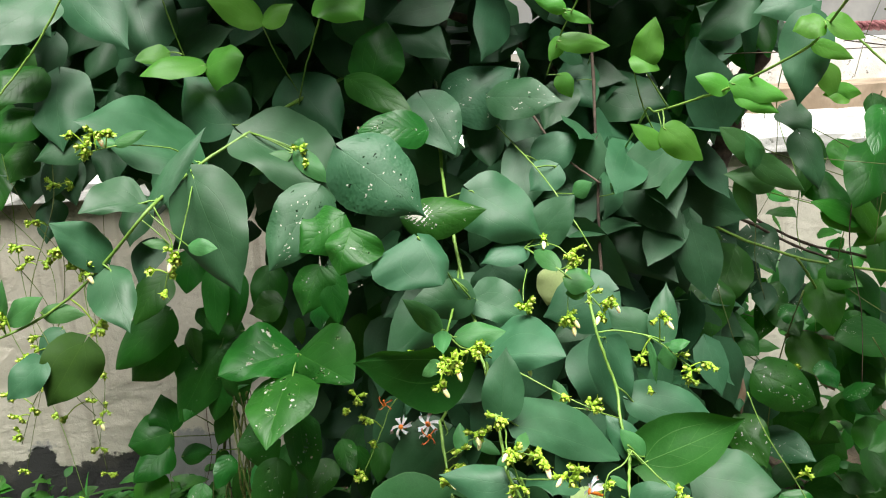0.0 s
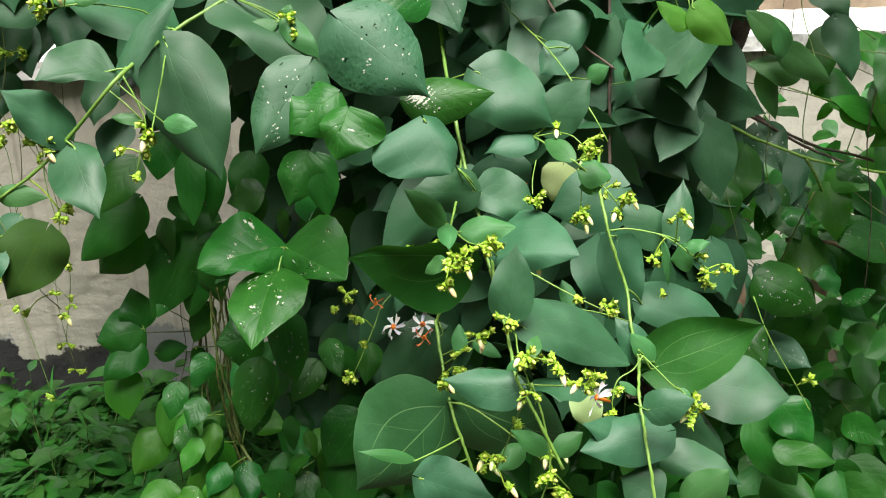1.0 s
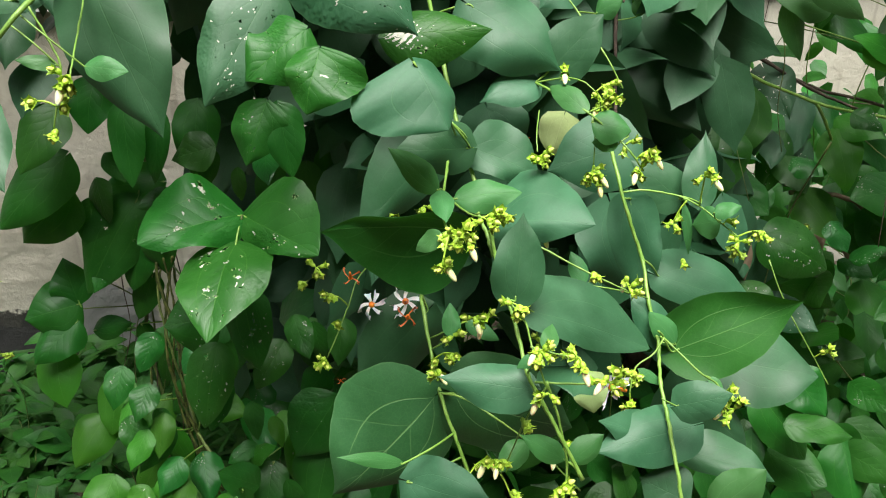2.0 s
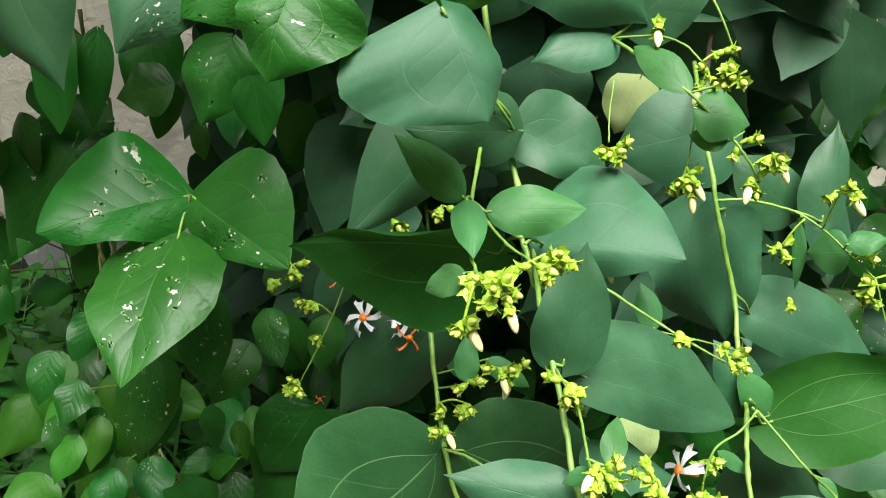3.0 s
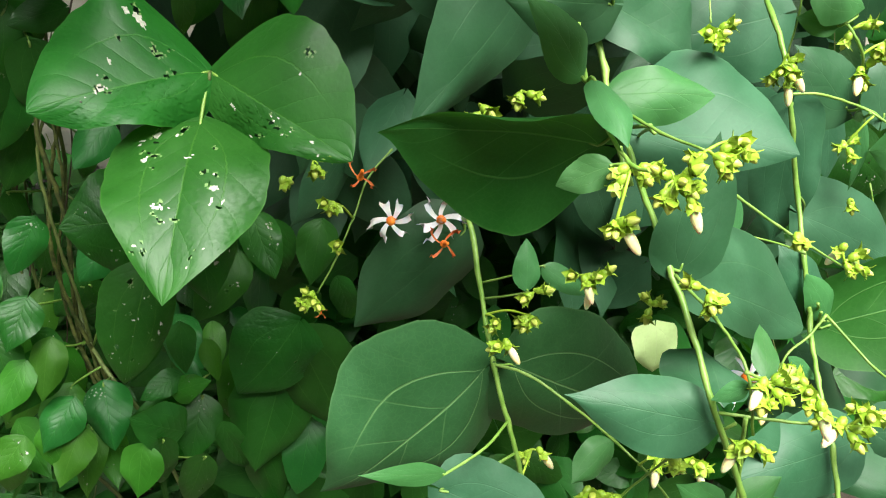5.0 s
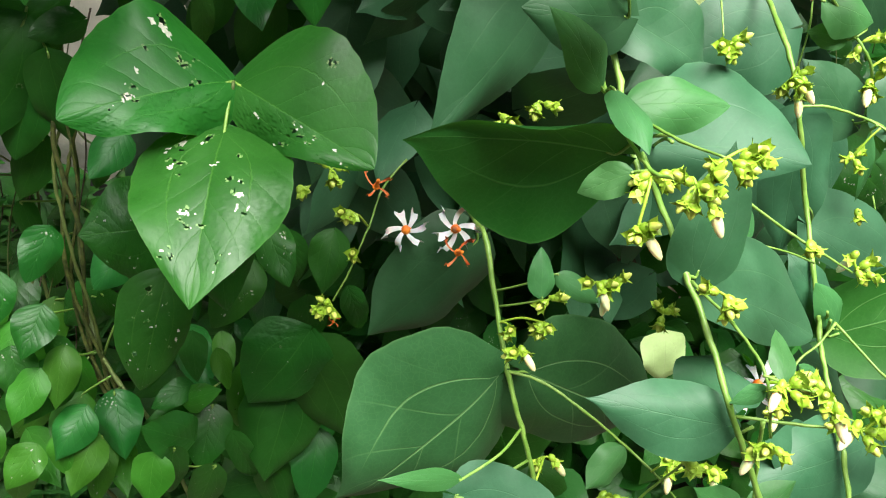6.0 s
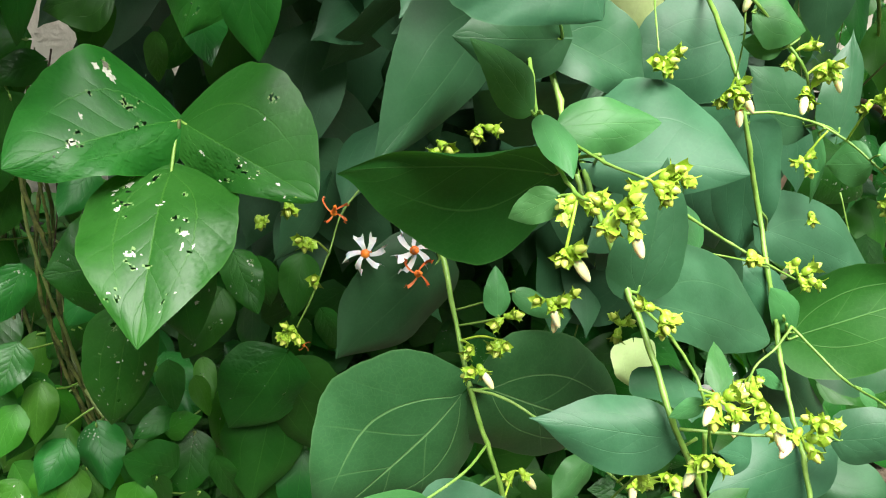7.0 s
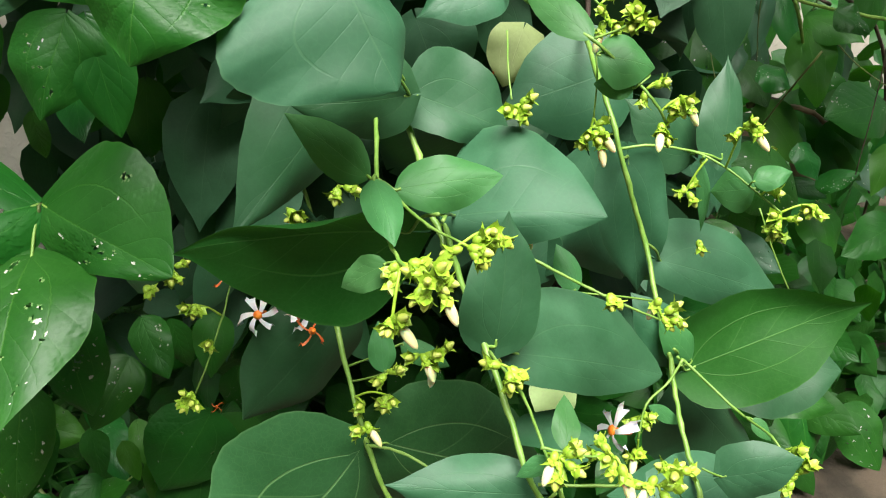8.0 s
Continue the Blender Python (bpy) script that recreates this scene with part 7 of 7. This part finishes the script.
def mass(name, owner, meshes, number, low, high, seed, keep, down=0.7):
    """The joined rest of the leaves, deep in the shade and up in the unseen crown, where no one could count them."""
    rng = np.random.RandomState(seed)
    forms = []
    for m in meshes:
        v = np.empty(len(m.vertices) * 3)
        m.vertices.foreach_get("co", v)
        forms.append((v.reshape(-1, 3), [tuple(p.vertices) for p in m.polygons]))
    verts, faces, uvs, k = [], [], [], 0
    layers = []
    for m in meshes:
        uv = np.zeros((len(m.vertices), 2))
        for loop, co in zip(m.loops, m.uv_layers[0].data):
            uv[loop.vertex_index] = co.uv
        layers.append(uv)
    made = 0
    while made < number:
        p = np.array([rng.uniform(a, b) for a, b in zip(low, high)])
        if not keep(p):
            continue
        pick = rng.randint(len(forms))
        v, f = forms[pick]
        half = len(v)
        turn = np.array(turned(rng, down).to_3x3())
        verts.append(p + (v[:half] * rng.uniform(0.75, 1.2)) @ turn.T)
        faces += [tuple(i + k for i in q) for q in f]
        uvs.append(layers[pick][:half])
        k += half
        made += 1
    return tagged(add(name, np.vstack(verts), faces, [meshes[0].materials[0]], owner, PLACE[owner.name], np.vstack(uvs)), kind="stuff")


scatter(limb, INNER, 170, (-0.42, 1.25, 0.5), (0.62, 1.55, 1.25), 3, inside)
scatter(limb, INNER, 110, (-0.75, 1.2, 1.14), (0.75, 1.5, 1.6), 4, inside, 0.4)
mass("core_foliage", shrub, INNER, 240, (-0.10, 1.10, 0.60), (0.46, 1.32, 1.14), 31, inside)
mass("inner_foliage", shrub, INNER, 600, (-0.55, 1.45, 0.3), (0.52, 1.9, 1.3), 7, inside)
mass("high_foliage", shrub, INNER, 500, (-1.0, 1.12, 1.25), (0.85, 1.75, 1.6), 8, inside, 0.4)
# crown leaves added above the view, left and middle, to darken the interior
mass("crown_foliage", shrub, INNER, 560, (-0.30, 0.9, 1.4), (0.6, 1.6, 1.9), 13, lambda p: p[1] > 0.9 + 0.28 * min(1, max(0, p[0] / 0.2 + 0.25)) + 0.22 * abs(p[2] - 1.5), 0.3)
mass("crown_edge", shrub, INNER, 150, (-0.80, 1.0, 1.45), (-0.36, 1.4, 1.85), 19, lambda p: p[1] > 1.0 + 0.2 * abs(p[2] - 1.5), 0.3)
mass("side_foliage", shrub, INNER, 420, (-1.0, 1.15, 1.06), (-0.22, 1.5, 1.4), 18, lambda p: p[2] > 1.06 + 0.1 * (-p[0] - 0.22), 0.5)
# unseen overhang added on the right to shade the low tangle
mass("crown_side", shrub, INNER, 270, (0.42, 0.70, 1.42), (1.4, 1.6, 1.85), 15, lambda p: p[1] > max(0.72, 1.02 - 0.9 * (p[0] - 0.42)), 0.3)
scatter(limb, TANGLE, 80, (0.36, 1.24, 0.82), (0.6, 1.45, 1.4), 14, inside)
scatter(bean_stem_low, INNER_BEAN, 60, (-0.32, 1.2, 0.08), (0.3, 1.5, 0.5), 5, lambda p: True, 0.3)
scatter(far_twig_low, TANGLE[:4], 210, (0.4, 1.36, 0.1), (1.5, 2.05, 0.86), 6, lambda p: p[1] < 1.95 + 0.2 * p[0], 0.5)
mass("low_foliage", wall_creeper, INNER_BEAN, 650, (0.0, 1.25, 0.0), (1.8, 2.2, 0.6), 9, lambda p: p[1] < 2.0 + 0.2 * p[0], 0.3)
mass("wall_foliage", wall_creeper, INNER_BEAN, 120, (0.5, 1.7, 0.45), (1.8, 2.3, 0.88), 10, lambda p: p[1] < 2.08 + 0.2 * p[0], 0.6)

scatter(bean_stem_low, INNER_BEAN, 90, (-0.1, 1.12, 0.12), (0.7, 1.5, 0.5), 16, lambda p: True, 0.4)
mass("foot_foliage", wall_creeper, INNER_BEAN, 800, (-0.15, 1.0, 0.05), (1.3, 1.6, 0.38), 17, lambda p: p[1] > 1.0 + 0.32 * max(0, p[0] - 0.05), 0.3)

rng = random.Random(21)
for n in range(22):  # thin dry twigs in the tangle
    x, y, z = rng.uniform(0.35, 1.2), rng.uniform(1.1, 1.9), rng.uniform(0.35, 0.9)
    a, reach = rng.uniform(-0.6, 0.5), rng.uniform(0.2, 0.5)
    if rng.random() < 0.3:
        a -= 1.2
    points = [(x + reach * s * math.cos(a), y + rng.uniform(-0.05, 0.05), z + reach * s * math.sin(a) - 0.05 * s * s + rng.uniform(-0.015, 0.015)) for s in (0, 0.35, 0.7, 1)]
    stem(wall_creeper, "twig", points, rng.uniform(0.0012, 0.003), 0.001, rng.choice(("bark", "vine", "vine")))

for n in range(34):  # thin green tendrils and stems among the leaves by the wall
    x, y, z = rng.uniform(0.4, 0.85), rng.uniform(1.08, 1.5), rng.uniform(0.85, 1.4)
    a, reach = rng.uniform(-1.9, 0.4), rng.uniform(0.12, 0.35)
    points = [(x + reach * s * math.cos(a) + rng.uniform(-0.012, 0.012), y + rng.uniform(-0.04, 0.04), z + reach * s * math.sin(a)) for s in (0, 0.3, 0.65, 1)]
    stem(wall_creeper, "tendril", points, rng.uniform(0.0008, 0.0018), 0.0008, rng.choice(("green", "vine", "vine", "bark")))
for n in range(13):  # and down the shrub's open side
    x, y, z = rng.uniform(-0.66, -0.47), rng.uniform(1.0, 1.15), rng.uniform(0.95, 1.25)
    reach = rng.uniform(0.15, 0.4)
    points = [(x + rng.uniform(-0.015, 0.015) + 0.1 * s * (n % 3 - 1), y + rng.uniform(-0.01, 0.01), z - reach * s) for s in (0, 0.3, 0.65, 1)]
    tendril = stem(limb, "tendril", points, rng.uniform(0.0006, 0.0012), 0.0006, rng.choice(("green", "vine")))
    buds(limb, points[-1], 0.012, 3, 0)
    buds(limb, points[2], 0.010, 2, 0, points[2])


# ---- weeds on the ground ----
def small_leaf(root, tip, width, up, rows=4):
    axis = unit(tip - root)
    length = np.linalg.norm(tip - root)
    n = unit(up - axis * (up @ axis))
    side = np.cross(axis, n)
    verts, uvs, faces = [], [], []
    for i in range(rows + 1):
        t = i / rows
        w = width * math.sin(math.pi * min(1, 0.06 + 0.94 * t) ** 0.8) if i < rows else 0.0004
        mid = root + axis * length * t + n * length * (0.25 * t - 0.35 * t * t)
        verts += [mid - side * w + n * w * 0.25, mid, mid + side * w + n * w * 0.25]
        uvs += [(0, t), (0.5, t), (1, t)]
        if i:
            k = 3 * i
            faces += [(k - 3, k - 2, k + 1, k), (k - 2, k - 1, k + 2, k + 1)]
    return verts, faces, uvs


def weeds(name, number, low, high, seed, size, label):
    """Low weeds: short stems, each with a few small leaves round it."""
    rng = np.random.RandomState(seed)
    verts, faces, uvs, slots = [], [], [], []

    def put(v, f, u, slot):
        k = len(verts)
        verts.extend(v)
        faces.extend(tuple(i + k for i in q) for q in f)
        uvs.extend(u)
        slots.extend([slot] * len(f))

    for w in range(number):
        x, y = rng.uniform(low[0], high[0]), rng.uniform(low[1], high[1])
        if y > 1.93 + 0.214 * (x + 1.0) or y < low[1] + 0.28 * (1 + noise.noise((x * 2.3, seed, 0))) * max(0.3, min(1, (x - low[0]) * 2)) - 0.1:
            continue
        if x < low[0] + 0.4 * (1 + noise.noise((y * 2.7, seed, 5))) * rng.rand():
            continue
        h = rng.uniform(0.03, 0.14) * (1.0 if rng.rand() < 0.8 else 1.5)
        lean = rng.randn(2) * 0.35 * h
        root, top = np.array((x, y, -0.005)), np.array((x + lean[0], y + lean[1], h))
        line = spline([root, (root + top) / 2 + (lean[0] * 0.2, 0, 0.01), top], 3)
        tv, tf = tube(line, np.linspace(0.0013, 0.0008, len(line)), 4, False)
        put(tv, tf, [(0.5, 0.5)] * len(tv), 1)
        grass = rng.rand() < 0.24
        for k in range(rng.randint(4, 9)):
            at = line[rng.randint(2, len(line))]
            a = rng.uniform(0, 6.283)
            out_way = np.array((math.cos(a), math.sin(a), rng.uniform(-0.2, 0.6)))
            s = size * rng.uniform(0.4, 1.0 + 1.3 * rng.rand())
            if grass:
                tip = at + unit(out_way) * s * 2.6
                put(*small_leaf(at, tip, s * 0.07, np.array((0, -0.3, 1.0))), 0)
            else:
                put(*small_leaf(at, at + unit(out_way) * s, s * rng.uniform(0.24, 0.36), np.array((rng.randn() * 0.2, -0.4, 1.0))), 0)
    return tagged(add(name, verts, faces, [WEED, MATS["vine"]], None, (0, 0, 0), uvs, slots), label, "weeds", kind="stuff")


weeds("weeds", 1900, (-2.0, 0.95), (0.15, 2.1), 11, 0.044, "low green weeds and grass along the foot of the wall")
weeds("weeds_shade", 500, (0.0, 1.2), (2.0, 2.6), 12, 0.036, "low green weeds in the shade under the creeper")
